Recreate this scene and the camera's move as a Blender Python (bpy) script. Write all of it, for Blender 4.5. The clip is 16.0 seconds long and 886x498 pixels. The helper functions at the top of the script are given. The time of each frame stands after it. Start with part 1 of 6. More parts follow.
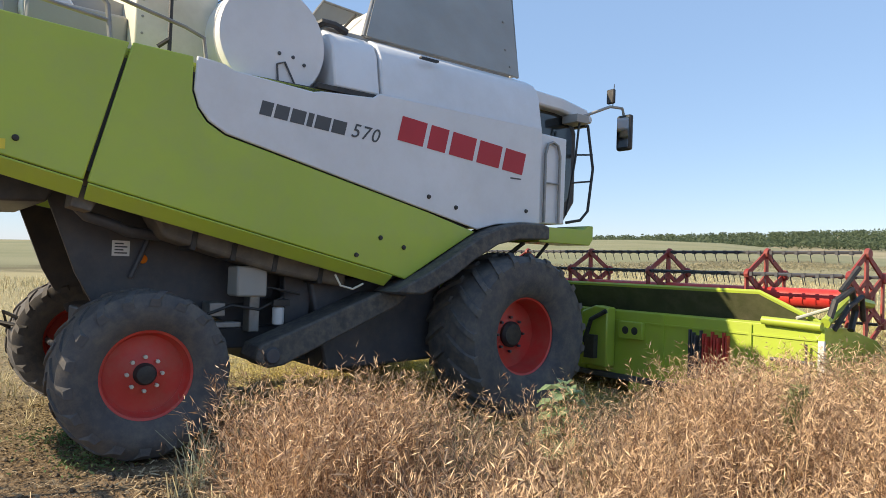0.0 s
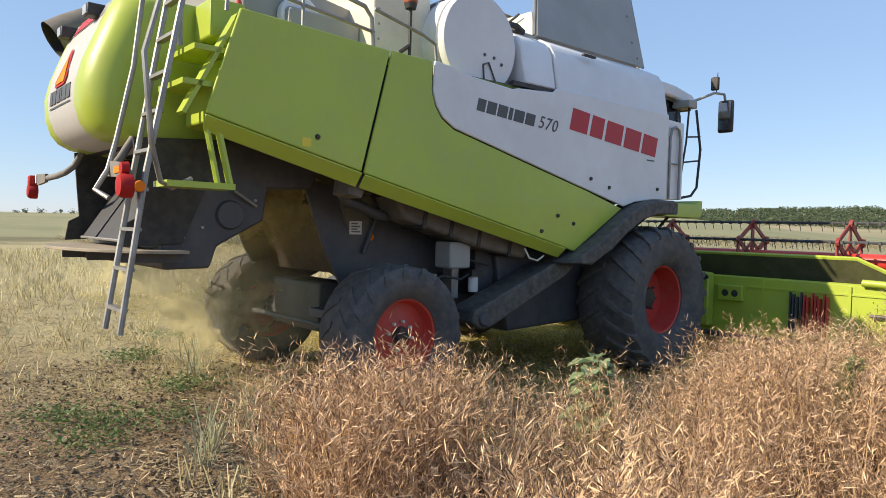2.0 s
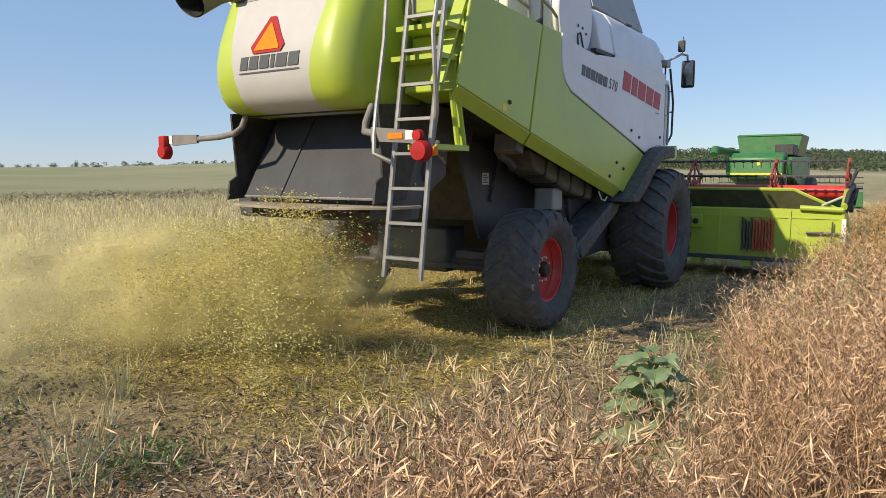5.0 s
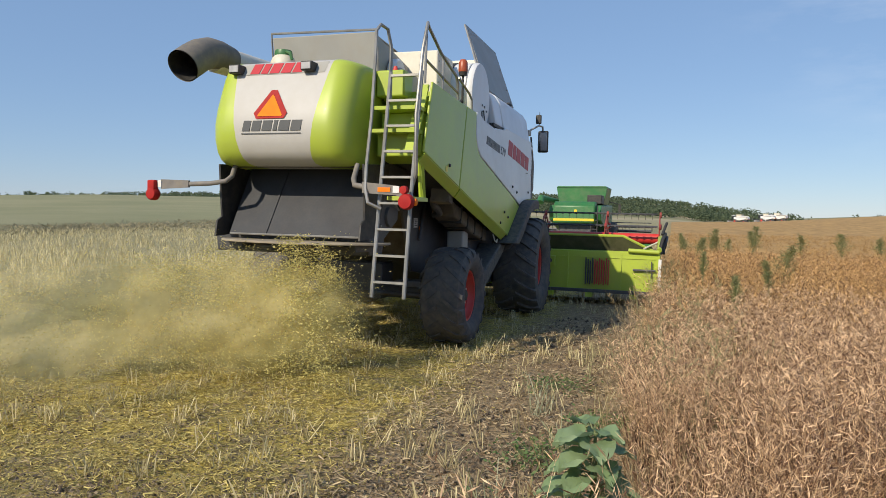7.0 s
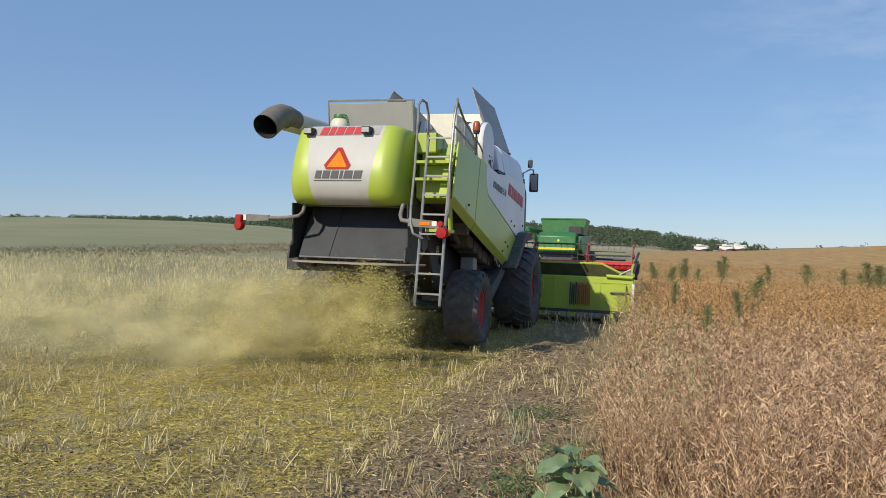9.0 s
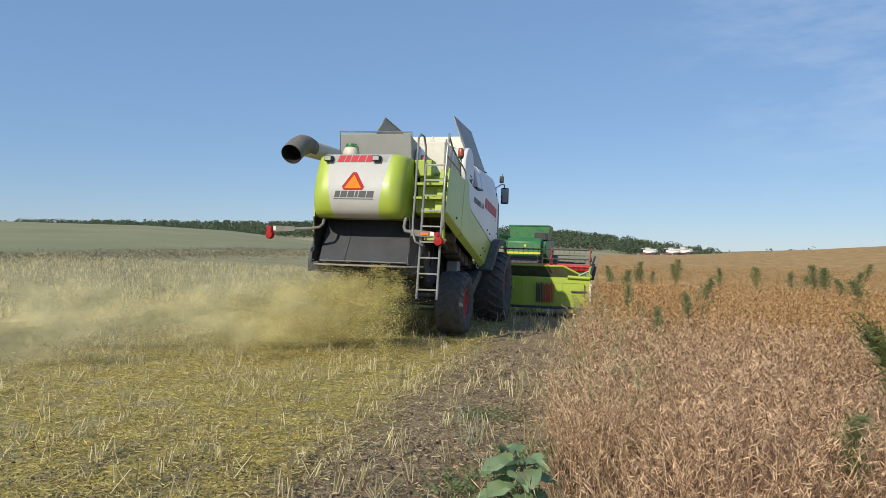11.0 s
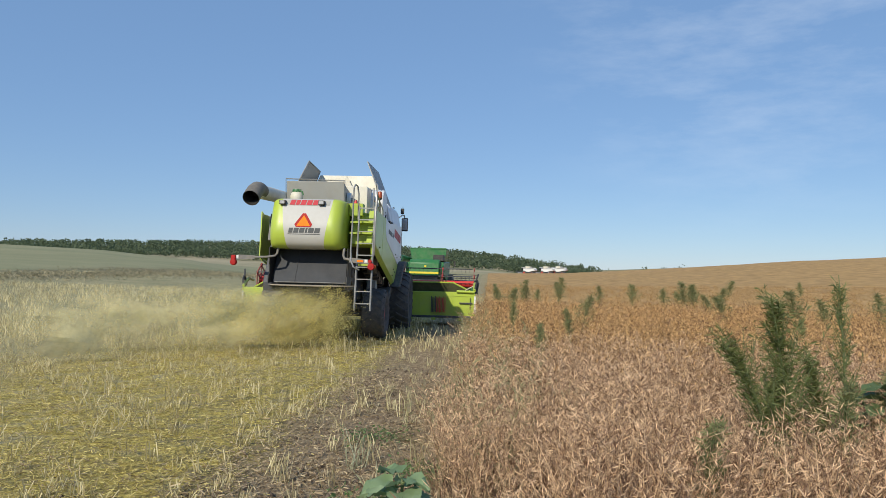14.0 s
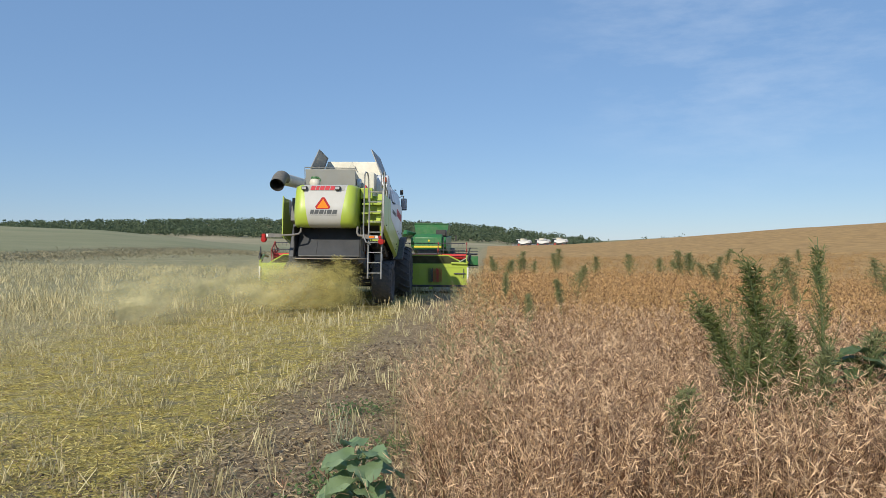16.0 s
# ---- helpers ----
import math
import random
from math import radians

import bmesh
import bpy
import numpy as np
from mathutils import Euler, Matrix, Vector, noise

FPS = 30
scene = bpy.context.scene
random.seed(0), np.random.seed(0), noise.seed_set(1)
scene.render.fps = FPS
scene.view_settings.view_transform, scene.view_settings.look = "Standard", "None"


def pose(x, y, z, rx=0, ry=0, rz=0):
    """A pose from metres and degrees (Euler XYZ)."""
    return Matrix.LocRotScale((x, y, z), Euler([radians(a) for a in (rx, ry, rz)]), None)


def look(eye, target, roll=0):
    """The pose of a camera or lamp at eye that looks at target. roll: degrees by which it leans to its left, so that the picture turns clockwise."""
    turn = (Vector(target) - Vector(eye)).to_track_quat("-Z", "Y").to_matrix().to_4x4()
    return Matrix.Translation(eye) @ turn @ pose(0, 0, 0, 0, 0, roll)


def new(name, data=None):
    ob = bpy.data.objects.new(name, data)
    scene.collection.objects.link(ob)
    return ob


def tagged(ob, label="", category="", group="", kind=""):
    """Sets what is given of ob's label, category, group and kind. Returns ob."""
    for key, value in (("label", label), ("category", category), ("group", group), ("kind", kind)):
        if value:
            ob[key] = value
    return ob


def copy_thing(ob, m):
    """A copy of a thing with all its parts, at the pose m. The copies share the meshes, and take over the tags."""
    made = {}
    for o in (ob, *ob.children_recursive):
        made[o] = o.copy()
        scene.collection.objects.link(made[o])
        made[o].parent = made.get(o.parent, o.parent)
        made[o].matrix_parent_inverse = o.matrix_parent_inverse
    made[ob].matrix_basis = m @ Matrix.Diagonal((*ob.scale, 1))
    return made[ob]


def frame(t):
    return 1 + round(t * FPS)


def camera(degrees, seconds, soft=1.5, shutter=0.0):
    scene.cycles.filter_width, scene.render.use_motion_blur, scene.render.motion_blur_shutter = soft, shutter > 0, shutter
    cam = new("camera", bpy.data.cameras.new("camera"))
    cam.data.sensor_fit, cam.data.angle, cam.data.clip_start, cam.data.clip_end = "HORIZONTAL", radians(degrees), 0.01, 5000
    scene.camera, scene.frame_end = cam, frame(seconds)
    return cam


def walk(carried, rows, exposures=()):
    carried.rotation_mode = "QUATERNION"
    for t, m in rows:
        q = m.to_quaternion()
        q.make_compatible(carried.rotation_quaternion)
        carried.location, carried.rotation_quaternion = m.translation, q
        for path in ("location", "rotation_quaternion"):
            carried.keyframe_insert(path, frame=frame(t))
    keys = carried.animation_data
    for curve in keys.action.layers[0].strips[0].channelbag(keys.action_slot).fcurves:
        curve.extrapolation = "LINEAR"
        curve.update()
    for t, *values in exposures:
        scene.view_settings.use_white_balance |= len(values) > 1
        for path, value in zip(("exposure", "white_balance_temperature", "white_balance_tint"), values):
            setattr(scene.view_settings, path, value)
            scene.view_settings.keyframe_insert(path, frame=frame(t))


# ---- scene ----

cam = camera(65.36, 16.0, soft=0.5)
PATH = [
    (0, (7.201, 0.964, 1.721), (5.617, 2.186, 1.737), 1.32),
    (0.5, (7.174, 0.938, 1.700), (5.587, 2.154, 1.737), 1.27),
    (1, (7.121, 0.898, 1.712), (5.549, 2.133, 1.746), 1.24),
    (1.5, (6.983, 0.831, 1.713), (5.431, 2.093, 1.713), 1.49),
    (2, (6.788, 0.851, 1.666), (5.255, 2.134, 1.610), 1.62),
    (2.5, (6.490, 0.951, 1.667), (4.990, 2.267, 1.536), 1.65),
    (3, (6.171, 1.038, 1.638), (4.696, 2.376, 1.450), 1.23),
    (3.2, (5.976, 1.051, 1.627), (4.516, 2.403, 1.423), 1.11),
    (5.3, (4.841, 1.556, 1.621), (3.838, 3.274, 1.417), 0.48),
    (5.5, (4.778, 1.596, 1.641), (3.844, 3.353, 1.435), 0.66),
    (6, (4.608, 1.718, 1.648), (3.817, 3.547, 1.472), 0.93),
    (6.5, (4.485, 1.710, 1.665), (3.795, 3.583, 1.539), 1.11),
    (7, (4.353, 1.643, 1.680), (3.727, 3.541, 1.600), 1.23),
    (7.5, (4.321, 1.624, 1.689), (3.730, 3.534, 1.647), 1.56),
    (8, (4.320, 1.621, 1.693), (3.741, 3.535, 1.677), 1.80),
    (8.2, (4.309, 1.617, 1.692), (3.737, 3.534, 1.682), 1.86),
    (10.3, (4.349, 1.618, 1.690), (3.831, 3.549, 1.696), 1.58),
    (10.5, (4.361, 1.585, 1.692), (3.861, 3.521, 1.699), 1.80),
    (11, (4.377, 1.597, 1.685), (3.935, 3.547, 1.700), 1.62),
    (11.5, (4.390, 1.618, 1.682), (4.022, 3.584, 1.707), 1.43),
    (12, (4.406, 1.593, 1.691), (4.104, 3.570, 1.730), 1.30),
    (12.5, (4.424, 1.600, 1.684), (4.173, 3.583, 1.739), 1.22),
    (13, (4.438, 1.642, 1.676), (4.232, 3.630, 1.745), 1.31),
    (13.5, (4.417, 1.681, 1.664), (4.254, 3.673, 1.745), 1.35),
    (14, (4.421, 1.614, 1.683), (4.289, 3.608, 1.762), 1.30),
    (14.5, (4.427, 1.609, 1.690), (4.299, 3.603, 1.755), 1.27),
    (15, (4.481, 1.635, 1.691), (4.335, 3.629, 1.734), 0.75),
    (15.5, (4.534, 1.695, 1.677), (4.379, 3.689, 1.694), 0.30),
    (16, (4.580, 1.711, 1.663), (4.449, 3.707, 1.666), 0.21),
]
HARVESTER_PATH = [
    (0, 0.000, 0.000, 0.090, -1.23, -0.42, -0.01),
    (0.5, 0.063, 0.524, 0.065, -0.85, 0.02, 0.08),
    (1, 0.125, 1.045, 0.067, -0.87, -0.08, 0.21),
    (1.5, 0.166, 1.586, 0.050, -0.74, -0.11, 0.37),
    (2, 0.190, 2.153, -0.002, -0.07, -0.02, 0.51),
    (2.5, 0.203, 2.765, -0.015, 0.08, -0.09, 0.61),
    (3, 0.193, 3.359, -0.074, 0.88, -0.27, 0.63),
    (3.2, 0.189, 3.606, -0.073, 0.87, -0.24, 0.61),
    (5.3, 0.151, 6.195, -0.062, 0.71, 0.12, 0.39),
    (5.5, 0.147, 6.442, -0.060, 0.69, 0.16, 0.37),
    (6, 0.130, 7.042, -0.038, 0.40, 0.26, 0.30),
    (6.5, 0.097, 7.638, -0.031, 0.36, -0.08, 0.20),
    (7, 0.074, 8.234, -0.019, 0.26, 0.32, 0.04),
    (7.5, 0.032, 8.817, -0.013, 0.20, 0.36, -0.17),
    (8, 0.015, 9.425, -0.003, 0.08, 0.18, -0.30),
    (8.2, 0.012, 9.673, -0.000, 0.05, 0.16, -0.33),
    (10.3, -0.024, 12.274, 0.024, -0.29, -0.00, -0.62),
    (10.5, -0.027, 12.522, 0.026, -0.32, -0.02, -0.65),
    (11, -0.012, 13.133, 0.008, -0.09, 0.16, -0.58),
    (11.5, 0.013, 13.756, 0.021, -0.24, 0.11, -0.34),
    (12, 0.053, 14.417, -0.010, 0.19, 0.04, 0.03),
    (12.5, 0.075, 15.085, -0.025, 0.30, 0.24, 0.43),
    (13, 0.066, 15.743, -0.034, 0.38, -0.03, 0.79),
    (13.5, 0.083, 16.416, -0.043, 0.49, 0.12, 1.07),
    (14, 0.082, 17.090, -0.036, 0.41, 0.07, 1.25),
    (14.5, 0.079, 17.787, -0.014, 0.11, 0.33, 1.42),
    (15, 0.067, 18.504, -0.019, 0.18, 0.27, 1.62),
    (15.5, 0.031, 19.234, -0.027, 0.30, -0.48, 1.89),
    (16, 0.024, 19.988, -0.016, 0.15, 0.10, 2.21),
]

walk(cam, [(t, look(eye, target, roll)) for t, eye, target, roll in PATH],
     [(0, 0.57, 7500, 11), (1.5, 0.54, 7500, 11), (3, 0.42, 7500, 11), (5.3, 0.17, 7250, 11), (7, -0.02, 6950, 10), (9, -0.12, 6650, 8), (16, -0.13, 6480, 7)])

# ---- world, sun ----
world = bpy.data.worlds.new("world")
scene.world = world
world.use_nodes = True
wn, wl = world.node_tree.nodes, world.node_tree.links
wn.clear()
sky = wn.new("ShaderNodeTexSky")
sky.sky_type, sky.sun_disc = "NISHITA", False
sky.sun_elevation, sky.sun_rotation = radians(33.1), radians(202)
sky.air_density, sky.dust_density, sky.ozone_density = 1.0, 0.12, 2.6
sky.altitude = 250
cirrus_map = wn.new("ShaderNodeMapping")
cirrus_map.inputs["Scale"].default_value = (3.2, 5.0, 12.0)
cirrus_coord = wn.new("ShaderNodeTexCoord")
cirrus = wn.new("ShaderNodeTexNoise")
cirrus.inputs["Scale"].default_value, cirrus.inputs["Detail"].default_value = 1.6, 7
cirrus.inputs["Roughness"].default_value = 0.62
cirrus_ramp = wn.new("ShaderNodeMapRange")
cirrus_ramp.inputs["From Min"].default_value, cirrus_ramp.inputs["From Max"].default_value = 0.45, 0.72
cirrus_ramp.inputs["To Max"].default_value = 0.2
cirrus_mix = wn.new("ShaderNodeMix")
cirrus_mix.data_type = "RGBA"
cirrus_mix.inputs["B"].default_value = (7.5, 8.0, 8.8, 1)
haze = wn.new("ShaderNodeMix")
haze.data_type = "RGBA"
haze.inputs["Factor"].default_value = 0.6
haze.inputs["B"].default_value = (1.65, 2.95, 5.5, 1)
background = wn.new("ShaderNodeBackground")
background.inputs["Strength"].default_value = 0.131
world_out = wn.new("ShaderNodeOutputWorld")
wl.new(cirrus_coord.outputs["Generated"], cirrus_map.inputs["Vector"])
wl.new(cirrus_map.outputs["Vector"], cirrus.inputs["Vector"])
wl.new(cirrus.outputs["Fac"], cirrus_ramp.inputs["Value"])
# thin cirrus drifts in over the northern sky only
cirrus_side = wn.new("ShaderNodeVectorMath")
cirrus_side.operation = "DOT_PRODUCT"
cirrus_side.inputs[1].default_value = (0.33, 0.87, 0.36)
cirrus_reach = wn.new("ShaderNodeMapRange")
cirrus_reach.interpolation_type = "SMOOTHSTEP"
cirrus_reach.inputs["From Min"].default_value, cirrus_reach.inputs["From Max"].default_value = 0.935, 1.0
cirrus_fac = wn.new("ShaderNodeMath")
cirrus_fac.operation = "MULTIPLY"
wl.new(cirrus_coord.outputs["Generated"], cirrus_side.inputs[0])
wl.new(cirrus_side.outputs["Value"], cirrus_reach.inputs["Value"])
wl.new(cirrus_reach.outputs["Result"], cirrus_fac.inputs[0])
wl.new(cirrus_ramp.outputs["Result"], cirrus_fac.inputs[1])
wl.new(cirrus_fac.outputs["Value"], cirrus_mix.inputs["Factor"])
wl.new(sky.outputs["Color"], haze.inputs["A"])
wl.new(haze.outputs["Result"], cirrus_mix.inputs["A"])
wl.new(cirrus_mix.outputs["Result"], background.inputs["Color"])
wl.new(background.outputs["Background"], world_out.inputs["Surface"])

sun = new("sun", bpy.data.lights.new("sun", "SUN"))
sun.data.energy, sun.data.angle, sun.data.color = 4.5, radians(0.6), (1.0, 0.91, 0.76)
sun.matrix_world = look((-5.8, -14.2, 10.0), (0, 0, 0))


# ---- materials ----
def surface(name, col, col2=None, rough=0.5, metal=0.0, scale=2.0, fine=40.0, bump=0.15, dirt=None, dirt_amount=0.3,
            spec=0.5, island=0.0, translucent=0.0, coat=0.0):
    m = bpy.data.materials.new(name)
    m.use_nodes = True
    n, l = m.node_tree.nodes, m.node_tree.links
    b = n["Principled BSDF"]
    co = n.new("ShaderNodeTexCoord")
    big, small = n.new("ShaderNodeTexNoise"), n.new("ShaderNodeTexNoise")
    big.inputs["Scale"].default_value, big.inputs["Detail"].default_value = scale, 6
    small.inputs["Scale"].default_value, small.inputs["Detail"].default_value = fine, 4
    l.new(co.outputs["Object"], big.inputs["Vector"])
    l.new(co.outputs["Object"], small.inputs["Vector"])
    mix = n.new("ShaderNodeMix")
    mix.data_type = "RGBA"
    mix.inputs["A"].default_value = (*col, 1)
    mix.inputs["B"].default_value = (*(col2 or [c * 0.8 for c in col]), 1)
    if island:
        geo = n.new("ShaderNodeNewGeometry")
        split = n.new("ShaderNodeMapRange")
        split.inputs["From Min"].default_value, split.inputs["From Max"].default_value = 0.2, 0.8
        l.new(geo.outputs["Random Per Island"], split.inputs["Value"])
        l.new(split.outputs["Result"], mix.inputs["Factor"])
    else:
        sharp = n.new("ShaderNodeMapRange")
        sharp.inputs["From Min"].default_value, sharp.inputs["From Max"].default_value = 0.35, 0.65
        l.new(big.outputs["Fac"], sharp.inputs["Value"])
        l.new(sharp.outputs["Result"], mix.inputs["Factor"])
    colour = mix.outputs["Result"]
    if dirt:
        dust = n.new("ShaderNodeTexNoise")
        dust.inputs["Scale"].default_value, dust.inputs["Detail"].default_value = scale * 2.7, 9
        dust.inputs["Roughness"].default_value = 0.68
        l.new(co.outputs["Object"], dust.inputs["Vector"])
        ramp = n.new("ShaderNodeMapRange")
        ramp.inputs["From Min"].default_value, ramp.inputs["From Max"].default_value = 0.42, 0.75
        ramp.inputs["To Max"].default_value = dirt_amount
        l.new(dust.outputs["Fac"], ramp.inputs["Value"])
        dm = n.new("ShaderNodeMix")
        dm.data_type = "RGBA"
        dm.inputs["B"].default_value = (*dirt, 1)
        l.new(colour, dm.inputs["A"])
        l.new(ramp.outputs["Result"], dm.inputs["Factor"])
        colour = dm.outputs["Result"]
    l.new(colour, b.inputs["Base Color"])
    rr = n.new("ShaderNodeMapRange")
    rr.inputs["To Min"].default_value, rr.inputs["To Max"].default_value = max(rough - 0.1, 0.03), min(rough + 0.12, 1)
    l.new(small.outputs["Fac"], rr.inputs["Value"])
    l.new(rr.outputs["Result"], b.inputs["Roughness"])
    b.inputs["Metallic"].default_value, b.inputs["Specular IOR Level"].default_value = metal, spec
    b.inputs["Coat Weight"].default_value = coat
    if bump:
        bp = n.new("ShaderNodeBump")
        bp.inputs["Strength"].default_value, bp.inputs["Distance"].default_value = bump, 0.01
        l.new(small.outputs["Fac"], bp.inputs["Height"])
        l.new(bp.outputs["Normal"], b.inputs["Normal"])
    if translucent:
        tr, ms = n.new("ShaderNodeBsdfTranslucent"), n.new("ShaderNodeMixShader")
        l.new(colour, tr.inputs["Color"])
        ms.inputs["Fac"].default_value = translucent
        l.new(b.outputs["BSDF"], ms.inputs[1])
        l.new(tr.outputs["BSDF"], ms.inputs[2])
        l.new(ms.outputs["Shader"], n["Material Output"].inputs["Surface"])
    return m


DUST = (0.30, 0.25, 0.17)
GREEN = surface("lime_paint", (0.415, 0.525, 0.058), (0.38, 0.485, 0.053), 0.4, scale=0.9, fine=90, bump=0.02, dirt=DUST, dirt_amount=0.22, coat=0.15)
WHITE = surface("pale_grey_paint", (0.76, 0.77, 0.78), (0.70, 0.71, 0.72), 0.4, scale=0.8, fine=90, bump=0.02, dirt=DUST, dirt_amount=0.16, coat=0.1)
# the panels' white again, darkened in colour where the hood takes direct sun
SUN_TONED_WHITE = surface("sun_toned_white", (0.49, 0.482, 0.468), (0.45, 0.442, 0.43), 0.5, scale=0.8, fine=90, bump=0.02, dirt=DUST, dirt_amount=0.25)
CREAM = surface("cream_paint", (0.72, 0.68, 0.57), (0.62, 0.58, 0.47), 0.5, scale=1.5, fine=60, bump=0.03, dirt=DUST, dirt_amount=0.3)
TANK_GREY = surface("tank_grey", (0.36, 0.36, 0.34), (0.30, 0.30, 0.28), 0.5, scale=1.2, fine=60, bump=0.03, dirt=DUST, dirt_amount=0.3)
RED = surface("red_paint", (0.64, 0.055, 0.042), (0.53, 0.045, 0.036), 0.42, scale=2, fine=70, bump=0.03, dirt=DUST, dirt_amount=0.25)
REEL_RED = surface("reel_red_paint", (0.72, 0.045, 0.03), (0.6, 0.035, 0.03), 0.4, scale=2, fine=70, bump=0.03, dirt=DUST, dirt_amount=0.2)
LOGO_RED = surface("red_lettering", (0.50, 0.02, 0.035), (0.46, 0.02, 0.03), 0.5, bump=0)
LETTER = surface("grey_lettering", (0.06, 0.065, 0.07), (0.08, 0.085, 0.09), 0.5, bump=0)
DARK = surface("dark_chassis", (0.07, 0.073, 0.085), (0.05, 0.052, 0.06), 0.5, scale=2.2, fine=50, bump=0.1, dirt=DUST, dirt_amount=0.14)
BLACK = surface("black_plastic", (0.02, 0.02, 0.022), (0.03, 0.03, 0.03), 0.55, scale=4, bump=0.05, dirt=DUST, dirt_amount=0.15)
FENDER = surface("worn_black_fender", (0.05, 0.05, 0.052), (0.08, 0.078, 0.075), 0.7, scale=5, fine=60, bump=0.2, dirt=DUST, dirt_amount=0.4)
RUBBER = surface("tyre_rubber", (0.075, 0.075, 0.08), (0.105, 0.10, 0.10), 0.8, scale=3, fine=80, bump=0.2, dirt=(0.21, 0.18, 0.14), dirt_amount=0.65, spec=0.3)
STEEL = surface("galvanised_steel", (0.36, 0.36, 0.35), (0.26, 0.26, 0.25), 0.48, 0.6, scale=6, fine=90, bump=0.05, dirt=DUST, dirt_amount=0.3)
SPOUT = surface("spout_rubber", (0.13, 0.12, 0.11), (0.17, 0.155, 0.135), 0.75, scale=3, fine=60, bump=0.1, dirt=DUST, dirt_amount=0.5)
PLATE = surface("dusty_spreader_plate", (0.36, 0.31, 0.24), (0.27, 0.23, 0.18), 0.75, scale=4, fine=60, bump=0.15)
CURTAIN = surface("grey_curtain_plate", (0.035, 0.037, 0.044), (0.046, 0.05, 0.058), 0.7, scale=2, fine=50, bump=0.06, dirt=DUST, dirt_amount=0.05)
ORANGE = surface("orange_reflector", (0.9, 0.25, 0.02), (0.85, 0.2, 0.02), 0.7, scale=8, bump=0, spec=0.15)
REFLECT_RED = surface("red_reflector", (0.42, 0.022, 0.02), (0.34, 0.018, 0.018), 0.6, scale=8, bump=0, spec=0.2)
BEACON = surface("beacon_plastic", (0.42, 0.09, 0.03), (0.34, 0.07, 0.025), 0.35, scale=8, bump=0)
LAMP_GLASS = surface("lamp_glass", (0.5, 0.5, 0.5), (0.35, 0.35, 0.36), 0.15, scale=10, bump=0)
GLASS = surface("tinted_cab_glass", (0.015, 0.02, 0.022), (0.02, 0.025, 0.03), 0.06, scale=2, bump=0, spec=0.8)
MIRROR = surface("mirror_glass", (0.5, 0.52, 0.55), (0.5, 0.52, 0.55), 0.05, 1.0, bump=0)
YELLOW = surface("yellow_stripe", (0.75, 0.6, 0.05), (0.7, 0.55, 0.04), 0.4, bump=0)
LABEL = surface("white_sticker", (0.75, 0.75, 0.73), (0.7, 0.7, 0.68), 0.5, bump=0)
DEEP_GREEN = surface("deep_green_paint", (0.025, 0.17, 0.045), (0.02, 0.14, 0.04), 0.42, scale=1.2, fine=60, bump=0.03, dirt=DUST, dirt_amount=0.25)
POD = surface("dry_rapeseed", (0.87, 0.595, 0.36), (0.14, 0.068, 0.034), 0.55, scale=0.35, bump=0, island=1, translucent=0.12)
POD_EDGE = surface("pale_rapeseed", (0.52, 0.40, 0.22), (0.30, 0.225, 0.11), 0.62, scale=0.35, bump=0, island=1, translucent=0.3)
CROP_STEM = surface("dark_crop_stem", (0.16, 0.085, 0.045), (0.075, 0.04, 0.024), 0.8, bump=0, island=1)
POD_MID = surface("golden_rapeseed", (0.75, 0.46, 0.20), (0.14, 0.072, 0.03), 0.6, bump=0, island=1, translucent=0.12)
EDGE_WEED = surface("pale_grey_green_weed", (0.26, 0.29, 0.13), (0.40, 0.38, 0.20), 0.65, bump=0, island=1, translucent=0.3)
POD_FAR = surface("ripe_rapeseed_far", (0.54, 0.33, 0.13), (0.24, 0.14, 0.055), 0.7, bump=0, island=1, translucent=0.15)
STUBBLE = surface("pale_stubble", (0.74, 0.645, 0.385), (0.36, 0.30, 0.15), 0.7, bump=0, island=1, translucent=0.15)
STRAW = surface("straw_litter", (0.52, 0.40, 0.235), (0.22, 0.155, 0.09), 0.75, bump=0, island=1)
CHAFF = surface("yellow_green_chaff", (0.82, 0.68, 0.25), (0.32, 0.26, 0.08), 0.75, bump=0, island=1, translucent=0.3)
DUSTY_CHAFF = surface("flying_chaff", (0.82, 0.72, 0.30), (0.46, 0.40, 0.13), 0.8, bump=0, island=1, translucent=0.45)
LEAF = surface("broad_leaf", (0.21, 0.31, 0.15), (0.29, 0.38, 0.21), 0.55, scale=6, fine=50, bump=0.15, translucent=0.3)
LEAF_DARK = surface("dark_broad_leaf", (0.09, 0.145, 0.06), (0.13, 0.19, 0.085), 0.55, scale=6, fine=50, bump=0.15, translucent=0.25)
WEED = surface("weed_leaf", (0.10, 0.13, 0.032), (0.19, 0.21, 0.07), 0.6, bump=0, island=1, translucent=0.3)
WEED_FAR = surface("dusty_weed_leaf", (0.17, 0.19, 0.07), (0.28, 0.285, 0.13), 0.65, bump=0, island=1, translucent=0.3)
LOW_WEED = surface("low_weed_leaf", (0.10, 0.18, 0.055), (0.17, 0.23, 0.09), 0.6, bump=0, island=1, translucent=0.3)
# distant trees: leaf green lifted and greyed, the haze mixed into the colour
FOREST = surface("hazed_forest_leaf", (0.095, 0.13, 0.07), (0.135, 0.17, 0.095), 0.9, bump=0, island=1, translucent=0.45)
BARK = surface("weed_stem", (0.12, 0.17, 0.06), (0.16, 0.18, 0.08), 0.7, scale=12, fine=90, bump=0.1)
CLOD = surface("dry_soil_clod", (0.17, 0.125, 0.085), (0.11, 0.08, 0.055), 0.9, bump=0.3, island=1)


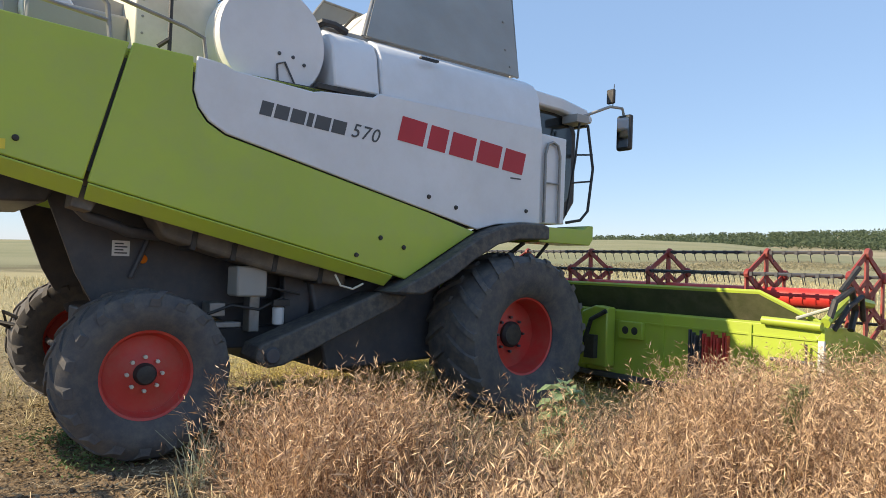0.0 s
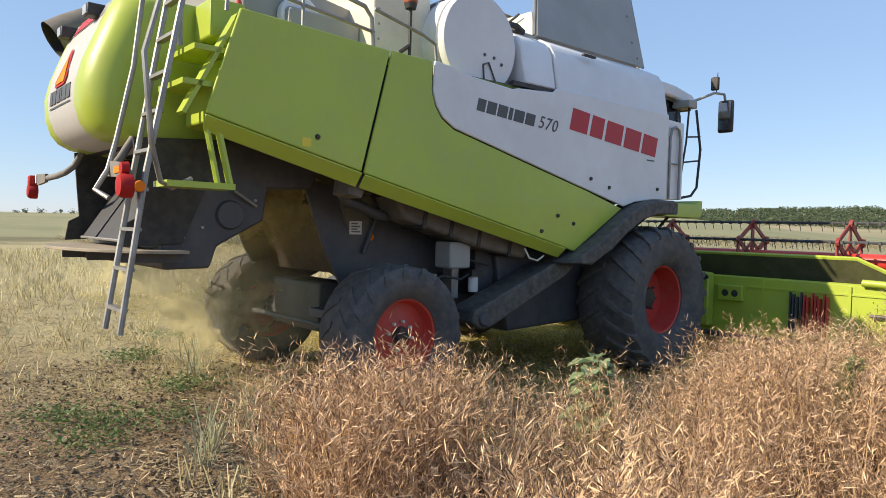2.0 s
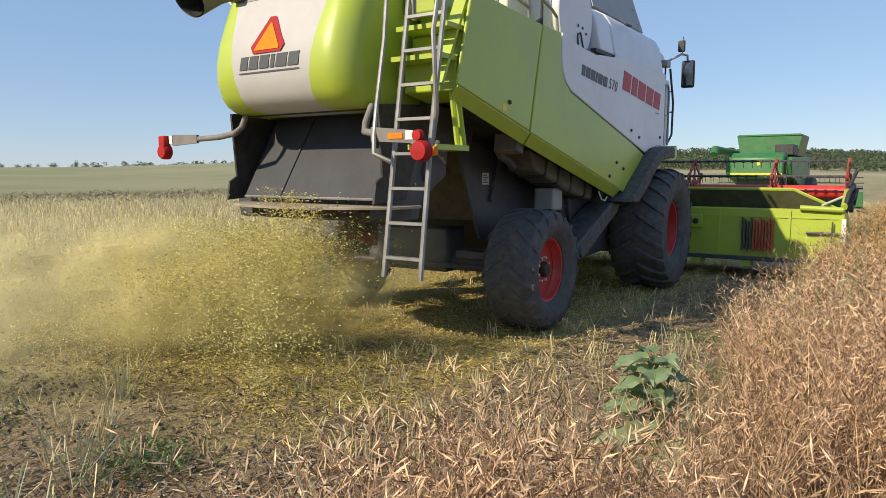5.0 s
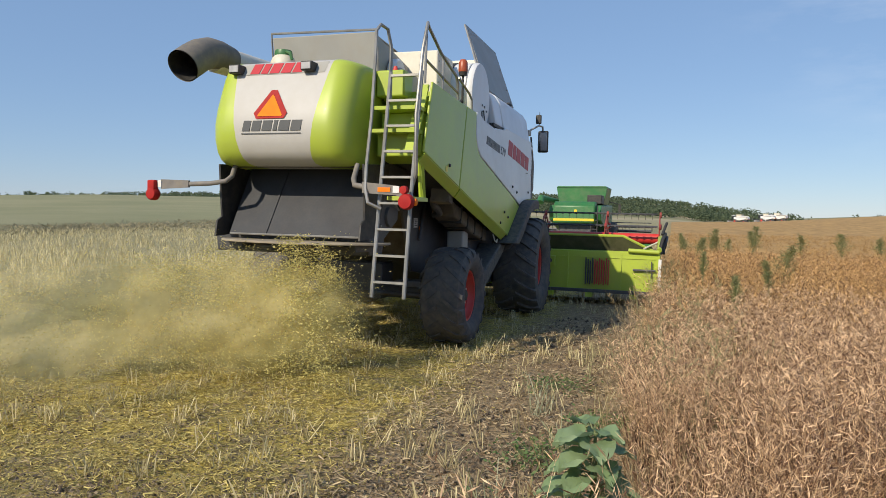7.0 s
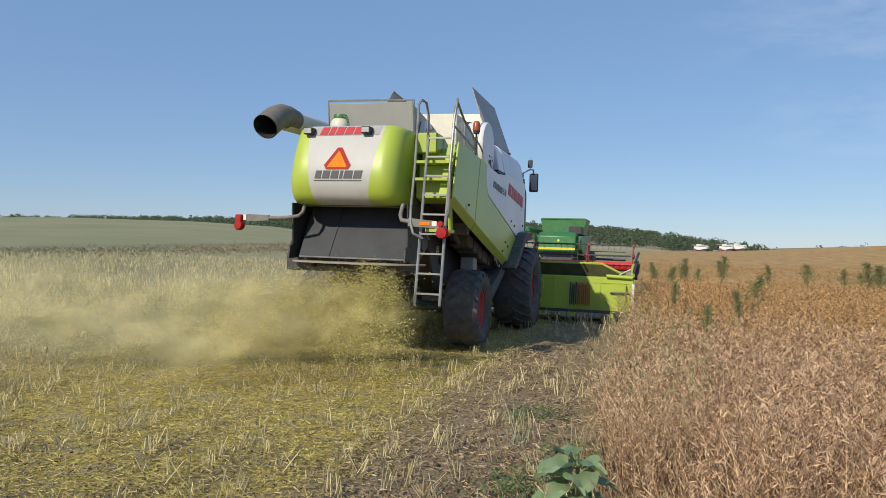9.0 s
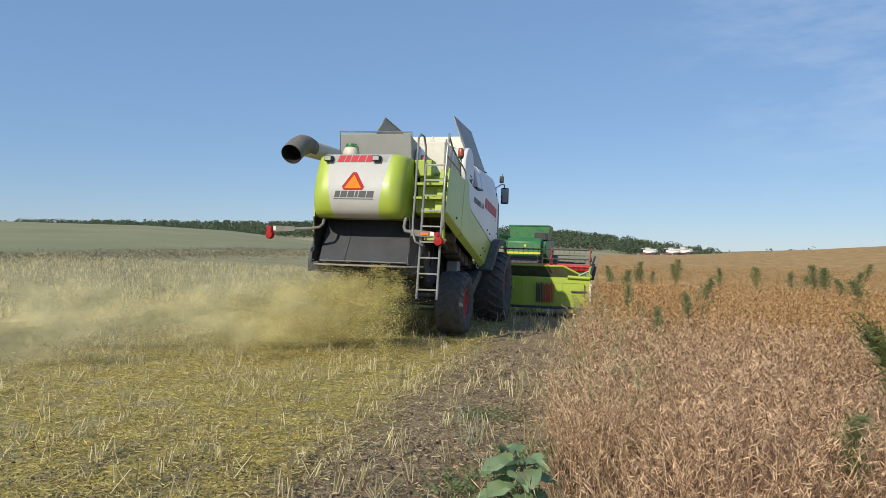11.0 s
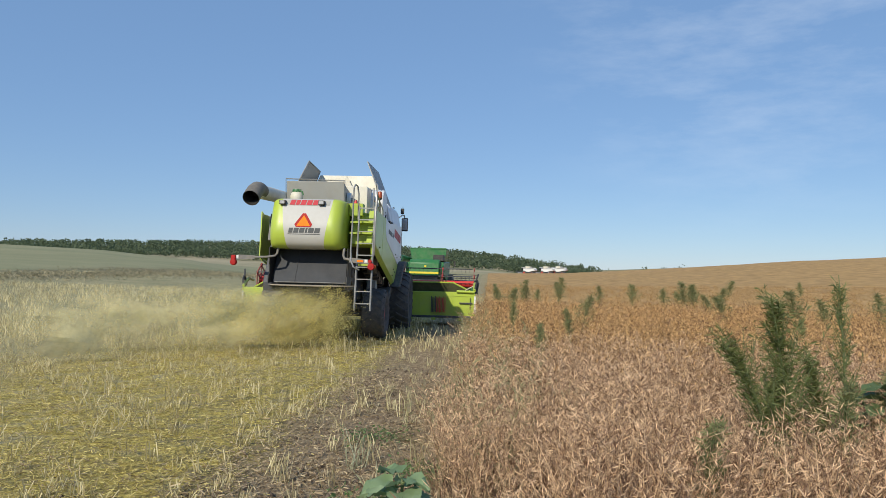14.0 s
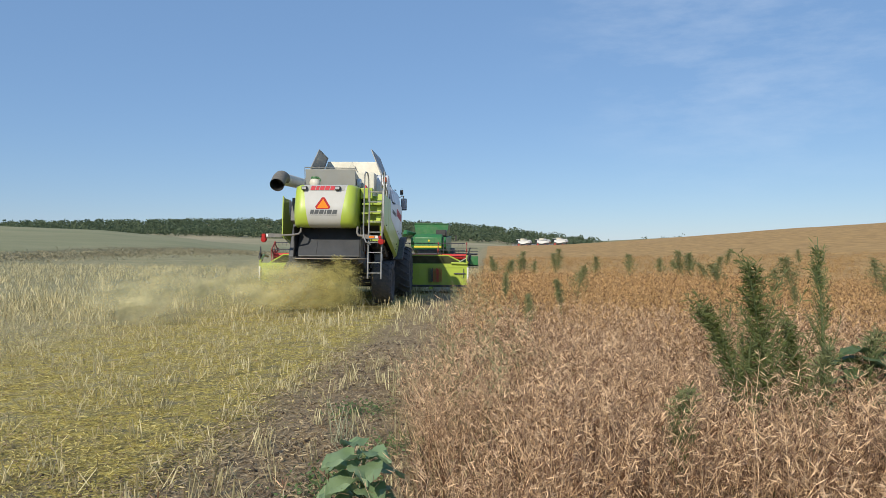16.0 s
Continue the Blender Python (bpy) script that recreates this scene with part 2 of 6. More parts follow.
def ground_material():
    m = bpy.data.materials.new("field_soil")
    m.use_nodes = True
    n, l = m.node_tree.nodes, m.node_tree.links
    b = n["Principled BSDF"]
    b.inputs["Roughness"].default_value, b.inputs["Specular IOR Level"].default_value = 0.95, 0.15
    co = n.new("ShaderNodeTexCoord")
    sep = n.new("ShaderNodeSeparateXYZ")
    l.new(co.outputs["Object"], sep.inputs["Vector"])

    def noise_tex(s, detail=7, rough=0.6):
        t = n.new("ShaderNodeTexNoise")
        t.inputs["Scale"].default_value, t.inputs["Detail"].default_value, t.inputs["Roughness"].default_value = s, detail, rough
        l.new(co.outputs["Object"], t.inputs["Vector"])
        return t.outputs["Fac"]

    def ramp(v, a, c, lo=0.0, hi=1.0):
        r = n.new("ShaderNodeMapRange")
        r.interpolation_type = "SMOOTHSTEP"
        for key, value in zip(("From Min", "From Max", "To Min", "To Max"), (a, c, lo, hi)):
            r.inputs[key].default_value = value
        l.new(v, r.inputs["Value"])
        return r.outputs["Result"]

    def mix(f, a, c):
        x = n.new("ShaderNodeMix")
        x.data_type = "RGBA"
        l.new(f, x.inputs["Factor"])
        for key, v in (("A", a), ("B", c)):
            if isinstance(v, tuple):
                x.inputs[key].default_value = (*v, 1)
            else:
                l.new(v, x.inputs[key])
        return x.outputs["Result"]

    def times(a, c):
        x = n.new("ShaderNodeMath")
        x.operation = "MULTIPLY"
        l.new(a, x.inputs[0])
        l.new(c, x.inputs[1])
        return x.outputs["Value"]

    def plus(a, c, k=1.0):
        x = n.new("ShaderNodeMath")
        x.operation = "MULTIPLY_ADD"
        l.new(c, x.inputs[0])
        x.inputs[1].default_value = k
        l.new(a, x.inputs[2])
        return x.outputs["Value"]

    X, Y = sep.outputs["X"], sep.outputs["Y"]
    soil = mix(ramp(noise_tex(1.3), 0.35, 0.65), (0.22, 0.15, 0.088), (0.33, 0.232, 0.14))
    soil = mix(ramp(noise_tex(9), 0.5, 0.72), soil, (0.34, 0.265, 0.18))
    soil = mix(ramp(noise_tex(26, 8, 0.7), 0.5, 0.66), soil, (0.10, 0.075, 0.05))
    # stubble cover further out, chaff carpet behind the chopper, bleached straw beside the crop
    cover = mix(ramp(noise_tex(0.22), 0.35, 0.68), (0.29, 0.265, 0.15), (0.38, 0.335, 0.20))
    cover = mix(ramp(noise_tex(1.7, 9, 0.75), 0.47, 0.62), cover, (0.17, 0.175, 0.085))
    cover = mix(ramp(noise_tex(3.1, 9, 0.75), 0.55, 0.66), cover, (0.46, 0.41, 0.26))
    edge = plus(X, noise_tex(0.9), 1.6)
    left = ramp(edge, 3.9, 2.2)
    base = mix(times(left, ramp(plus(Y, noise_tex(0.6), 2.5), 4.0, 9.0, 0.0, 0.75)), soil, cover)
    base = mix(times(ramp(edge, 2.2, 0.2), ramp(plus(Y, noise_tex(0.6), 2.5), 1.8, 4.4, 0.0, 0.85)), base, (0.47, 0.405, 0.225))
    base = mix(ramp(Y, 12, 45, 0.0, 0.9), base, cover)
    lane = times(times(ramp(edge, 3.5, 2.6), ramp(edge, -3.2, -1.0)), ramp(plus(Y, noise_tex(0.8), 2.0), 4.2, 7.0))
    spread = mix(ramp(noise_tex(13, 8, 0.75), 0.46, 0.6), (0.60, 0.475, 0.13), (0.25, 0.195, 0.07))
    base = mix(times(times(lane, ramp(Y, 38, 26)), ramp(noise_tex(2.4, 8, 0.7), 0.36, 0.56)), base, spread)
    bare = times(times(ramp(edge, 2.9, 3.4), ramp(edge, 5.2, 4.8)), ramp(Y, 3.6, 6.0))
    base = mix(times(bare, ramp(noise_tex(5, 8, 0.7), 0.4, 0.62, 0.1, 0.75)), base, (0.42, 0.325, 0.195))
    # distance: grass strip, pale meadow hill, ripe crop
    meadow = mix(ramp(noise_tex(0.03), 0.35, 0.65), (0.245, 0.25, 0.14), (0.31, 0.295, 0.175))
    wavy = plus(X, noise_tex(0.06), 8)
    base = mix(ramp(wavy, -44, -50), base, meadow)
    strip = times(ramp(wavy, -37, -41), ramp(wavy, -60, -52))
    base = mix(times(strip, ramp(noise_tex(0.12), 0.3, 0.6)), base, (0.185, 0.165, 0.095))
    crop = mix(ramp(noise_tex(0.05), 0.35, 0.65), (0.42, 0.275, 0.135), (0.50, 0.35, 0.18))
    base = mix(times(ramp(edge, 4.9, 5.3), ramp(Y, 3.0, 5.0)), base, crop)
    far = n.new("ShaderNodeVectorMath")
    far.operation = "LENGTH"
    l.new(co.outputs["Object"], far.inputs[0])
    base = mix(ramp(far.outputs["Value"], 430, 560), base, mix(ramp(noise_tex(0.006), 0.4, 0.6), (0.26, 0.25, 0.14), (0.40, 0.34, 0.22)))
    l.new(base, b.inputs["Base Color"])
    bp = n.new("ShaderNodeBump")
    bp.inputs["Strength"].default_value, bp.inputs["Distance"].default_value = 0.9, 0.05
    l.new(plus(noise_tex(14, 8, 0.7), noise_tex(3.5), 1.5), bp.inputs["Height"])
    l.new(bp.outputs["Normal"], b.inputs["Normal"])
    return m


SOIL = ground_material()


# ---- mesh helpers ----
class Geo:
    """Vertices and faces of one mesh, gathered shape by shape."""

    def __init__(self):
        self.v, self.f = [], []

    def add(self, verts, faces):
        k = len(self.v)
        self.v += [tuple(p) for p in verts]
        self.f += [tuple(i + k for i in face) for face in faces]
        return self

    def box(self, x0, x1, y0, y1, z0, z1):
        return self.add([(x, y, z) for x in (x0, x1) for y in (y0, y1) for z in (z0, z1)],
                        [(0, 1, 3, 2), (4, 6, 7, 5), (0, 4, 5, 1), (2, 3, 7, 6), (0, 2, 6, 4), (1, 5, 7, 3)])

    def slab(self, a, b, c, d, thick):
        """A plate on four corners with a thickness along its normal."""
        a, b, c, d = (Vector(p) for p in (a, b, c, d))
        nn = (b - a).cross(d - a).normalized() * thick
        return self.add([a, b, c, d, a + nn, b + nn, c + nn, d + nn],
                        [(3, 2, 1, 0), (4, 5, 6, 7), (0, 1, 5, 4), (1, 2, 6, 5), (2, 3, 7, 6), (3, 0, 4, 7)])

    def prism(self, poly, axis, a, b):
        """A polygon swept along an axis from a to b; poly holds the two other coordinates in order."""
        n = len(poly)
        put = {"x": lambda h, p: (h, p[0], p[1]), "y": lambda h, p: (p[0], h, p[1]), "z": lambda h, p: (p[0], p[1], h)}[axis]
        verts = [put(a, p) for p in poly] + [put(b, p) for p in poly]
        faces = [tuple(range(n))[::-1], tuple(range(n, 2 * n))] + [(i, (i + 1) % n, n + (i + 1) % n, n + i) for i in range(n)]
        return self.add(verts, faces)

    def tube(self, pts, r, seg=8):
        pts = [Vector(p) for p in pts]
        rings, side = [], None
        for i, p in enumerate(pts):
            d = (pts[min(i + 1, len(pts) - 1)] - pts[max(i - 1, 0)]).normalized()
            if side is None:
                side = d.orthogonal().normalized()
            side = (side - d * side.dot(d)).normalized()
            up = d.cross(side)
            rr = r[i] if isinstance(r, (list, tuple)) else r
            rings.append([p + (side * math.cos(a) + up * math.sin(a)) * rr for a in (2 * math.pi * k / seg for k in range(seg))])
        faces = [(i * seg + k, i * seg + (k + 1) % seg, (i + 1) * seg + (k + 1) % seg, (i + 1) * seg + k)
                 for i in range(len(pts) - 1) for k in range(seg)]
        faces += [tuple(range(seg))[::-1], tuple(range((len(pts) - 1) * seg, len(pts) * seg))]
        return self.add([q for ring in rings for q in ring], faces)

    def lathe(self, profile, centre, axis="x", seg=32, closed=False):
        """A profile of (radius, height) turned round an axis through centre."""
        c, verts = Vector(centre), []
        for r, h in profile:
            for k in range(seg):
                a = 2 * math.pi * k / seg
                u, w = r * math.cos(a), r * math.sin(a)
                verts.append(c + Vector({"x": (h, u, w), "y": (w, h, u), "z": (u, w, h)}[axis]))
        n = len(profile)
        faces = [(i * seg + k, i * seg + (k + 1) % seg, ((i + 1) % n) * seg + (k + 1) % seg, ((i + 1) % n) * seg + k)
                 for i in range(n if closed else n - 1) for k in range(seg)]
        return self.add(verts, faces)


def finish(ob, smooth, bevel):
    bm = bmesh.new()
    bm.from_mesh(ob.data)
    bmesh.ops.recalc_face_normals(bm, faces=bm.faces)
    bm.to_mesh(ob.data)
    bm.free()
    if smooth:
        ob.data.shade_smooth()
        ob.data.set_sharp_from_angle(angle=radians(40))
    if bevel:
        mod = ob.modifiers.new("edge", "BEVEL")
        mod.width, mod.segments, mod.limit_method = bevel, 2, "ANGLE"


def part(name, geo, material, parent=None, label="", bevel=0.0, smooth=True):
    """One mesh object out of a Geo, under its thing or part."""
    me = bpy.data.meshes.new(name)
    me.from_pydata(geo.v, [], geo.f)
    me.materials.append(material)
    ob = new(name, me)
    finish(ob, smooth, bevel)
    if parent is not None:
        ob.parent = parent
    if label:
        tagged(ob, label)
    return ob


def stuff(name, verts, faces, material, label, category, kind="stuff", on_land=False):
    """A large joined mesh out of numpy arrays: faces all with the same number of corners."""
    me = bpy.data.meshes.new(name)
    verts, faces = np.asarray(verts, np.float32), np.asarray(faces, np.int32)
    if on_land:
        verts = verts + np.stack([verts[:, 0] * 0, verts[:, 0] * 0, hump(verts[:, 0], verts[:, 1])], 1).astype(np.float32)
    k = faces.shape[1]
    me.vertices.add(len(verts))
    me.vertices.foreach_set("co", verts.ravel())
    me.loops.add(faces.size)
    me.loops.foreach_set("vertex_index", faces.ravel())
    me.polygons.add(len(faces))
    me.polygons.foreach_set("loop_start", np.arange(0, faces.size, k, dtype=np.int32))
    me.update(calc_edges=True)
    me.materials.append(material)
    return tagged(new(name, me), label, category, kind=kind)


def thing(name, label, category, group="", at=None):
    ob = new(name)
    ob.empty_display_size = 0.2
    if at is not None:
        ob.matrix_basis = at
    return tagged(ob, label, category, group)


rng = np.random.default_rng(7)


# ---- ground ----
CENTRE = (4.5, 1.6)
MID_AZ = [-180, -90, -60, -45, -36, -30, -24, -19, -14, -8, -3, 0, 6, 9, 16, 23, 29, 40, 90, 180]
MID_EL = [0.0, 0.2, 0.7, 1.35, 1.45, 1.3, 0.8, 0.1, -0.25, 0.0, 0.15, 0.22, 0.34, 0.52, 0.97, 1.48, 1.78, 2.05, 1.4, 0.0]
FAR_AZ = [-180, -90, -60, -47, -36, -26, -17, -7, 0, 8, 16, 30, 90, 180]
FAR_EL = [0.3, 0.3, 0.75, 1.15, 1.55, 1.95, 2.15, 2.1, 1.7, 0.75, 1.15, 1.2, 0.6, 0.3]


def terrain(x, y):
    """Height of the land: level where the machines work, then a near rise and far hills."""
    dx, dy = x - CENTRE[0], y - CENTRE[1]
    r, az = np.hypot(dx, dy), np.degrees(np.arctan2(dx, dy))
    mid = 1.68 + np.tan(np.radians(np.interp(az, MID_AZ, MID_EL))) * 340
    far = 1.68 + np.tan(np.radians(np.interp(az, FAR_AZ, FAR_EL))) * 1100
    s = np.clip((r - 45) / 295, 0, 1)
    s = s * s * (3 - 2 * s)
    u = np.clip((r - 340) / 760, 0, 1)
    z = mid * s * (1 - u) + far * u - 9 * np.sin(math.pi * u) * (u < 1)
    z = np.where(r > 1100, far - (r - 1100) * 0.012, z)
    return z


def hump(x, y):
    """The low rise of the headland that the harvester rolls off."""
    a = np.clip((np.asarray(x, float) - 2.2) / 0.9, 0, 1)
    b = np.clip((np.asarray(y, float) - 3.0) / 3.2, 0, 1)
    return 0.075 * (1 - a * a * (3 - 2 * a)) * (1 - b * b * (3 - 2 * b))


def build_ground():
    radii = np.concatenate([[0.0], np.linspace(0.4, 12, 50), np.geomspace(12.5, 4500, 90)])
    spokes = 288
    a = np.linspace(0, 2 * math.pi, spokes, endpoint=False)
    R, A = np.meshgrid(radii, a, indexing="ij")
    x, y = CENTRE[0] + R * np.sin(A), CENTRE[1] + R * np.cos(A)
    z = terrain(x, y)
    rough = np.array([noise.fractal((px * 0.9, py * 0.9, 0.0), 1.0, 2.0, 4) for px, py in zip(x.ravel(), y.ravel())]).reshape(x.shape)
    z = z + hump(x, y) + rough * 0.022 * np.clip(40 / (R + 1), 0, 1)
    i, k = np.meshgrid(np.arange(len(radii) - 1), np.arange(spokes), indexing="ij")
    k2 = (k + 1) % spokes
    faces = np.stack([i * spokes + k, i * spokes + k2, (i + 1) * spokes + k2, (i + 1) * spokes + k], -1).reshape(-1, 4)[:, ::-1]
    ob = stuff("ground", np.stack([x, y, z], -1).reshape(-1, 3), faces, SOIL, "brown soil field with stubble, chaff and distant hills", "ground", "structure")
    ob.data.shade_smooth()


build_ground()


# ---- crop, stubble, litter ----
def ribbons(base, tip, width, bend=None):
    """Kites of two triangles from base to tip: arrays of vertices and triangles."""
    n = len(base)
    d = tip - base
    side = np.cross(d, rng.normal(size=(n, 3)))
    side /= np.linalg.norm(side, axis=1, keepdims=True) + 1e-9
    mid = base + d * 0.5 if bend is None else base + d * 0.5 + bend
    w = np.asarray(width).reshape(-1, 1)
    v = np.stack([base, mid - side * w, mid + side * w, tip], 1).reshape(-1, 3)
    k = np.arange(n)[:, None] * 4
    f = np.concatenate([k + [[0, 1, 2]], k + [[1, 3, 2]]])
    return v, f


def rape_plant(pods, branches, pod_len, pod_w, height=1.0):
    """A ripe rapeseed plant: a stem, leaning branches and slender pods standing off them."""
    base, tip, width = [(0, 0, 0)], [(rng.normal(0, 0.04), rng.normal(0, 0.04), height * 0.92)], [0.0024]
    runs = [(np.array(base[0]), np.array(tip[0]))]
    for _ in range(branches):
        h = rng.uniform(0.3, 0.7) * height
        a = rng.uniform(0, 6.283)
        start = np.array([0, 0, h])
        end = start + np.array([math.cos(a), math.sin(a), 0]) * rng.uniform(0.08, 0.26) + np.array([0, 0, rng.uniform(0.2, 0.45) * height])
        end[2] = min(end[2], height * rng.uniform(0.88, 1.06))
        runs.append((start, end))
        base.append(start), tip.append(end), width.append(0.0012)
    for k in range(pods):
        s, e = runs[k % len(runs)]
        p = s + (e - s) * rng.uniform(0.42, 1.0)
        along = (e - s) / np.linalg.norm(e - s)
        out = np.cross(along, rng.normal(size=3))
        d = along * rng.uniform(0.25, 0.95) + out / np.linalg.norm(out) * 0.72
        base.append(p), tip.append(p + d / np.linalg.norm(d) * pod_len * rng.uniform(0.7, 1.25)), width.append(pod_w)
    return ribbons(np.array(base, float), np.array(tip, float), width)


def scatter(templates, xy, z, scale, lean=0.0):
    """Copies of templates at the places given, each turned, sized and leaned, joined into arrays."""
    vs, fs, k = [], [], 0
    which = rng.integers(0, len(templates), len(xy))
    for i, (v, f) in enumerate(templates):
        idx = np.nonzero(which == i)[0]
        if not len(idx):
            continue
        a = rng.uniform(0, 6.283, len(idx))
        c, s = np.cos(a)[:, None], np.sin(a)[:, None]
        sc = scale[idx][:, None]
        lx, ly = rng.normal(0, lean, (2, len(idx), 1)) if lean else (0, 0)
        x = (v[:, 0] * c - v[:, 1] * s + v[:, 2] * lx) * sc + xy[idx, 0][:, None]
        y = (v[:, 0] * s + v[:, 1] * c + v[:, 2] * ly) * sc + xy[idx, 1][:, None]
        zz = v[:, 2] * sc + z[idx][:, None]
        vs.append(np.stack([x, y, zz], -1).reshape(-1, 3))
        fs.append((f[None] + (np.arange(len(idx)) * len(v))[:, None, None]).reshape(-1, 3) + k)
        k += len(idx) * len(v)
    return np.concatenate(vs), np.concatenate(fs)


def field(n, x0, x1, y0, y1):
    return np.stack([rng.uniform(x0, x1, n), rng.uniform(y0, y1, n)], 1)


def patchy(xy, s, lo, hi):
    """A slow variation over the field between lo and hi."""
    q = np.array([noise.noise((x * s, y * s, 3.0)) for x, y in xy])
    return lo + (hi - lo) * np.clip(0.5 + 0.6 * q, 0, 1)


CROP_X, CROP_Y = 4.06, 2.2


def edge_x(y):
    """The cut edge of the crop: it juts out at the field corner and then runs straight."""
    u = np.clip((np.asarray(y, float) - 2.5) / 1.8, 0, 1)
    return CROP_X + 0.02 + 0.14 * u * u * (3 - 2 * u)


def in_crop(xy, slack=0.0):
    return xy[xy[:, 0] > edge_x(xy[:, 1]) - slack + 0.12 * np.sin(xy[:, 1] * 1.7)]


def strip(n, reach, y1, clump):
    """Places in the stretch of crop that opens out from the corner, thinned out beside it."""
    xy = field(n, CROP_X - 0.5, CROP_X + reach, CROP_Y, y1)
    beside = xy[:, 0] > 6.6 + 0.75 * (xy[:, 1] - 1.6)
    clumped = rng.uniform(size=n) < patchy(xy, clump, -0.45, 1.7) * patchy(xy, clump * 3.1, 0.1, 1.4)
    return in_crop(xy[clumped & (~beside | (rng.uniform(size=n) < 0.1))])


def away(xy):
    return np.hypot(xy[:, 0] - 4.6, xy[:, 1] - 1.5)


def crop():
    edge = CROP_X
    front = strip(14500, 9, CROP_Y + 9, 1.3)
    far = away(front)
    near = front[far < 5.0 + rng.normal(0, 0.5, len(front))]
    near = np.concatenate([near, in_crop(field(110, 3.8, 4.6, 2.15, 3.0)), in_crop(field(120, 4.5, 6.5, 2.1, 2.6)), field(120, 5.35, 7.4, 4.35, 5.2)])
    next_ = front[(far >= 5.0) & (rng.uniform(size=len(front)) < np.clip((11 - far) / 3, 0, 1) * 0.7)]
    tall = lambda xy: patchy(xy, 0.5, 0.94, 1.06) * patchy(xy, 1.3, 0.64, 1.26) * rng.uniform(0.88, 1.07, len(xy))
    t0 = [rape_plant(140, 12, 0.042, 0.0019) for _ in range(16)]
    stand = (near[:, 0] > 5.35) & (near[:, 1] > 4.35) & (near[:, 1] < 5.2)
    corner = np.hypot(near[:, 0] - 3.9, near[:, 1] - 2.5) < 0.9
    v, f = scatter(t0, near, np.zeros(len(near)), np.where(corner | stand, rng.uniform(1.0, 1.18, len(near)), tall(near)), 0.1)
    stuff("ripe_crop", v, f, POD, "dense ripe tan rapeseed crop with slender dry pods", "crop")
    t0 = [rape_plant(74, 9, 0.054, 0.0031) for _ in range(14)]
    v, f = scatter(t0, next_, np.zeros(len(next_)), tall(next_), 0.14)
    stuff("ripe_crop", v, f, POD, "dense ripe tan rapeseed crop behind the field corner", "crop")

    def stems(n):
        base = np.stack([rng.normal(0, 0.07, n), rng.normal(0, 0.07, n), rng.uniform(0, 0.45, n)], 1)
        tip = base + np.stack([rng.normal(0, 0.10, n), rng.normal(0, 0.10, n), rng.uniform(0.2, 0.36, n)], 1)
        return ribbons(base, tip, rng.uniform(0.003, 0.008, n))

    mid = strip(30000, 20, 29, 0.9)
    far = away(mid)
    mid = mid[(rng.uniform(size=len(mid)) < np.clip((far - 6.5) / 3.5, 0, 1) * np.clip((29 - far) / 7, 0, 1))]
    aside = field(4200, CROP_X + 1.5, CROP_X + 12, CROP_Y + 0.1, CROP_Y + 9)
    mid = np.concatenate([mid, aside[aside[:, 0] > 6.6 + 0.75 * (aside[:, 1] - 1.6)]])
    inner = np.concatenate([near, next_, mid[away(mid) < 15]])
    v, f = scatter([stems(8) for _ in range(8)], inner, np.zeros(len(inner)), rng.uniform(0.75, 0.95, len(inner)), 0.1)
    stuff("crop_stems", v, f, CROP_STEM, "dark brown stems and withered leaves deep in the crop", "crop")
    t1 = [rape_plant(27, 5, 0.074, 0.0056) for _ in range(10)]
    v, f = scatter(t1, mid, np.zeros(len(mid)), patchy(mid, 0.3, 0.92, 1.06) * patchy(mid, 0.9, 0.72, 1.2) * rng.uniform(0.85, 1.07, len(mid)), 0.15)
    stuff("ripe_crop", v, f, POD_MID, "dense ripe tan rapeseed crop beyond the field corner", "crop")
    out = strip(22000, 62, 85, 0.45)
    far = away(out)
    out = out[rng.uniform(size=len(out)) < np.clip((far - 18) / 8, 0, 1)]
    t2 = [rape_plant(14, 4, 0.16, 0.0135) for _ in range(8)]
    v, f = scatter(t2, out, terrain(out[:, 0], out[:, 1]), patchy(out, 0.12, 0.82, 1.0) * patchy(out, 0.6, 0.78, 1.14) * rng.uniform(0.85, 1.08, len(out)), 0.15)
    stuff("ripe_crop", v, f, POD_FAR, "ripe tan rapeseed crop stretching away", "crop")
    # the closed canopy further out, a little below the plant tops
    gy = np.concatenate([np.linspace(20, 90, 90), np.geomspace(91, 420, 70)])
    gx = np.concatenate([np.linspace(0, 40, 70), np.geomspace(41, 300, 50)])
    GX, GY = np.meshgrid(gx + edge + 0.25, gy, indexing="ij")
    lump = np.array([noise.fractal((x * 1.1, y * 1.1, 1.0), 1.0, 2.0, 3) for x, y in zip(GX.ravel(), GY.ravel())]).reshape(GX.shape)
    rise = np.clip((GY - 20) / 8, 0, 1)
    Z = terrain(GX, GY) + (0.62 + 0.13 * lump) * rise - 0.05
    n, m = GX.shape
    i, j = np.meshgrid(np.arange(n - 1), np.arange(m - 1), indexing="ij")
    q = np.stack([i * m + j, (i + 1) * m + j, (i + 1) * m + j + 1, i * m + j + 1], -1).reshape(-1, 4)
    canopy = stuff("crop_canopy", np.stack([GX, GY, Z], -1).reshape(-1, 3), q, CANOPY, "closed canopy of ripe tan rapeseed far across the field", "crop")
    canopy.data.shade_smooth()
    # pale, lower fringe along the cut edge and the headland
    n1 = 420
    fringe = np.concatenate([np.stack([np.zeros(n1), rng.uniform(CROP_Y + 1.5, 30, n1)], 1),
                             np.stack([rng.uniform(edge + 0.6, 9, 130), CROP_Y + 0.1 + np.abs(rng.normal(0.0, 0.12, 130))], 1)])
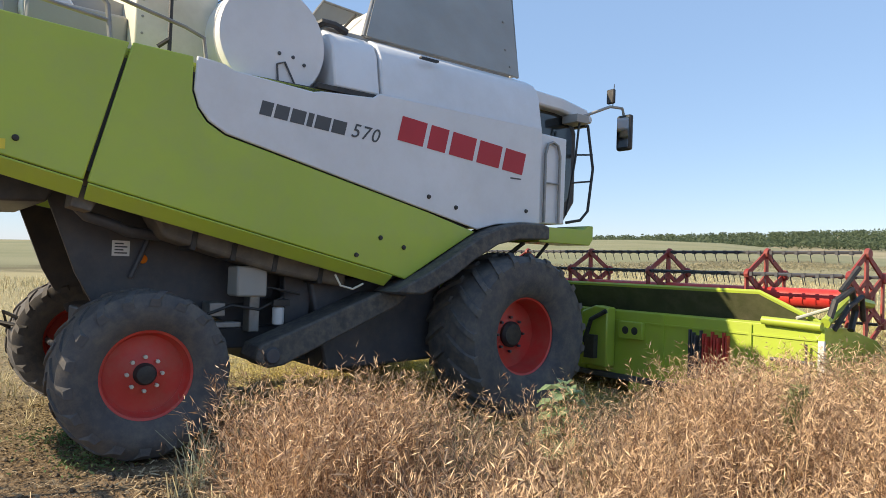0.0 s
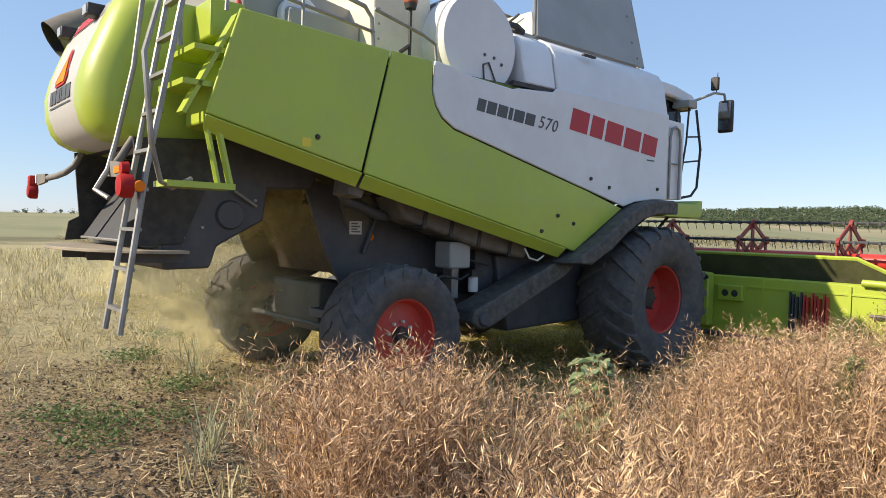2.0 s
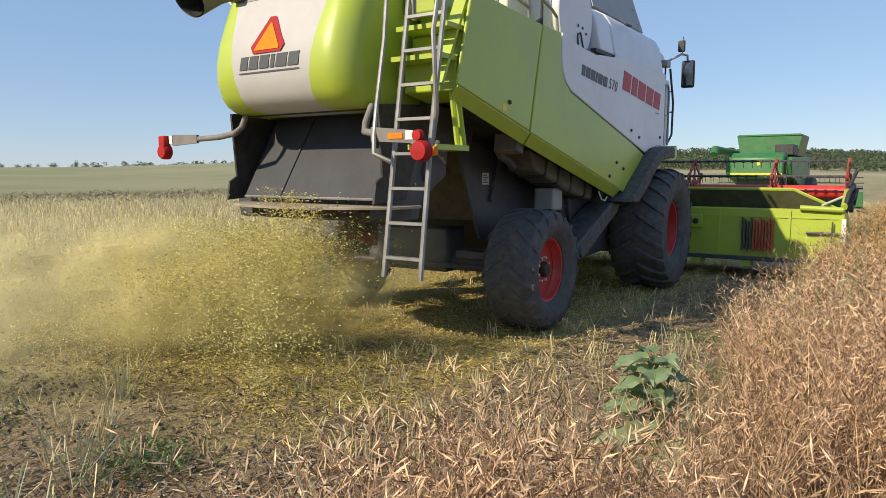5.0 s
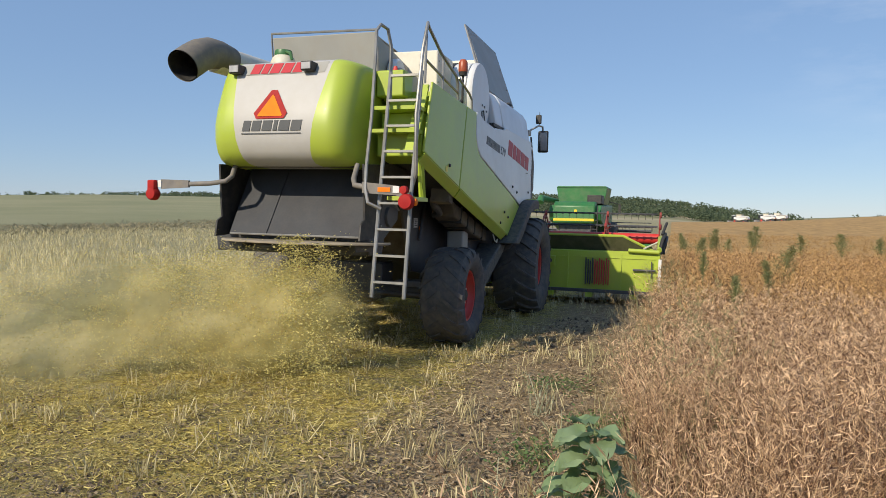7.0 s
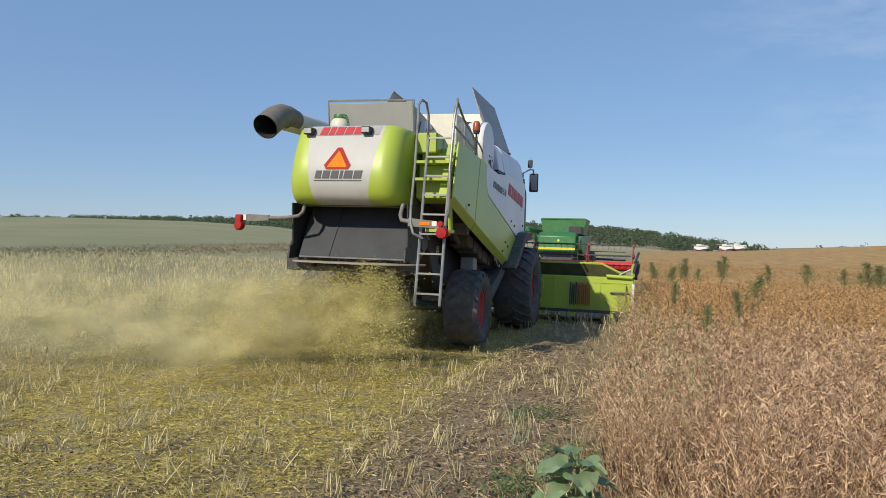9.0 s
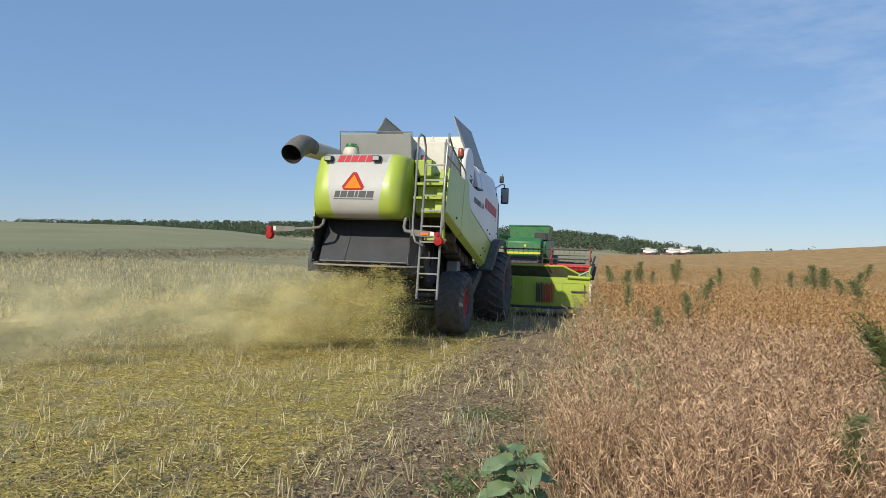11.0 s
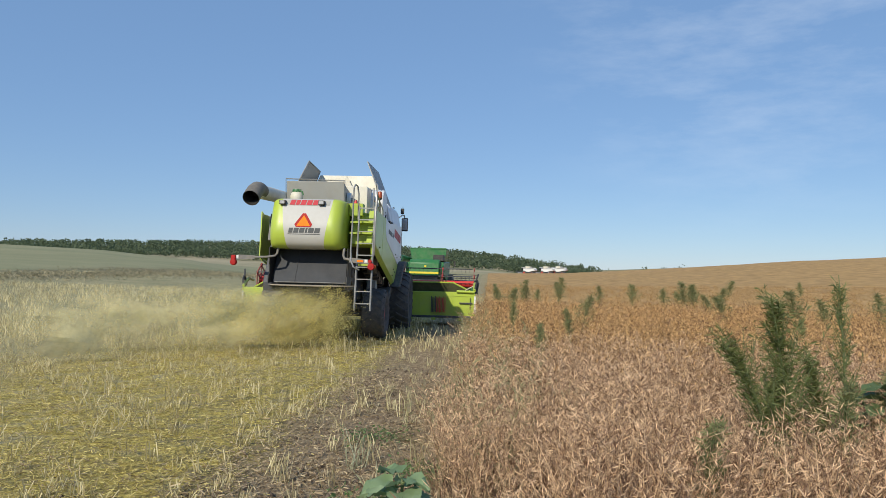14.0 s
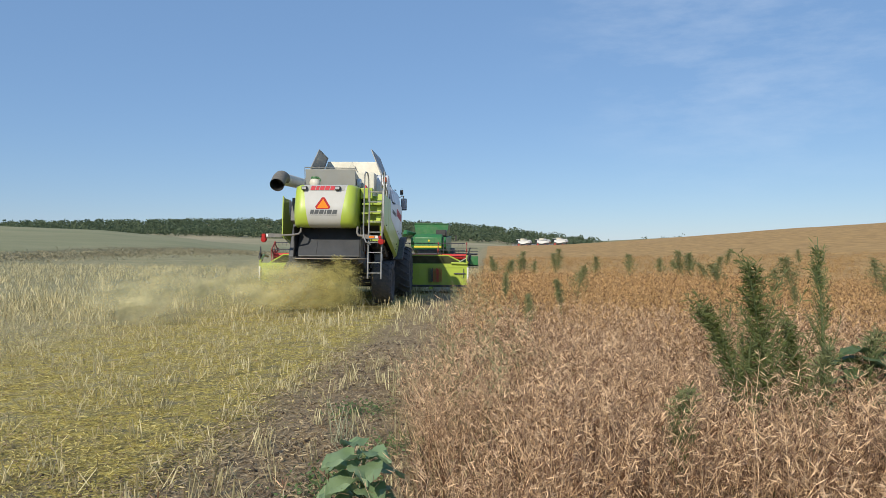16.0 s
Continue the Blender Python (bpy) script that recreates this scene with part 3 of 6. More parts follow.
    fringe[:n1, 0] = edge_x(fringe[:n1, 1]) + rng.normal(0.0, 0.14, n1)
    t3 = [rape_plant(70, 7, 0.044, 0.0021, 0.85) for _ in range(8)]
    v, f = scatter(t3, fringe, np.zeros(len(fringe)), rng.uniform(0.35, 1.1, len(fringe)), 0.28)
    stuff("crop_fringe", v, f, POD_EDGE, "pale leaning rapeseed along the cut edge", "crop")


CANOPY = surface("ripe_canopy", (0.50, 0.30, 0.10), (0.31, 0.18, 0.056), 0.9, scale=0.5, fine=7, bump=1.0)
crop()


def tuft(stalks, h, thick=0.0052, lean_by=0.26, apart=0.045):
    base = np.concatenate([rng.normal(0, apart, (stalks, 2)), np.zeros((stalks, 1))], 1)
    lean = rng.normal(0, lean_by, (stalks, 2))
    hh = rng.uniform(0.45, 1.15, stalks) * h
    tip = base + np.stack([lean[:, 0] * hh, lean[:, 1] * hh, hh], 1)
    # a cut stalk keeps its width to the top
    side = np.stack([rng.normal(size=stalks), rng.normal(size=stalks), np.zeros(stalks)], 1)
    side /= np.linalg.norm(side, axis=1, keepdims=True)
    w = rng.uniform(0.6, 1.25, (stalks, 1)) * thick
    v = np.stack([base - side * w, base + side * w, tip + side * w * 0.8, tip - side * w * 0.8], 1).reshape(-1, 3)
    k = np.arange(stalks)[:, None] * 4
    return v, np.concatenate([k + [[0, 1, 2]], k + [[0, 2, 3]]])


def stubble():
    near = field(5600, -13, CROP_X + 0.1, 1.0, 20)
    near = near[rng.uniform(size=len(near)) < patchy(near, 0.7, 0.1, 1.1) * np.where(near[:, 0] < 0, 1, np.clip((near[:, 1] - 1.5) / 4, 0.12, 1))]
    near = near[(near[:, 0] < edge_x(near[:, 1]) - 0.15) & ((near[:, 0] < 2.3) | (rng.uniform(size=len(near)) < 0.4))]
    near[:, 0] += 0.10 * (np.round(near[:, 0] / 0.3) * 0.3 - near[:, 0]) / 0.15
    t0 = [tuft(int(rng.integers(6, 15)), 0.165, 0.0046, 0.4) for _ in range(20)]
    v, f = scatter(t0, near, np.zeros(len(near)), rng.uniform(0.45, 1.05, len(near)))
    stuff("stubble", v, f, STUBBLE, "pale cut rapeseed stubble in ragged tufts", "stubble", on_land=True)
    out = np.concatenate([field(10500, -45, CROP_X, 16, 60), field(4200, -32, -8, 3, 24)])
    out = out[rng.uniform(size=len(out)) < patchy(out, 0.5, 0.1, 1.2)]
    t1 = [tuft(int(rng.integers(4, 9)), 0.28, 0.009, 0.25, 0.09) for _ in range(10)]
    v, f = scatter(t1, out, terrain(out[:, 0], out[:, 1]), rng.uniform(0.6, 1.2, len(out)))
    stuff("stubble", v, f, STUBBLE, "pale stubble thinning into the distance", "stubble")


def corner_tufts():
    xy = np.concatenate([field(20, 1.5, 3.3, 2.6, 5.5), field(8, 2.6, 3.3, 2.3, 3.6), field(48, 2.2, 4.0, 4.5, 12.0)])
    v, f = scatter([tuft(int(rng.integers(9, 18)), 0.25) for _ in range(12)], xy, np.zeros(len(xy)), rng.uniform(0.5, 1.0, len(xy)))
    stuff("stubble", v, f, STUBBLE, "thick pale stubble clumps beside the cut edge", "stubble", on_land=True)
    xy = np.array([(2.35, 2.56), (2.12, 2.70), (1.55, 3.28), (-0.37, 3.47), (2.95, 2.75), (3.2, 3.4), (0.4, 4.2), (-1.6, 4.0), (3.5, 5.2), (3.7, 6.6), (3.3, 7.6)])
    v, f = scatter([tuft(int(rng.integers(24, 36)), 0.36, 0.0038, 0.36, 0.055) for _ in range(6)], xy, np.zeros(len(xy)), rng.uniform(0.75, 1.1, len(xy)))
    stuff("dry_weed_clumps", v, f, GREY_WEED, "grey-green dry weed clumps on the bare headland", "weeds", on_land=True)


GREY_WEED = surface("grey_dry_weed", (0.44, 0.45, 0.31), (0.24, 0.25, 0.14), 0.75, bump=0, island=1, translucent=0.15)
stubble()
corner_tufts()


def litter(n, x0, x1, y0, y1, length, width, material, name, label, lift=0.03, power=1.0, ragged=0.0, clump=3.5):
    xy = field(n, x0, x1, y0, y1)
    xy[:, 1] = y0 + (xy[:, 1] - y0) ** power / (y1 - y0) ** (power - 1)
    xy += np.abs(rng.normal(0, ragged, (n, 2))) * (-1, 1)
    keep = rng.uniform(size=n) < patchy(xy, 0.9, 0.25, 1.3) * patchy(xy, clump, 0.05, 1.5)
    xy = xy[keep]
    n = len(xy)
    a = rng.uniform(0, 6.283, n)
    ln = rng.uniform(0.4, 1.3, n) * length
    base = np.stack([xy[:, 0], xy[:, 1], rng.uniform(0.002, lift, n)], 1)
    tip = base + np.stack([np.cos(a) * ln, np.sin(a) * ln, rng.normal(0, 0.25, n) * ln], 1)
    side = np.stack([-np.sin(a), np.cos(a), rng.normal(0, 0.5, n)], 1) * (rng.uniform(0.6, 1.3, n) * width)[:, None]
    v = np.stack([base - side, base + side, tip + side, tip - side], 1).reshape(-1, 3)
    q = (np.arange(n) * 4)[:, None] + [[0, 1, 2, 3]]
    v = v[np.repeat(xy[:, 0] < edge_x(xy[:, 1]) + 0.2, 4)]
    stuff(name, v, q[:len(v) // 4], material, label, "litter", on_land=True)


CRUMB = surface("crumbled_leaves", (0.30, 0.225, 0.14), (0.075, 0.055, 0.038), 0.9, bump=0, island=1)
litter(38000, 2.2, 4.2, 2.2, 13, 0.06, 0.0035, STRAW, "straw_litter", "broken straw strewn beside the cut edge", 0.035, 1.4, 0.2)
litter(80000, -9, 4.3, 0.8, 22, 0.07, 0.0028, STRAW, "straw_litter", "scattered broken straw on brown soil", 0.03, 1.5)
litter(45000, -1.5, 4.0, 0.9, 6.5, 0.022, 0.006, CRUMB, "leaf_litter", "dark crumbled leaves and soil crumbs on the headland", 0.03, 1.2, 0.2, 2.2)
litter(240000, -9, 3.0, 4.2, 28, 0.044, 0.0022, CHAFF, "chaff_carpet", "yellow-green chaff spread over the stubble", 0.045, 1.8, 0.8)
litter(80000, -3.5, 2.6, 4.9, 16, 0.046, 0.0026, CHAFF, "chaff_carpet", "thick yellow-green chaff in the harvester's wake", 0.06, 1.5, 0.7, 1.6)


def clods():
    xy = np.concatenate([field(1500, -1, 4.2, 0.8, 5), field(1700, 2.5, 4.1, 2.5, 14)])
    n = len(xy)
    u = np.array([(1, 0, 0), (-1, 0, 0), (0, 1, 0), (0, -1, 0), (0, 0, 1), (0, 0, -0.6)], float)
    f = np.array([(0, 2, 4), (2, 1, 4), (1, 3, 4), (3, 0, 4), (2, 0, 5), (1, 2, 5), (3, 1, 5), (0, 3, 5)])
    r = (0.004 + 0.034 * rng.uniform(size=(n, 1, 1)) ** 3) * rng.uniform(0.6, 1.3, (n, 6, 1))
    v = u[None] * r + np.concatenate([xy, np.full((n, 1), 0.006)], 1)[:, None]
    stuff("soil_clods", v.reshape(-1, 3), (f[None] + (np.arange(n) * 6)[:, None, None]).reshape(-1, 3), CLOD, "small dry clods of brown soil", "soil", on_land=True)


clods()


def low_weeds():
    spots = np.array([(1.06, 2.26), (1.5, 2.1), (0.2, 3.2), (3.3, 3.4), (3.6, 5.2), (3.5, 6.4), (2.9, 4.4), (-1.5, 3.2), (1.6, 3.6), (3.9, 7.4),
                      (3.3, 8.6), (-3.0, 4.0), (1.2, 2.7), (0.7, 2.0)])
    vs, fs, k = [], [], 0
    for x, y in spots:
        n = int(rng.integers(260, 520))
        p = rng.normal(0, 0.17, (n, 2)) + (x, y)
        a = rng.uniform(0, 6.283, n)
        ln = rng.uniform(0.015, 0.055, n)
        base = np.stack([p[:, 0], p[:, 1], rng.uniform(0.0, 0.11, n)], 1)
        tip = base + np.stack([np.cos(a) * ln, np.sin(a) * ln, rng.uniform(0.1, 0.8, n) * ln], 1)
        v, f = ribbons(base, tip, rng.uniform(0.004, 0.012, n))
        vs.append(v), fs.append(f + k)
        k += len(v)
    stuff("low_weeds", np.concatenate(vs), np.concatenate(fs), LOW_WEED, "patches of low green weeds on bare soil", "weeds", on_land=True)


low_weeds()


def edge_weeds():
    """Pale grassy weeds standing thinly along the cut edge."""
    xy = np.concatenate([np.stack([rng.normal(4.6, 0.3, 120), rng.uniform(6.0, 12.5, 120)], 1), np.stack([rng.normal(4.35, 0.2, 40), rng.uniform(10, 22, 40)], 1)])
    plants = []
    for _ in range(8):
        n = 90
        h = rng.uniform(0.15, 1.0, n)
        base = np.stack([rng.normal(0, 0.03, n), rng.normal(0, 0.03, n), h * 0.9], 1)
        a = rng.uniform(0, 6.283, n)
        ln = rng.uniform(0.05, 0.13, n)
        tip = base + np.stack([np.cos(a) * ln, np.sin(a) * ln, rng.uniform(-0.1, 1.2, n) * ln], 1)
        base = np.concatenate([base, [(0, 0, 0)] * 3])
        tip = np.concatenate([tip, [(0.03, 0, 1.0), (-0.05, 0.03, 0.9), (0.02, -0.06, 0.85)]])
        plants.append(ribbons(base, tip, np.concatenate([rng.uniform(0.0015, 0.0045, n), [0.003] * 3])))
    v, f = scatter(plants, xy, np.zeros(len(xy)), rng.uniform(0.6, 1.08, len(xy)), 0.16)
    stuff("edge_weeds", v, f, EDGE_WEED, "pale grey-green weeds along the cut edge of the crop", "weeds")


edge_weeds()


def boundary_grass():
    """Rank brown-green grass along the field boundary."""
    n = 26000
    xy = np.stack([-47 + rng.normal(0, 5.0, n), rng.uniform(12, 230, n)], 1)
    xy = xy[rng.uniform(size=n) < patchy(xy, 0.12, 0.1, 1.2)]
    n = len(xy)
    base = np.stack([xy[:, 0], xy[:, 1], terrain(xy[:, 0], xy[:, 1])], 1)
    h = rng.uniform(0.12, 0.5, n) * patchy(xy, 0.2, 0.3, 1.2)
    tip = base + np.stack([rng.normal(0, 0.3, n), rng.normal(0, 0.3, n), h], 1)
    v, f = ribbons(base, tip, rng.uniform(0.02, 0.07, n))
    stuff("boundary_grass", v, f, RANK_GRASS, "rank brown-green grass along the field boundary", "grass")


RANK_GRASS = surface("rank_grass", (0.38, 0.33, 0.21), (0.25, 0.225, 0.13), 0.85, bump=0, island=1, translucent=0.2)
boundary_grass()


# ---- forest and far trees ----
def forest():
    """Far woods: clumped crowns of small leaf faces on the hillside, uneven at the top."""
    vs, fs, k = [], [], 0
    n = 5200
    az = rng.uniform(-62, 9.5, n)
    r = rng.uniform(700, 1120, n)
    top = np.interp(az, [-62, -50, -42, -10, 0, 8, 9.5], [0.04, 0.12, 1.0, 1.0, 1.0, 0.55, 0.1])
    keep = rng.uniform(size=n) < top
    az, r = az[keep], r[keep]
    x, y = CENTRE[0] + r * np.sin(np.radians(az)), CENTRE[1] + r * np.cos(np.radians(az))
    z = terrain(x, y)
    m = 26
    for i in range(len(x)):
        h = rng.uniform(5, 10.5)
        p = rng.normal(size=(m, 3))
        p *= (rng.uniform(0.5, 1, m) / np.linalg.norm(p, axis=1))[:, None]
        p = p * (h * 0.62, h * 0.62, h * 0.42) + (x[i], y[i], z[i] + h * 0.5)
        d = rng.normal(size=(m, 3)) * (1, 1, 0.5)
        d /= np.linalg.norm(d, axis=1, keepdims=True)
        v, f = ribbons(p - d * h * 0.13, p + d * h * 0.13, np.full(m, h * 0.12))
        vs.append(v), fs.append(f + k)
        k += len(v)
    stuff("far_forest", np.concatenate(vs), np.concatenate(fs), FOREST, "dark green woods covering the far hillside", "forest")


forest()


def far_trees():
    """A thin row of small trees on the skyline and a few on the bare slopes."""
    vs, fs, k = [], [], 0
    spots = [(a + rng.normal(0, 0.25), rng.uniform(860, 1080)) for a in np.arange(-82, -44, 0.75)] + \
            [(10.4, 700), (10.9, 690), (12.2, 800), (13.0, 820), (14.0, 900), (9.6, 640), (8.9, 620), (15.2, 900), (12.6, 500)]
    for az, r in spots:
        x, y = CENTRE[0] + r * math.sin(radians(az)), CENTRE[1] + r * math.cos(radians(az))
        z = float(terrain(np.array(x), np.array(y)))
        h = rng.uniform(4, 9)
        w = h * rng.uniform(0.35, 0.9)
        m = 90
        p = rng.normal(size=(m, 3)) * (w * 0.4, w * 0.4, h * 0.22) + (x, y, z + h * 0.55)
        d = rng.normal(size=(m, 3))
        d /= np.linalg.norm(d, axis=1, keepdims=True)
        v, f = ribbons(p - d * h * 0.1, p + d * h * 0.1, np.full(m, h * 0.08))
        vs.append(v), fs.append(f + k)
        k += len(v)
        v, f = ribbons(np.array([[x, y, z]] * 3), np.array([[x, y, z + h * 0.6]] * 3), [h * 0.03] * 3)
        vs.append(v), fs.append(f + k)
        k += len(v)
    stuff("skyline_trees", np.concatenate(vs), np.concatenate(fs), FOREST, "small scattered trees along the skyline", "trees")


far_trees()


# ---- weeds standing in the crop ----
def broad_leaf(geo, base, heading, length, width, rise, droop):
    """A heart-shaped leaf with a folded midrib and a drooping tip."""
    nu, nv = 7, 5
    d = Vector((math.cos(heading), math.sin(heading), 0))
    s = Vector((-d.y, d.x, 0))
    verts = []
    for i in range(nu):
        u = i / (nu - 1)
        shape = width * (math.sin(math.pi * min(1, 0.10 + 0.9 * u) ** 0.75)) * (1.0 if u < 0.98 else 0.2)
        for j in range(nv):
            w = j / (nv - 1) * 2 - 1
            lift = rise * u - droop * u * u + 0.16 * abs(w) * shape + 0.012 * math.sin(9 * u + 5 * w)
            p = Vector(base) + d * (length * u - (0.10 * length * abs(w) ** 1.5 if u < 0.3 else 0)) + s * (shape * w * 0.5) + Vector((0, 0, lift))
            verts.append(p)
    geo.add(verts, [(i * nv + j, i * nv + j + 1, (i + 1) * nv + j + 1, (i + 1) * nv + j) for i in range(nu - 1) for j in range(nv - 1)])


def broad_leaf_plant(x, y, h, leaves, size, label, green=LEAF):
    ob = thing("broad_leaf_plant", label, "plant", at=pose(x, y, 0))
    sway = [(0, 0, 0), (0.02, 0.01, h * 0.4), (0.05, 0.0, h * 0.75), (0.04, 0.02, h)]
    part("stem", Geo().tube(sway, [0.016, 0.013, 0.009, 0.005], 7), BARK, ob)
    for i in range(leaves):
        u = 0.45 + 0.55 * (i + 0.5) / leaves
        a = i * 2.4 + rng.uniform(-0.4, 0.4)
        ln = size * (1.15 - 0.55 * u) * rng.uniform(0.85, 1.15)
        q = Vector((0.04 * u, 0.01, h * u))
        stalk_end = q + Vector((math.cos(a), math.sin(a), 0.5)) * ln * (0.55 - 0.35 * u)
        g = Geo()
        broad_leaf(g, stalk_end, a, ln, ln * 0.92, ln * 0.05, ln * (0.55 - 0.3 * u))
        lf = part("leaf", g, green, ob)
        part("stalk", Geo().tube([q, (q + stalk_end) / 2 + Vector((0, 0, -0.01)), stalk_end], 0.004, 5), BARK, lf)
    return ob


broad_leaf_plant(4.05, 4.40, 0.88, 28, 0.21, "young green broad-leaved plant at the crop's edge")
broad_leaf_plant(6.6, 5.6, 1.12, 26, 0.27, "large dark green broad-leaved weed among ripe crop", LEAF_DARK)
broad_leaf_plant(7.05, 5.8, 1.14, 24, 0.27, "large dark green broad-leaved weed among ripe crop", LEAF_DARK)


def tall_weed(h, leaves, spread, label, lean=(0.0, 0.0), leaf_len=0.06, bare=0.3, leaf=None):
    """A feathery plume: ascending side shoots along a leaning stem, thick with small narrow leaves."""
    ob = thing("tall_weed", label, "weed", "tall weeds in the crop")
    L = Vector((lean[0], lean[1], 0))
    pts = [Vector((0, 0, h * u)) + L * u * u for u in (0, 0.25, 0.5, 0.75, 1)]
    g = Geo().tube(pts, [0.011, 0.009, 0.007, 0.005, 0.002], 6)
    shoots = [(pts[2], pts[4]), (pts[3], pts[4])]
    for i in range(90):
        u = bare + (0.95 - bare) * (i + rng.uniform(0, 1)) / 90
        q = Vector((0, 0, h * u)) + L * u * u
        a = rng.uniform(0, 6.283)
        end = q + Vector((math.cos(a), math.sin(a), rng.uniform(1.3, 2.8))) * spread * (1.12 - u) * rng.uniform(0.4, 1.0) + L * 0.12
        g.tube([q, end], 0.0015, 3)
        shoots.append((q, end))
    base, tip, width = [], [], []
    for i in range(leaves):
        q, end = shoots[int(rng.integers(0, len(shoots)))]
        p = q + (end - q) * rng.uniform(0.05, 1.05)
        a = rng.uniform(0, 6.283)
        size = leaf_len * rng.uniform(0.5, 1.3)
        d = Vector((math.cos(a), math.sin(a), rng.uniform(-0.2, 1.3))).normalized() * size
        base.append(p), tip.append(p + d), width.append(size * 0.065)
    part("stem", g, BARK, ob)
    v, f = ribbons(np.array([tuple(p) for p in base]), np.array([tuple(p) for p in tip]), width)
    fol = stuff("foliage", v, f, leaf or WEED, "", "", "")
    fol.parent = ob
    return ob


weed_a = tall_weed(1.58, 2600, 0.40, "tall feathery dark green weed above the ripe crop", (-0.12, 0.05), 0.05, 0.52)
weed_b = tall_weed(1.38, 2100, 0.40, "leaning feathery green weed above the ripe crop", (-0.40, 0.1), 0.05, 0.52)
weed_c = tall_weed(1.74, 800, 0.20, "tall sparse seeding weed above the ripe crop", (-0.03, 0.06), 0.04, 0.58)
weed_d = tall_weed(1.14, 520, 0.22, "feathery green weed standing in the ripe crop", (0.10, -0.05), 0.055, 0.62, WEED_FAR)
weed_e = tall_weed(1.42, 700, 0.34, "dusty green weed leaning over the ripe crop", (-0.16, 0.04), 0.085, 0.35, WEED_FAR)
weed_f = tall_weed(1.28, 600, 0.30, "dusty green weed among the ripe crop", (0.10, 0.1), 0.085, 0.3, WEED_FAR)
weed_e.matrix_basis = pose(4.85, 29.8, 0)
weed_f.matrix_basis = pose(5.5, 30.6, 0)
weed_a.matrix_basis = pose(6.09, 5.45, 0)
weed_b.matrix_basis = pose(6.10, 5.40, 0)
weed_c.matrix_basis = pose(6.38, 5.50, 0)
weed_d.matrix_basis = pose(5.36, 4.7, -0.06, 0, 0, 70)
for x, y, s, src in ((6.3, 5.55, 0.8, weed_a), (6.2, 5.35, 1.05, weed_d), (6.55, 5.6, 1.1, weed_d), (5.9, 5.55, 1.05, weed_d),
                     (4.9, 14.4, 1.1, weed_d), (5.1, 10.1, 1.0, weed_d), (5.7, 12.0, 1.1, weed_d),
                     
                     (4.95, 30.4, 1.0, weed_f), (5.15, 29.4, 0.9, weed_e), (6.0, 34.0, 1.1, weed_e), (6.3, 34.3, 1.0, weed_f), (6.75, 33.4, 0.9, weed_f), (7.6, 33.0, 1.05, weed_e),
                     (9.3, 33.0, 1.1, weed_f), (10.5, 31.0, 1.1, weed_e), (11.3, 28.5, 1.1, weed_f), (11.6, 28.0, 1.15, weed_e), (11.9, 28.4, 1.05, weed_f), (12.3, 28.2, 1.1, weed_e),
                     (12.7, 27.6, 1.0, weed_f), (13.0, 28.0, 1.0, weed_e), (10.9, 20.5, 0.95, weed_e), (11.6, 19.5, 0.95, weed_f), (11.9, 18.6, 1.05, weed_e), (12.6, 18.9, 1.0, weed_f),
                     (13.3, 18.0, 1.05, weed_e), (13.9, 18.4, 1.0, weed_f), (14.6, 18.2, 1.05, weed_e), (15.2, 19.0, 1.0, weed_f), (15.9, 19.2, 1.05, weed_e),
                     (16.5, 24.0, 1.1, weed_f), (18.5, 25.0, 1.1, weed_e), (8.4, 40.0, 1.2, weed_e), (15.5, 40.0, 1.2, weed_f), (20.0, 48.0, 1.3, weed_e),
                     (30.0, 60.0, 1.4, weed_f), (9.9, 14.0, 0.95, weed_d), (6.6, 18.0, 1.0, weed_f)):
    tilt = 9 if y > 17 else 0
    c = copy_thing(src, pose(x, y, 0, tilt * math.sin(x * 31), tilt * math.cos(x * 47), x * 97 % 360 if y < 5.3 or y > 9 else x * 97 % 50 - 25))
    c.scale = (s, s, s) if y < 17 else (s * 1.55, s * 1.55, s * 1.02)


# ---- the harvester ----
harvester = thing("combine_harvester", "lime green and white combine harvester working in rapeseed", "combine harvester")


def letters(parent, material, widths, y0, y1, z0, z1, slope, place, depth, name="lettering"):
    """Plain slanted blocks, one for each character of a maker's word."""
    total = sum(widths) + 0.18 * (len(widths) - 1)
    at, out = 0.0, []
    for w in widths:
        a, b = y0 + (y1 - y0) * at / total, y0 + (y1 - y0) * (at + w) / total
        g = Geo()
        lean = (z1 - z0) * 0.22
        za, zb = slope * (a - y0), slope * (b - y0)
        front = [place(a, z0 + za, depth), place(b, z0 + zb, depth), place(b + lean, z1 + zb, depth), place(a + lean, z1 + za, depth)]
        back = [place(a, z0 + za, 0), place(b, z0 + zb, 0), place(b + lean, z1 + zb, 0), place(a + lean, z1 + za, 0)]
        g.add(front + back, [(0, 1, 2, 3), (7, 6, 5, 4), (0, 4, 5, 1), (1, 5, 6, 2), (2, 6, 7, 3), (3, 7, 4, 0)])
        out.append(part(name, g, material, parent, smooth=False))
        at += w + 0.18
    return out


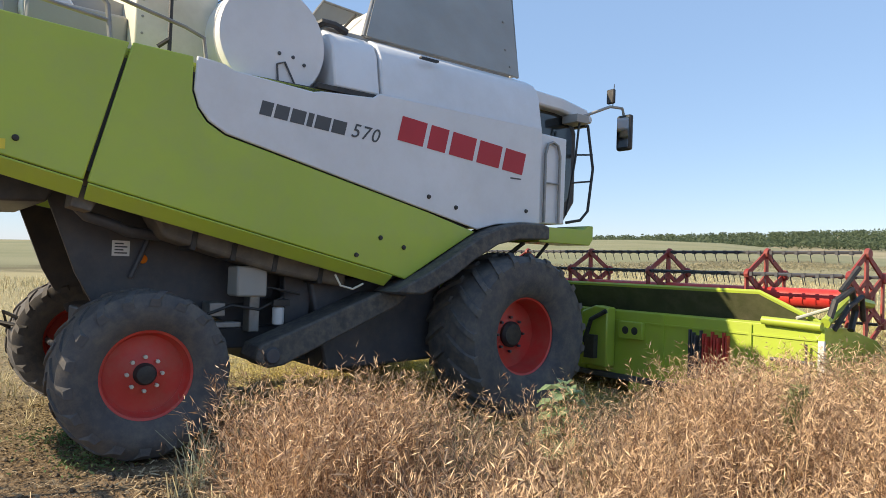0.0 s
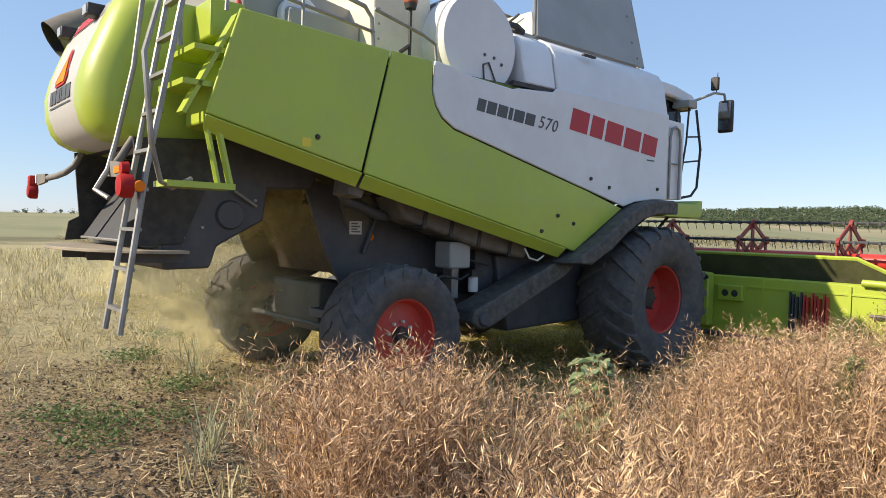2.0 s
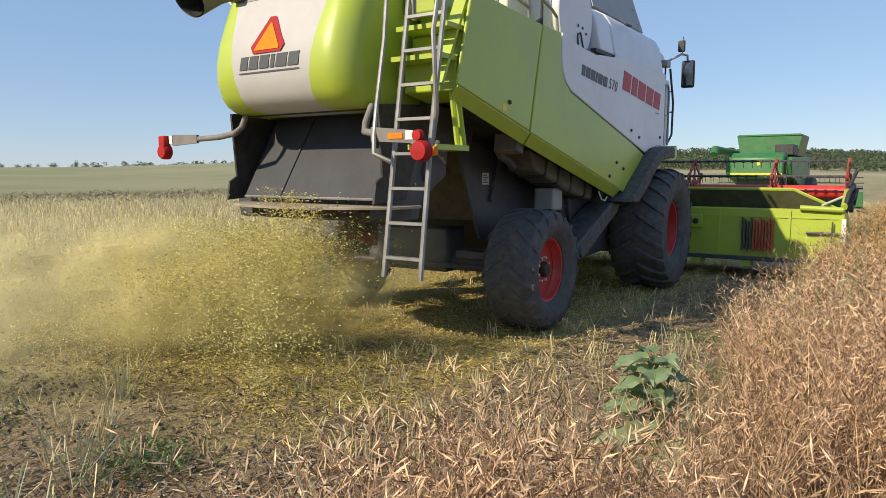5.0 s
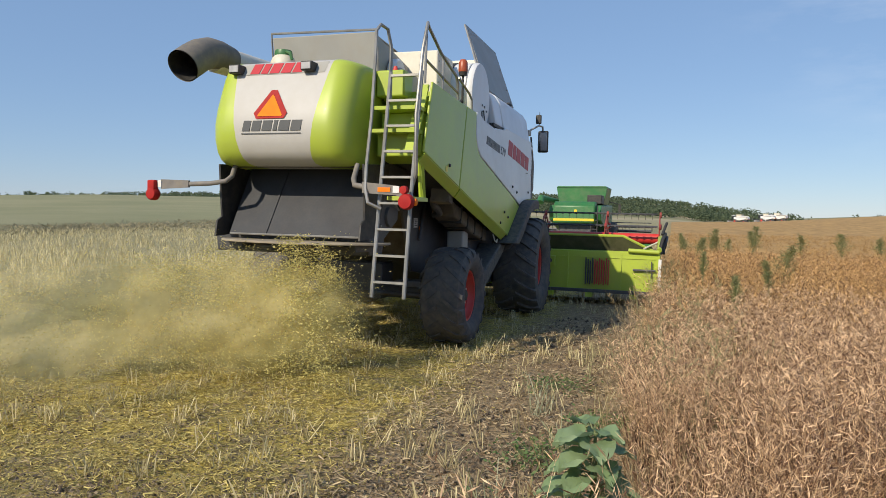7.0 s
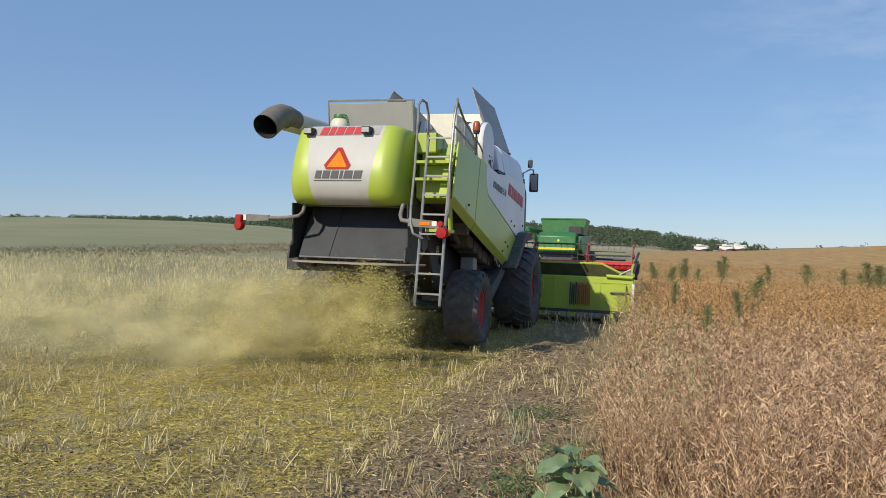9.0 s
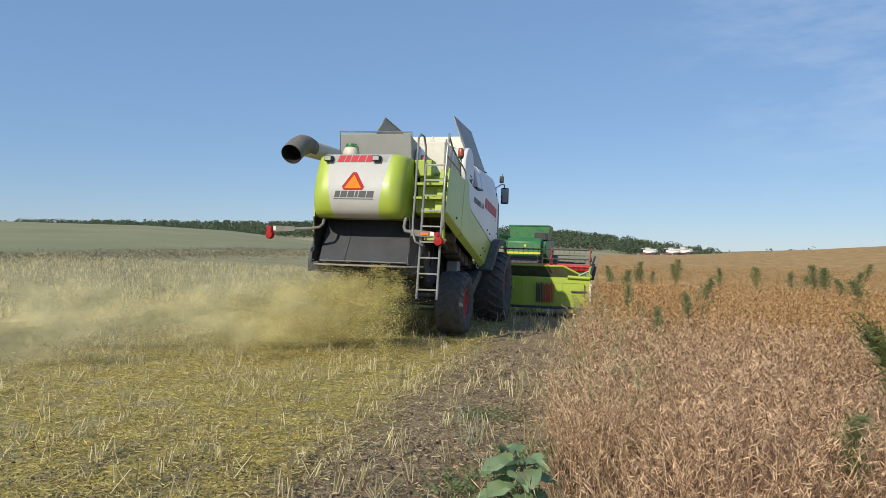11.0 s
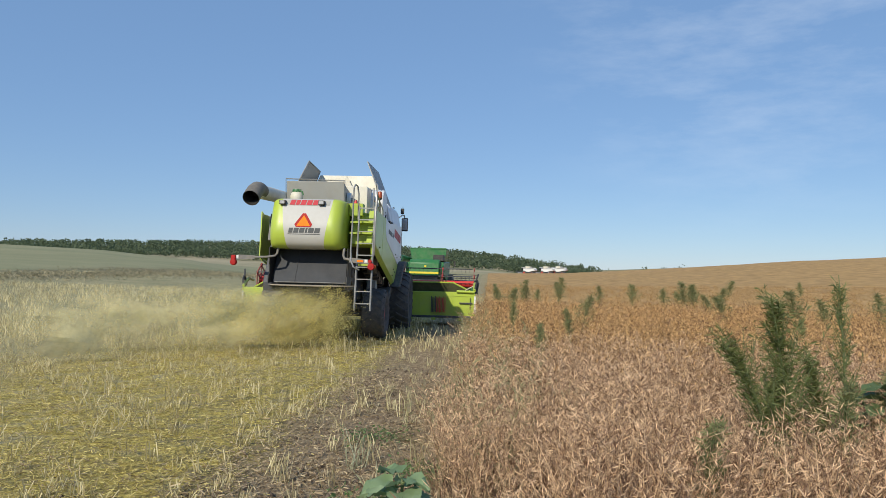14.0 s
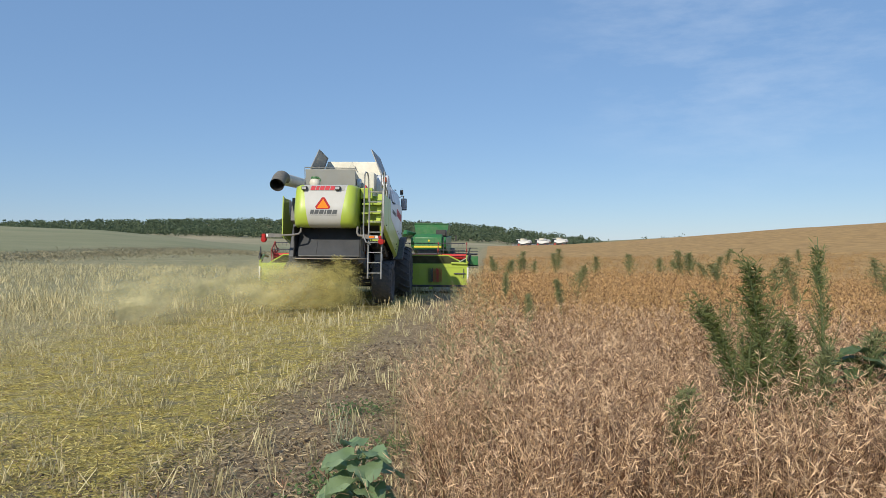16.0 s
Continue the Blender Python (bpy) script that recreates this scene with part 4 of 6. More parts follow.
def side_panels(sx):
    """Body panels of one side; sx is 1 for the right-hand side, -1 for the left."""
    X = 1.64 if sx > 0 else 1.46
    a, b = (X, X + 0.03) if sx > 0 else (-X - 0.03, -X)
    rear0 = 0.55 if sx > 0 else 1.9
    zr = 2.46 if sx > 0 else 2.09
    rear = part("rear_side_panel", Geo().prism([(rear0, zr), (1.90, 2.14), (2.165, 3.21), (0.80 if sx > 0 else 2.0, 3.27)], "x", a, b), GREEN, harvester, "lime green side panel", 0.012)
    low = sx * (X - 0.05)
    mid = sx * (X + 0.028)
    g = Geo().slab((mid, rear0, zr - 0.004), (mid, 1.90, 2.136), (low, 1.885, 2.02), (low, rear0 + 0.01, zr - 0.11), 0.02 * -sx)
    part("lower_strip", g, GREEN, rear, bevel=0.006)
    curve = [(2.66, 3.205), (2.645, 2.93), (2.69, 2.80), (2.77, 2.70), (2.92, 2.615), (3.3, 2.53), (4.11, 2.345), (5.0, 2.145), (5.64, 2.0)]
    front = part("front_side_panel", Geo().prism([(1.925, 2.13), (4.45, 1.55), (4.75, 1.47), (5.62, 1.985)] + curve[::-1][1:-1] + [(2.645, 3.205), (2.19, 3.215)], "x", a, b), GREEN, harvester, "lime green side panel", 0.012)
    g = Geo().slab((mid, 1.93, 2.126), (mid, 4.6, 1.512), (low, 4.55, 1.41), (low, 1.92, 2.015), 0.02 * -sx)
    part("lower_strip", g, GREEN, front, bevel=0.006)
    white = part("white_side_panel", Geo().prism([(p[0] + 0.012, p[1] + 0.012) for p in curve] + [(5.9, 2.08), (6.3, 2.13), (6.57, 2.13), (6.57, 3.225), (4.38, 3.225), (4.32, 3.175),
                 (3.78, 3.135), (3.70, 3.115), (2.98, 3.16), (2.90, 3.195)], "x", a, b), WHITE, harvester, "pale grey-white side panel with maker's lettering", 0.012)
    if sx > 0:
        for y, z in ((1.468, 2.386), (4.194, 1.687), (4.72, 1.78), (4.45, 1.86), (5.35, 2.22), (5.0, 2.3), (6.35, 2.26)):
            part("bolt", Geo().lathe([(0.0, 0.02), (0.018, 0.018), (0.024, 0.0), (0.024, -0.02)], (X + 0.03, y, z), "x", 10), BLACK, front if y > 2 else rear)
        put = lambda y, z, d: (X + 0.03 + d, y, z)
        letters(white, LETTER, [0.8, 0.95, 1, 0.4, 1.1, 1.05], 3.20, 4.02, 2.835, 2.955, -0.075, put, 0.004)
        text = bpy.data.curves.new("digits", "FONT")
        text.body, text.size, text.shear, text.extrude, text.space_character = "570", 0.185, 0.25, 0.002, 1.15
        holder = bpy.data.objects.new("digits", text)
        digits = new("digits", bpy.data.meshes.new_from_object(holder))
        bpy.data.objects.remove(holder)
        digits.data.materials.append(LETTER)
        digits.parent = white
        digits.matrix_basis = pose(X + 0.033, 4.08, 2.775, 90, 0, 90) @ pose(0, 0, 0, 0, 0, -4.3)
        letters(white, LOGO_RED, [1, 0.75, 1.05, 1.05, 1], 4.60, 6.27, 2.815, 3.055, -0.095, put, 0.005)
        part("label_bar", Geo().box(X + 0.03, X + 0.034, 6.1, 6.26, 2.60, 2.615), LETTER, white)
        part("warning_label", Geo().box(X + 0.03, X + 0.034, 1.33, 1.41, 2.30, 2.37), YELLOW, rear)
    return rear


side_panels(1)
side_panels(-1)


def upper_body():
    cover = [(1.625, 3.22), (1.55, 3.62), (1.47, 3.75), (1.32, 3.83), (-1.32, 3.83), (-1.47, 3.75), (-1.55, 3.62), (-1.625, 3.22)]
    top = part("top_cover", Geo().prism(cover, "y", 4.44, 6.62), WHITE, harvester, "pale grey engine cover", 0.02)
    part("top_cover", Geo().prism([(p[0] * 0.995, p[1] - 0.012 * (p[1] > 3.3)) for p in cover], "y", 3.93, 4.42), WHITE, harvester, "pale grey engine cover section", 0.02)
    part("vent_slot", Geo().box(1.56, 1.60, 4.9, 5.12, 3.69, 3.71), BLACK, top)
    part("gap_strip", Geo().box(1.56, 1.632, 3.74, 4.42, 3.17, 3.215), BLACK, harvester)
    # inner body that closes the shell
    part("inner_body", Geo().prism([(1.0, 2.5), (2.0, 2.2), (4.7, 1.62), (5.4, 2.0), (6.5, 2.2), (6.5, 3.2), (1.2, 3.15)], "x", -1.0, 1.6), DARK, harvester, "dark machine body behind the panels")
    part("deck", Geo().prism([(0.95, 3.1), (3.9, 3.1), (3.9, 3.16), (0.95, 3.19)], "x", -0.62, 1.6), GREEN, harvester, "lime green top deck")
    part("cross_panel", Geo().box(-1.3, 1.6, 6.45, 6.6, 2.1, 3.3), WHITE, harvester)
    # rotary screen housing
    c = (1.0, 3.37, 3.53)
    drum = part("rotary_screen", Geo().lathe([(0.44, -0.4), (0.50, -0.38), (0.50, 0.42), (0.47, 0.42), (0.47, 0.45), (0.50, 0.45), (0.50, 0.50), (0.485, 0.525), (0.0, 0.53)], c, "x", 48), WHITE, harvester, "round grey-white rotary screen cover", 0.0)
    part("seal_band", Geo().lathe([(0.51, 0.05), (0.515, 0.07), (0.515, 0.17), (0.51, 0.19)], c, "x", 48), BLACK, drum)
    part("strut", Geo().tube([(1.535, 3.40, 3.33), (1.54, 3.47, 3.36), (1.54, 3.60, 3.13)], 0.009, 6).tube([(1.535, 3.40, 3.33), (1.54, 3.42, 3.10)], 0.009, 6), LETTER, drum)
    for y, z in ((3.42, 3.43), (3.55, 3.42), (3.66, 3.37)):
        part("rivet", Geo().lathe([(0.0, 0.012), (0.016, 0.008), (0.018, 0)], (1.53, y, z), "x", 8), LETTER, drum)
    part("cradle", Geo().prism([(2.95, 3.02), (3.75, 3.02), (3.75, 3.2), (2.95, 3.2)], "x", 0.7, 1.5), WHITE, harvester)
    # box behind the screen, small far cover
    box = part("radiator_box", Geo().box(0.3, 1.2, 2.30, 2.98, 3.14, 4.0), CREAM, harvester, "cream sheet-metal radiator box", 0.02)
    for k in range(5):
        part("screw", Geo().lathe([(0.0, 0.008), (0.01, 0.006), (0.012, 0)], (1.2, 2.36, 3.3 + k * 0.14), "x", 8), TANK_GREY, box)
    part("side_box", Geo().box(0.82, 0.98, 1.55, 2.3, 3.16, 3.62), TANK_GREY, harvester, "", 0.03)
    part("round_cover", Geo().lathe([(0.2, 0.0), (0.2, 0.08), (0.18, 0.1), (0.0, 0.1)], (0.80, 1.72, 3.56), "x", 28), WHITE, harvester, "small round white cover")
    # hydraulic bits by the screen
    part("hose_bundle", Geo().tube([(1.2, 3.9, 3.86), (1.3, 3.95, 3.9), (1.35, 4.05, 3.88), (1.3, 4.2, 3.86)], 0.035, 7).tube([(1.1, 3.9, 3.9), (1.2, 4.0, 3.93), (1.3, 4.15, 3.9)], 0.025, 7), BLACK, harvester)
    # beacon and bracket
    pole = part("beacon_post", Geo().tube([(1.5, 2.5, 3.2), (1.5, 2.5, 3.72)], 0.016, 8).tube([(1.5, 2.5, 3.35), (1.46, 2.42, 3.28)], 0.02, 6), BLACK, harvester)
    part("beacon", Geo().lathe([(0.062, 0.0), (0.066, 0.02), (0.06, 0.13), (0.04, 0.165), (0.0, 0.17)], (1.5, 2.5, 3.73), "z", 20), BEACON, pole, "orange-brown beacon dome")
    part("beacon_base", Geo().lathe([(0.0, -0.05), (0.05, -0.05), (0.062, 0.0)], (1.5, 2.5, 3.73), "z", 16), BLACK, pole)
    part("red_bottle", Geo().lathe([(0.0, 0.0), (0.055, 0.0), (0.06, 0.03), (0.06, 0.24), (0.03, 0.29), (0.02, 0.33), (0.0, 0.33)], (1.12, 1.02, 3.18), "z", 18), RED, harvester, "small red extinguisher")


upper_body()


def grain_tank():
    base = part("tank_body", Geo().box(-1.28, 1.28, 3.95, 6.4, 3.3, 3.88), TANK_GREY, harvester, "grey grain tank rim", 0.02)
    right = part("tank_flap", Geo().slab((1.29, 4.42, 3.86), (1.29, 6.50, 3.86), (0.82, 6.78, 5.0), (0.76, 4.95, 5.05), 0.03), TANK_GREY, harvester, "grey grain tank extension plate")
    part("flap_edge", Geo().tube([(1.28, 4.40, 3.87), (0.77, 4.94, 5.06), (0.83, 6.80, 5.01), (1.29, 6.51, 3.87)], 0.02, 6), STEEL, right)
    for y, z in ((6.4, 4.2), (6.4, 3.98), (6.5, 4.6)):
        part("rivet", Geo().lathe([(0.0, 0.03), (0.014, 0.028), (0.016, 0)], (1.31 - (z - 3.86) * 0.41, y, z), "x", 8), STEEL, right)
    left = part("tank_flap", Geo().slab((-1.42, 6.50, 3.86), (-1.42, 4.42, 3.86), (-1.05, 5.15, 5.08), (-1.08, 6.78, 5.0), 0.03), TANK_GREY, harvester, "grey grain tank extension plate")
    part("flap_edge", Geo().tube([(-1.41, 4.40, 3.87), (-1.05, 5.14, 5.09), (-1.08, 6.80, 5.01), (-1.42, 6.51, 3.87)], 0.02, 6), STEEL, left)
    part("front_flap", Geo().slab((-1.40, 6.46, 3.86), (1.27, 6.46, 3.86), (0.78, 6.7, 4.86), (-1.04, 6.7, 4.86), 0.03), CREAM, harvester, "cream front plate of the grain tank")
    part("front_gusset", Geo().prism([(-0.62, 3.9), (0.36, 3.9), (-0.13, 4.84)], "y", 6.40, 6.45), CREAM, harvester)
    part("tank_lip", Geo().slab((-1.3, 4.42, 3.86), (1.28, 4.42, 3.86), (1.05, 4.62, 4.22), (-1.15, 4.62, 4.22), 0.025), CREAM, harvester, "cream rear lip of the grain tank")
    part("hinge_bar", Geo().tube([(0.5, 4.40, 3.95), (0.95, 4.5, 4.2)], 0.015, 6), BLACK, harvester)
    rear = part("engine_lid", Geo().slab((-0.62, 1.30, 3.30), (0.80, 1.30, 3.30), (0.80, 1.18, 3.97), (-0.62, 1.18, 3.97), 0.04), TANK_GREY, harvester, "grey raised engine cover behind the hood", 0.006)
    part("lid_side", Geo().prism([(1.24, 3.15), (2.5, 3.15), (2.5, 3.75), (1.24, 3.94)], "x", 0.74, 0.78), TANK_GREY, rear)
    part("lid_side", Geo().prism([(1.24, 3.15), (2.5, 3.15), (2.5, 3.75), (1.24, 3.94)], "x", -0.60, -0.56), TANK_GREY, rear)
    part("lid_edge", Geo().tube([(-0.64, 1.24, 3.3), (-0.64, 1.15, 4.02), (0.82, 1.15, 3.99), (0.82, 1.24, 3.3)], 0.016, 6), STEEL, rear)


grain_tank()


def rear_hood():
    """The rounded rear hood: a white middle between green shoulders."""
    C, H, ROUND = 0.16, 0.85, 0.24
    prof = [(2.27, 0.55), (2.28, 0.25), (2.30, 0.12), (2.345, 0.03), (2.42, -0.03), (2.55, -0.075), (2.72, -0.08), (2.9, -0.04), (3.1, 0.035), (3.25, 0.095),
            (3.36, 0.145), (3.405, 0.175), (3.435, 0.25), (3.45, 0.4), (3.45, 0.8)]

    def place(x, z, y):
        u = max(0.0, abs(x - C) - (H - ROUND)) / ROUND
        return (x, y + ROUND * 1.15 * (1 - math.sqrt(max(0.0, 1 - min(u, 1) ** 2))), z - 0.05 * u * u * (z > 3.3))

    half = lambda z: 0.42 + 0.17 * max(0.0, min(1.0, (z - 2.3) / 1.1))
    g = Geo()
    nu = 9
    verts = [place(C + half(z) * (2 * i / (nu - 1) - 1), z, y) for z, y in prof for i in range(nu)]
    g.add(verts, [(r * nu + i, r * nu + i + 1, (r + 1) * nu + i + 1, (r + 1) * nu + i) for r in range(len(prof) - 1) for i in range(nu - 1)])
    white = part("hood_centre", g, SUN_TONED_WHITE, harvester, "white middle of the rear hood, toned darker for sunlight")
    for s in (-1, 1):
        g = Geo()
        nu2 = 12
        verts = []
        for z, y in prof:
            w = half(z)
            for i in range(nu2):
                verts.append(place(C + s * (w + (H - w) * math.sin(i / (nu2 - 1) * math.pi / 2)), z, y))
            q = place(C + s * H, z, y)
            verts.append((q[0], 1.35, q[2]))
        n = nu2 + 1
        g.add(verts, [(r * n + i, r * n + i + 1, (r + 1) * n + i + 1, (r + 1) * n + i) for r in range(len(prof) - 1) for i in range(n - 1)])
        part("hood_shoulder", g, GREEN, harvester, "rounded lime green shoulder of the rear hood")
    ypos = lambda z: float(np.interp(z, [p[0] for p in prof[3:12]], [p[1] for p in prof[3:12]]))
    put = lambda x, z, d: (x, ypos(z) - 0.004 - d, z)
    # recess with lamps, maker's word, emblem
    part("lamp_recess", Geo().add([put(C - 0.52, 3.275, 0.002), put(C + 0.52, 3.275, 0.002), put(C + 0.55, 3.40, 0.002), put(C - 0.55, 3.40, 0.002)], [(0, 1, 2, 3)]), TANK_GREY, white)
    letters(white, LOGO_RED, [1, 0.75, 1.05, 1.05, 1], -0.245, 0.40, 3.285, 3.405, 0, put, 0.008)
    for x in (-0.40, 0.50):
        lamp = part("work_lamp", Geo().box(x - 0.07, x + 0.07, 0.02, 0.16, 3.285, 3.385), BLACK, white, "black square work lamp", 0.012)
        part("lens", Geo().box(x - 0.055, x + 0.055, 0.012, 0.021, 3.30, 3.37), LAMP_GLASS, lamp)
    letters(white, LETTER, [0.8, 0.95, 1, 0.4, 1.1, 1.05], -0.215, 0.50, 2.635, 2.745, 0, put, 0.005)
    part("underline", Geo().add([put(-0.225, 2.598, 0.003), put(0.51, 2.598, 0.003), put(0.51, 2.61, 0.003), put(-0.225, 2.61, 0.003)], [(0, 1, 2, 3)]), LETTER, white)
    tx = 0.125
    tri = lambda w, z0, z1, cut, d: [put(tx - w, z0 + cut, d), put(tx - w + cut * 0.6, z0, d), put(tx + w - cut * 0.6, z0, d), put(tx + w, z0 + cut, d),
                                     put(tx + cut * 0.6, z1, d), put(tx - cut * 0.6, z1, d)]
    face = [(0, 1, 2, 3, 4, 5)]
    part("emblem_border", Geo().add(tri(0.205, 2.765, 3.085, 0.06, 0.008), face), REFLECT_RED, white, "red border of the slow-vehicle triangle")
    part("emblem_centre", Geo().add(tri(0.15, 2.79, 3.03, 0.012, 0.014), face), ORANGE, white, "orange slow-vehicle triangle")
    part("hood_bottom", Geo().prism([(-0.6, 0.3), (0.95, 0.3), (0.98, 1.4), (-0.66, 1.4)], "z", 2.275, 2.295), BLACK, harvester)
    # spout canister that stands on the hood
    jug = part("canister", Geo().lathe([(0.0, 0.0), (0.13, 0.0), (0.15, 0.03), (0.155, 0.12), (0.13, 0.18), (0.09, 0.22), (0.07, 0.24), (0.0, 0.24)], (-0.28, 0.85, 3.45), "z", 20), CREAM, harvester, "off-white plastic water canister")
    part("canister_lid", Geo().lathe([(0.105, 0.20), (0.11, 0.23), (0.10, 0.27), (0.0, 0.28)], (-0.28, 0.85, 3.45), "z", 20).tube([(-0.2, 0.78, 3.69), (-0.12, 0.74, 3.66), (-0.10, 0.74, 3.58)], 0.018, 6), DEEP_GREEN, jug, "green canister lid")


rear_hood()


def unloading_spout():
    pipe = part("unloading_pipe", Geo().tube([(-1.22, 0.75, 3.66), (-1.25, 2.2, 3.72), (-1.3, 4.2, 3.80), (-1.3, 5.6, 3.85)], 0.175, 24), CREAM, harvester, "long cream unloading pipe folded along the body")
    g = Geo()
    outer = [((-1.2, 1.05, 3.69), 0.172), ((-1.18, 0.80, 3.70), 0.178), ((-1.17, 0.60, 3.68), 0.185), ((-1.165, 0.42, 3.61), 0.192), ((-1.16, 0.27, 3.52), 0.195), ((-1.16, 0.12, 3.42), 0.193)]
    inner = [((-1.16, 0.125, 3.423), 0.178), ((-1.16, 0.27, 3.52), 0.176), ((-1.165, 0.42, 3.60), 0.165), ((-1.17, 0.55, 3.64), 0.13)]
    g.tube([p for p, _ in outer], [r for _, r in outer], 28)
    g.f = [f for f in g.f if len(f) == 4]
    elbow = part("spout", g, SPOUT, pipe, "dark rubber spout bent downwards")
    g = Geo().tube([p for p, _ in inner], [r for _, r in inner], 28)
    g.f = [f for f in g.f if len(f) == 4 or max(f) > 28 * 3]
    part("spout_lining", g, BLACK, pipe)


unloading_spout()


ARM_GREY = surface("dusty_arm_grey", (0.22, 0.205, 0.19), (0.15, 0.14, 0.135), 0.7, scale=5, fine=60, bump=0.1, dirt=DUST, dirt_amount=0.4)


def rear_access():
    """Ladder, handrails, steps and the lamp arms at the rear."""
    ladder = part("ladder", Geo().tube([(1.33, -0.01, 0.9), (1.33, 0.16, 2.0), (1.33, 0.38, 3.3)], 0.022, 8).tube([(1.69, -0.01, 0.9), (1.69, 0.14, 2.0), (1.69, 0.38, 3.3)], 0.022, 8), STEEL, harvester, "grey steel rear ladder")
    for k in range(9):
        z = 1.06 + k * 0.275
        y = float(np.interp(z, [0.9, 2.0, 3.3], [-0.01, 0.15, 0.38]))
        part("rung", Geo().box(1.34, 1.68, y - 0.02, y + 0.03, z - 0.012, z + 0.012), STEEL, ladder)
    rail = [(1.22, 0.02, 2.03), (1.20, 0.08, 2.25), (1.20, 0.19, 2.8), (1.20, 0.26, 3.45), (1.21, 0.25, 3.72), (1.23, 0.32, 3.80), (1.26, 0.44, 3.78), (1.28, 0.5, 3.6), (1.28, 0.5, 3.0)]
    part("handrail", Geo().tube([(1.42, -0.02, 1.82), (1.30, -0.08, 1.88)] + rail, 0.019, 8), STEEL, harvester, "bent steel handrail")
    rail = [(1.62, 0.26, 1.95), (1.73, 0.16, 2.2), (1.74, 0.10, 2.8), (1.73, 0.28, 3.5), (1.74, 0.36, 3.74), (1.72, 0.44, 3.82), (1.69, 0.56, 3.81), (1.62, 1.2, 3.68), (1.58, 1.95, 3.56), (1.58, 2.02, 3.48), (1.58, 2.05, 3.2)]
    part("handrail", Geo().tube([(1.5, 0.52, 1.99), (1.56, 0.36, 1.91)] + rail, 0.019, 8), STEEL, harvester, "bent steel handrail")
    part("guard_rail", Geo().tube([(1.60, 0.72, 3.24), (1.60, 0.74, 3.78)], 0.016, 8).tube([(1.6, 0.74, 3.50), (1.58, 2.05, 3.36)], 0.016, 8).tube([(1.6, 1.35, 3.23), (1.6, 1.35, 3.64)], 0.014, 8), STEEL, harvester, "thin steel guard rail")
    part("guard_rail", Geo().tube([(1.58, 2.05, 3.56), (1.57, 2.6, 3.45), (1.56, 2.75, 3.40), (1.56, 2.78, 3.2)], 0.016, 8), STEEL, harvester, "thin steel guard rail")
    # stepped green housing beside the ladder
    steps = part("step_housing", Geo().prism([(0.62, 2.42), (0.98, 2.36), (0.98, 3.12), (0.86, 3.12), (0.86, 2.92), (0.74, 2.92), (0.74, 2.68), (0.62, 2.68)], "x", 1.08, 1.62), GREEN, harvester, "lime green stepped housing by the ladder", 0.015)
    part("step", Geo().box(1.1, 1.62, 0.40, 0.66, 2.66, 2.70), GREEN, steps)
    part("step", Geo().box(1.1, 1.62, 0.48, 0.78, 2.92, 2.96), GREEN, steps)
    part("bracket", Geo().slab((1.5, 0.40, 2.46), (1.5, 0.80, 3.24), (1.62, 0.80, 3.24), (1.62, 0.40, 2.46), 0.03), GREEN, steps)
    part("deck_box", Geo().box(1.02, 1.36, 0.70, 0.98, 3.1, 3.40), GREEN, harvester, "lime green deck box", 0.02)
    part("hanger_frame", Geo().tube([(1.6, 0.66, 2.42), (1.6, 0.78, 1.93)], 0.028, 6).tube([(1.6, 0.58, 2.40), (1.6, 0.68, 1.95)], 0.024, 6).box(1.35, 1.64, 0.30, 0.80, 1.92, 1.965), GREEN, harvester, "lime green ladder hanger")
    # lamp arms
    arm = part("lamp_arm", Geo().tube([(1.02, 0.25, 2.30), (1.02, 0.16, 2.14), (1.06, 0.10, 2.07), (1.22, 0.06, 2.045)], 0.03, 10).prism([(1.18, 1.985), (1.56, 1.965), (1.66, 1.93), (1.66, 2.0), (1.56, 2.065), (1.18, 2.10)], "y", 0.03, 0.06), ARM_GREY, harvester, "dusty grey bent lamp arm")
    part("lamp", Geo().lathe([(0.0, -0.05), (0.07, -0.045), (0.082, -0.02), (0.082, 0.04), (0.0, 0.045)], (1.685, 0.01, 1.90), "y", 20), REFLECT_RED, arm, "round red rear lamp")
    part("lamp", Geo().lathe([(0.0, -0.03), (0.04, -0.028), (0.046, 0.02), (0.0, 0.02)], (1.655, 0.015, 2.02), "y", 16), REFLECT_RED, arm)
    part("reflector", Geo().box(1.36, 1.50, 0.022, 0.03, 2.0, 2.045), ORANGE, arm)
    part("reflector", Geo().box(1.53, 1.60, 0.022, 0.03, 1.99, 2.06), LABEL, arm)
    part("side_lamp", Geo().lathe([(0.0, 0.03), (0.035, 0.025), (0.04, 0.0), (0.0, 0.0)], (1.75, 0.08, 1.90), "x", 14), ORANGE, arm)
    arm = part("lamp_arm", Geo().tube([(-0.52, 0.25, 2.30), (-0.52, 0.18, 2.16), (-0.56, 0.12, 2.10), (-0.74, 0.08, 2.07), (-1.0, 0.06, 2.06)], 0.028, 10).prism([(-1.38, 2.0), (-1.0, 2.02), (-1.0, 2.10), (-1.38, 2.11)], "y", 0.03, 0.06), ARM_GREY, harvester, "dusty grey bent lamp arm")
    part("lamp", Geo().lathe([(0.0, -0.05), (0.06, -0.045), (0.075, -0.02), (0.075, 0.04), (0.0, 0.045)], (-1.48, 0.01, 1.94), "y", 20), REFLECT_RED, arm, "round red rear lamp")
    part("lamp", Geo().box(-1.53, -1.43, -0.03, 0.05, 1.97, 2.10), REFLECT_RED, arm, "", 0.015)
    part("reflector", Geo().box(-1.42, -1.37, 0.02, 0.03, 2.02, 2.10), LABEL, arm)


rear_access()


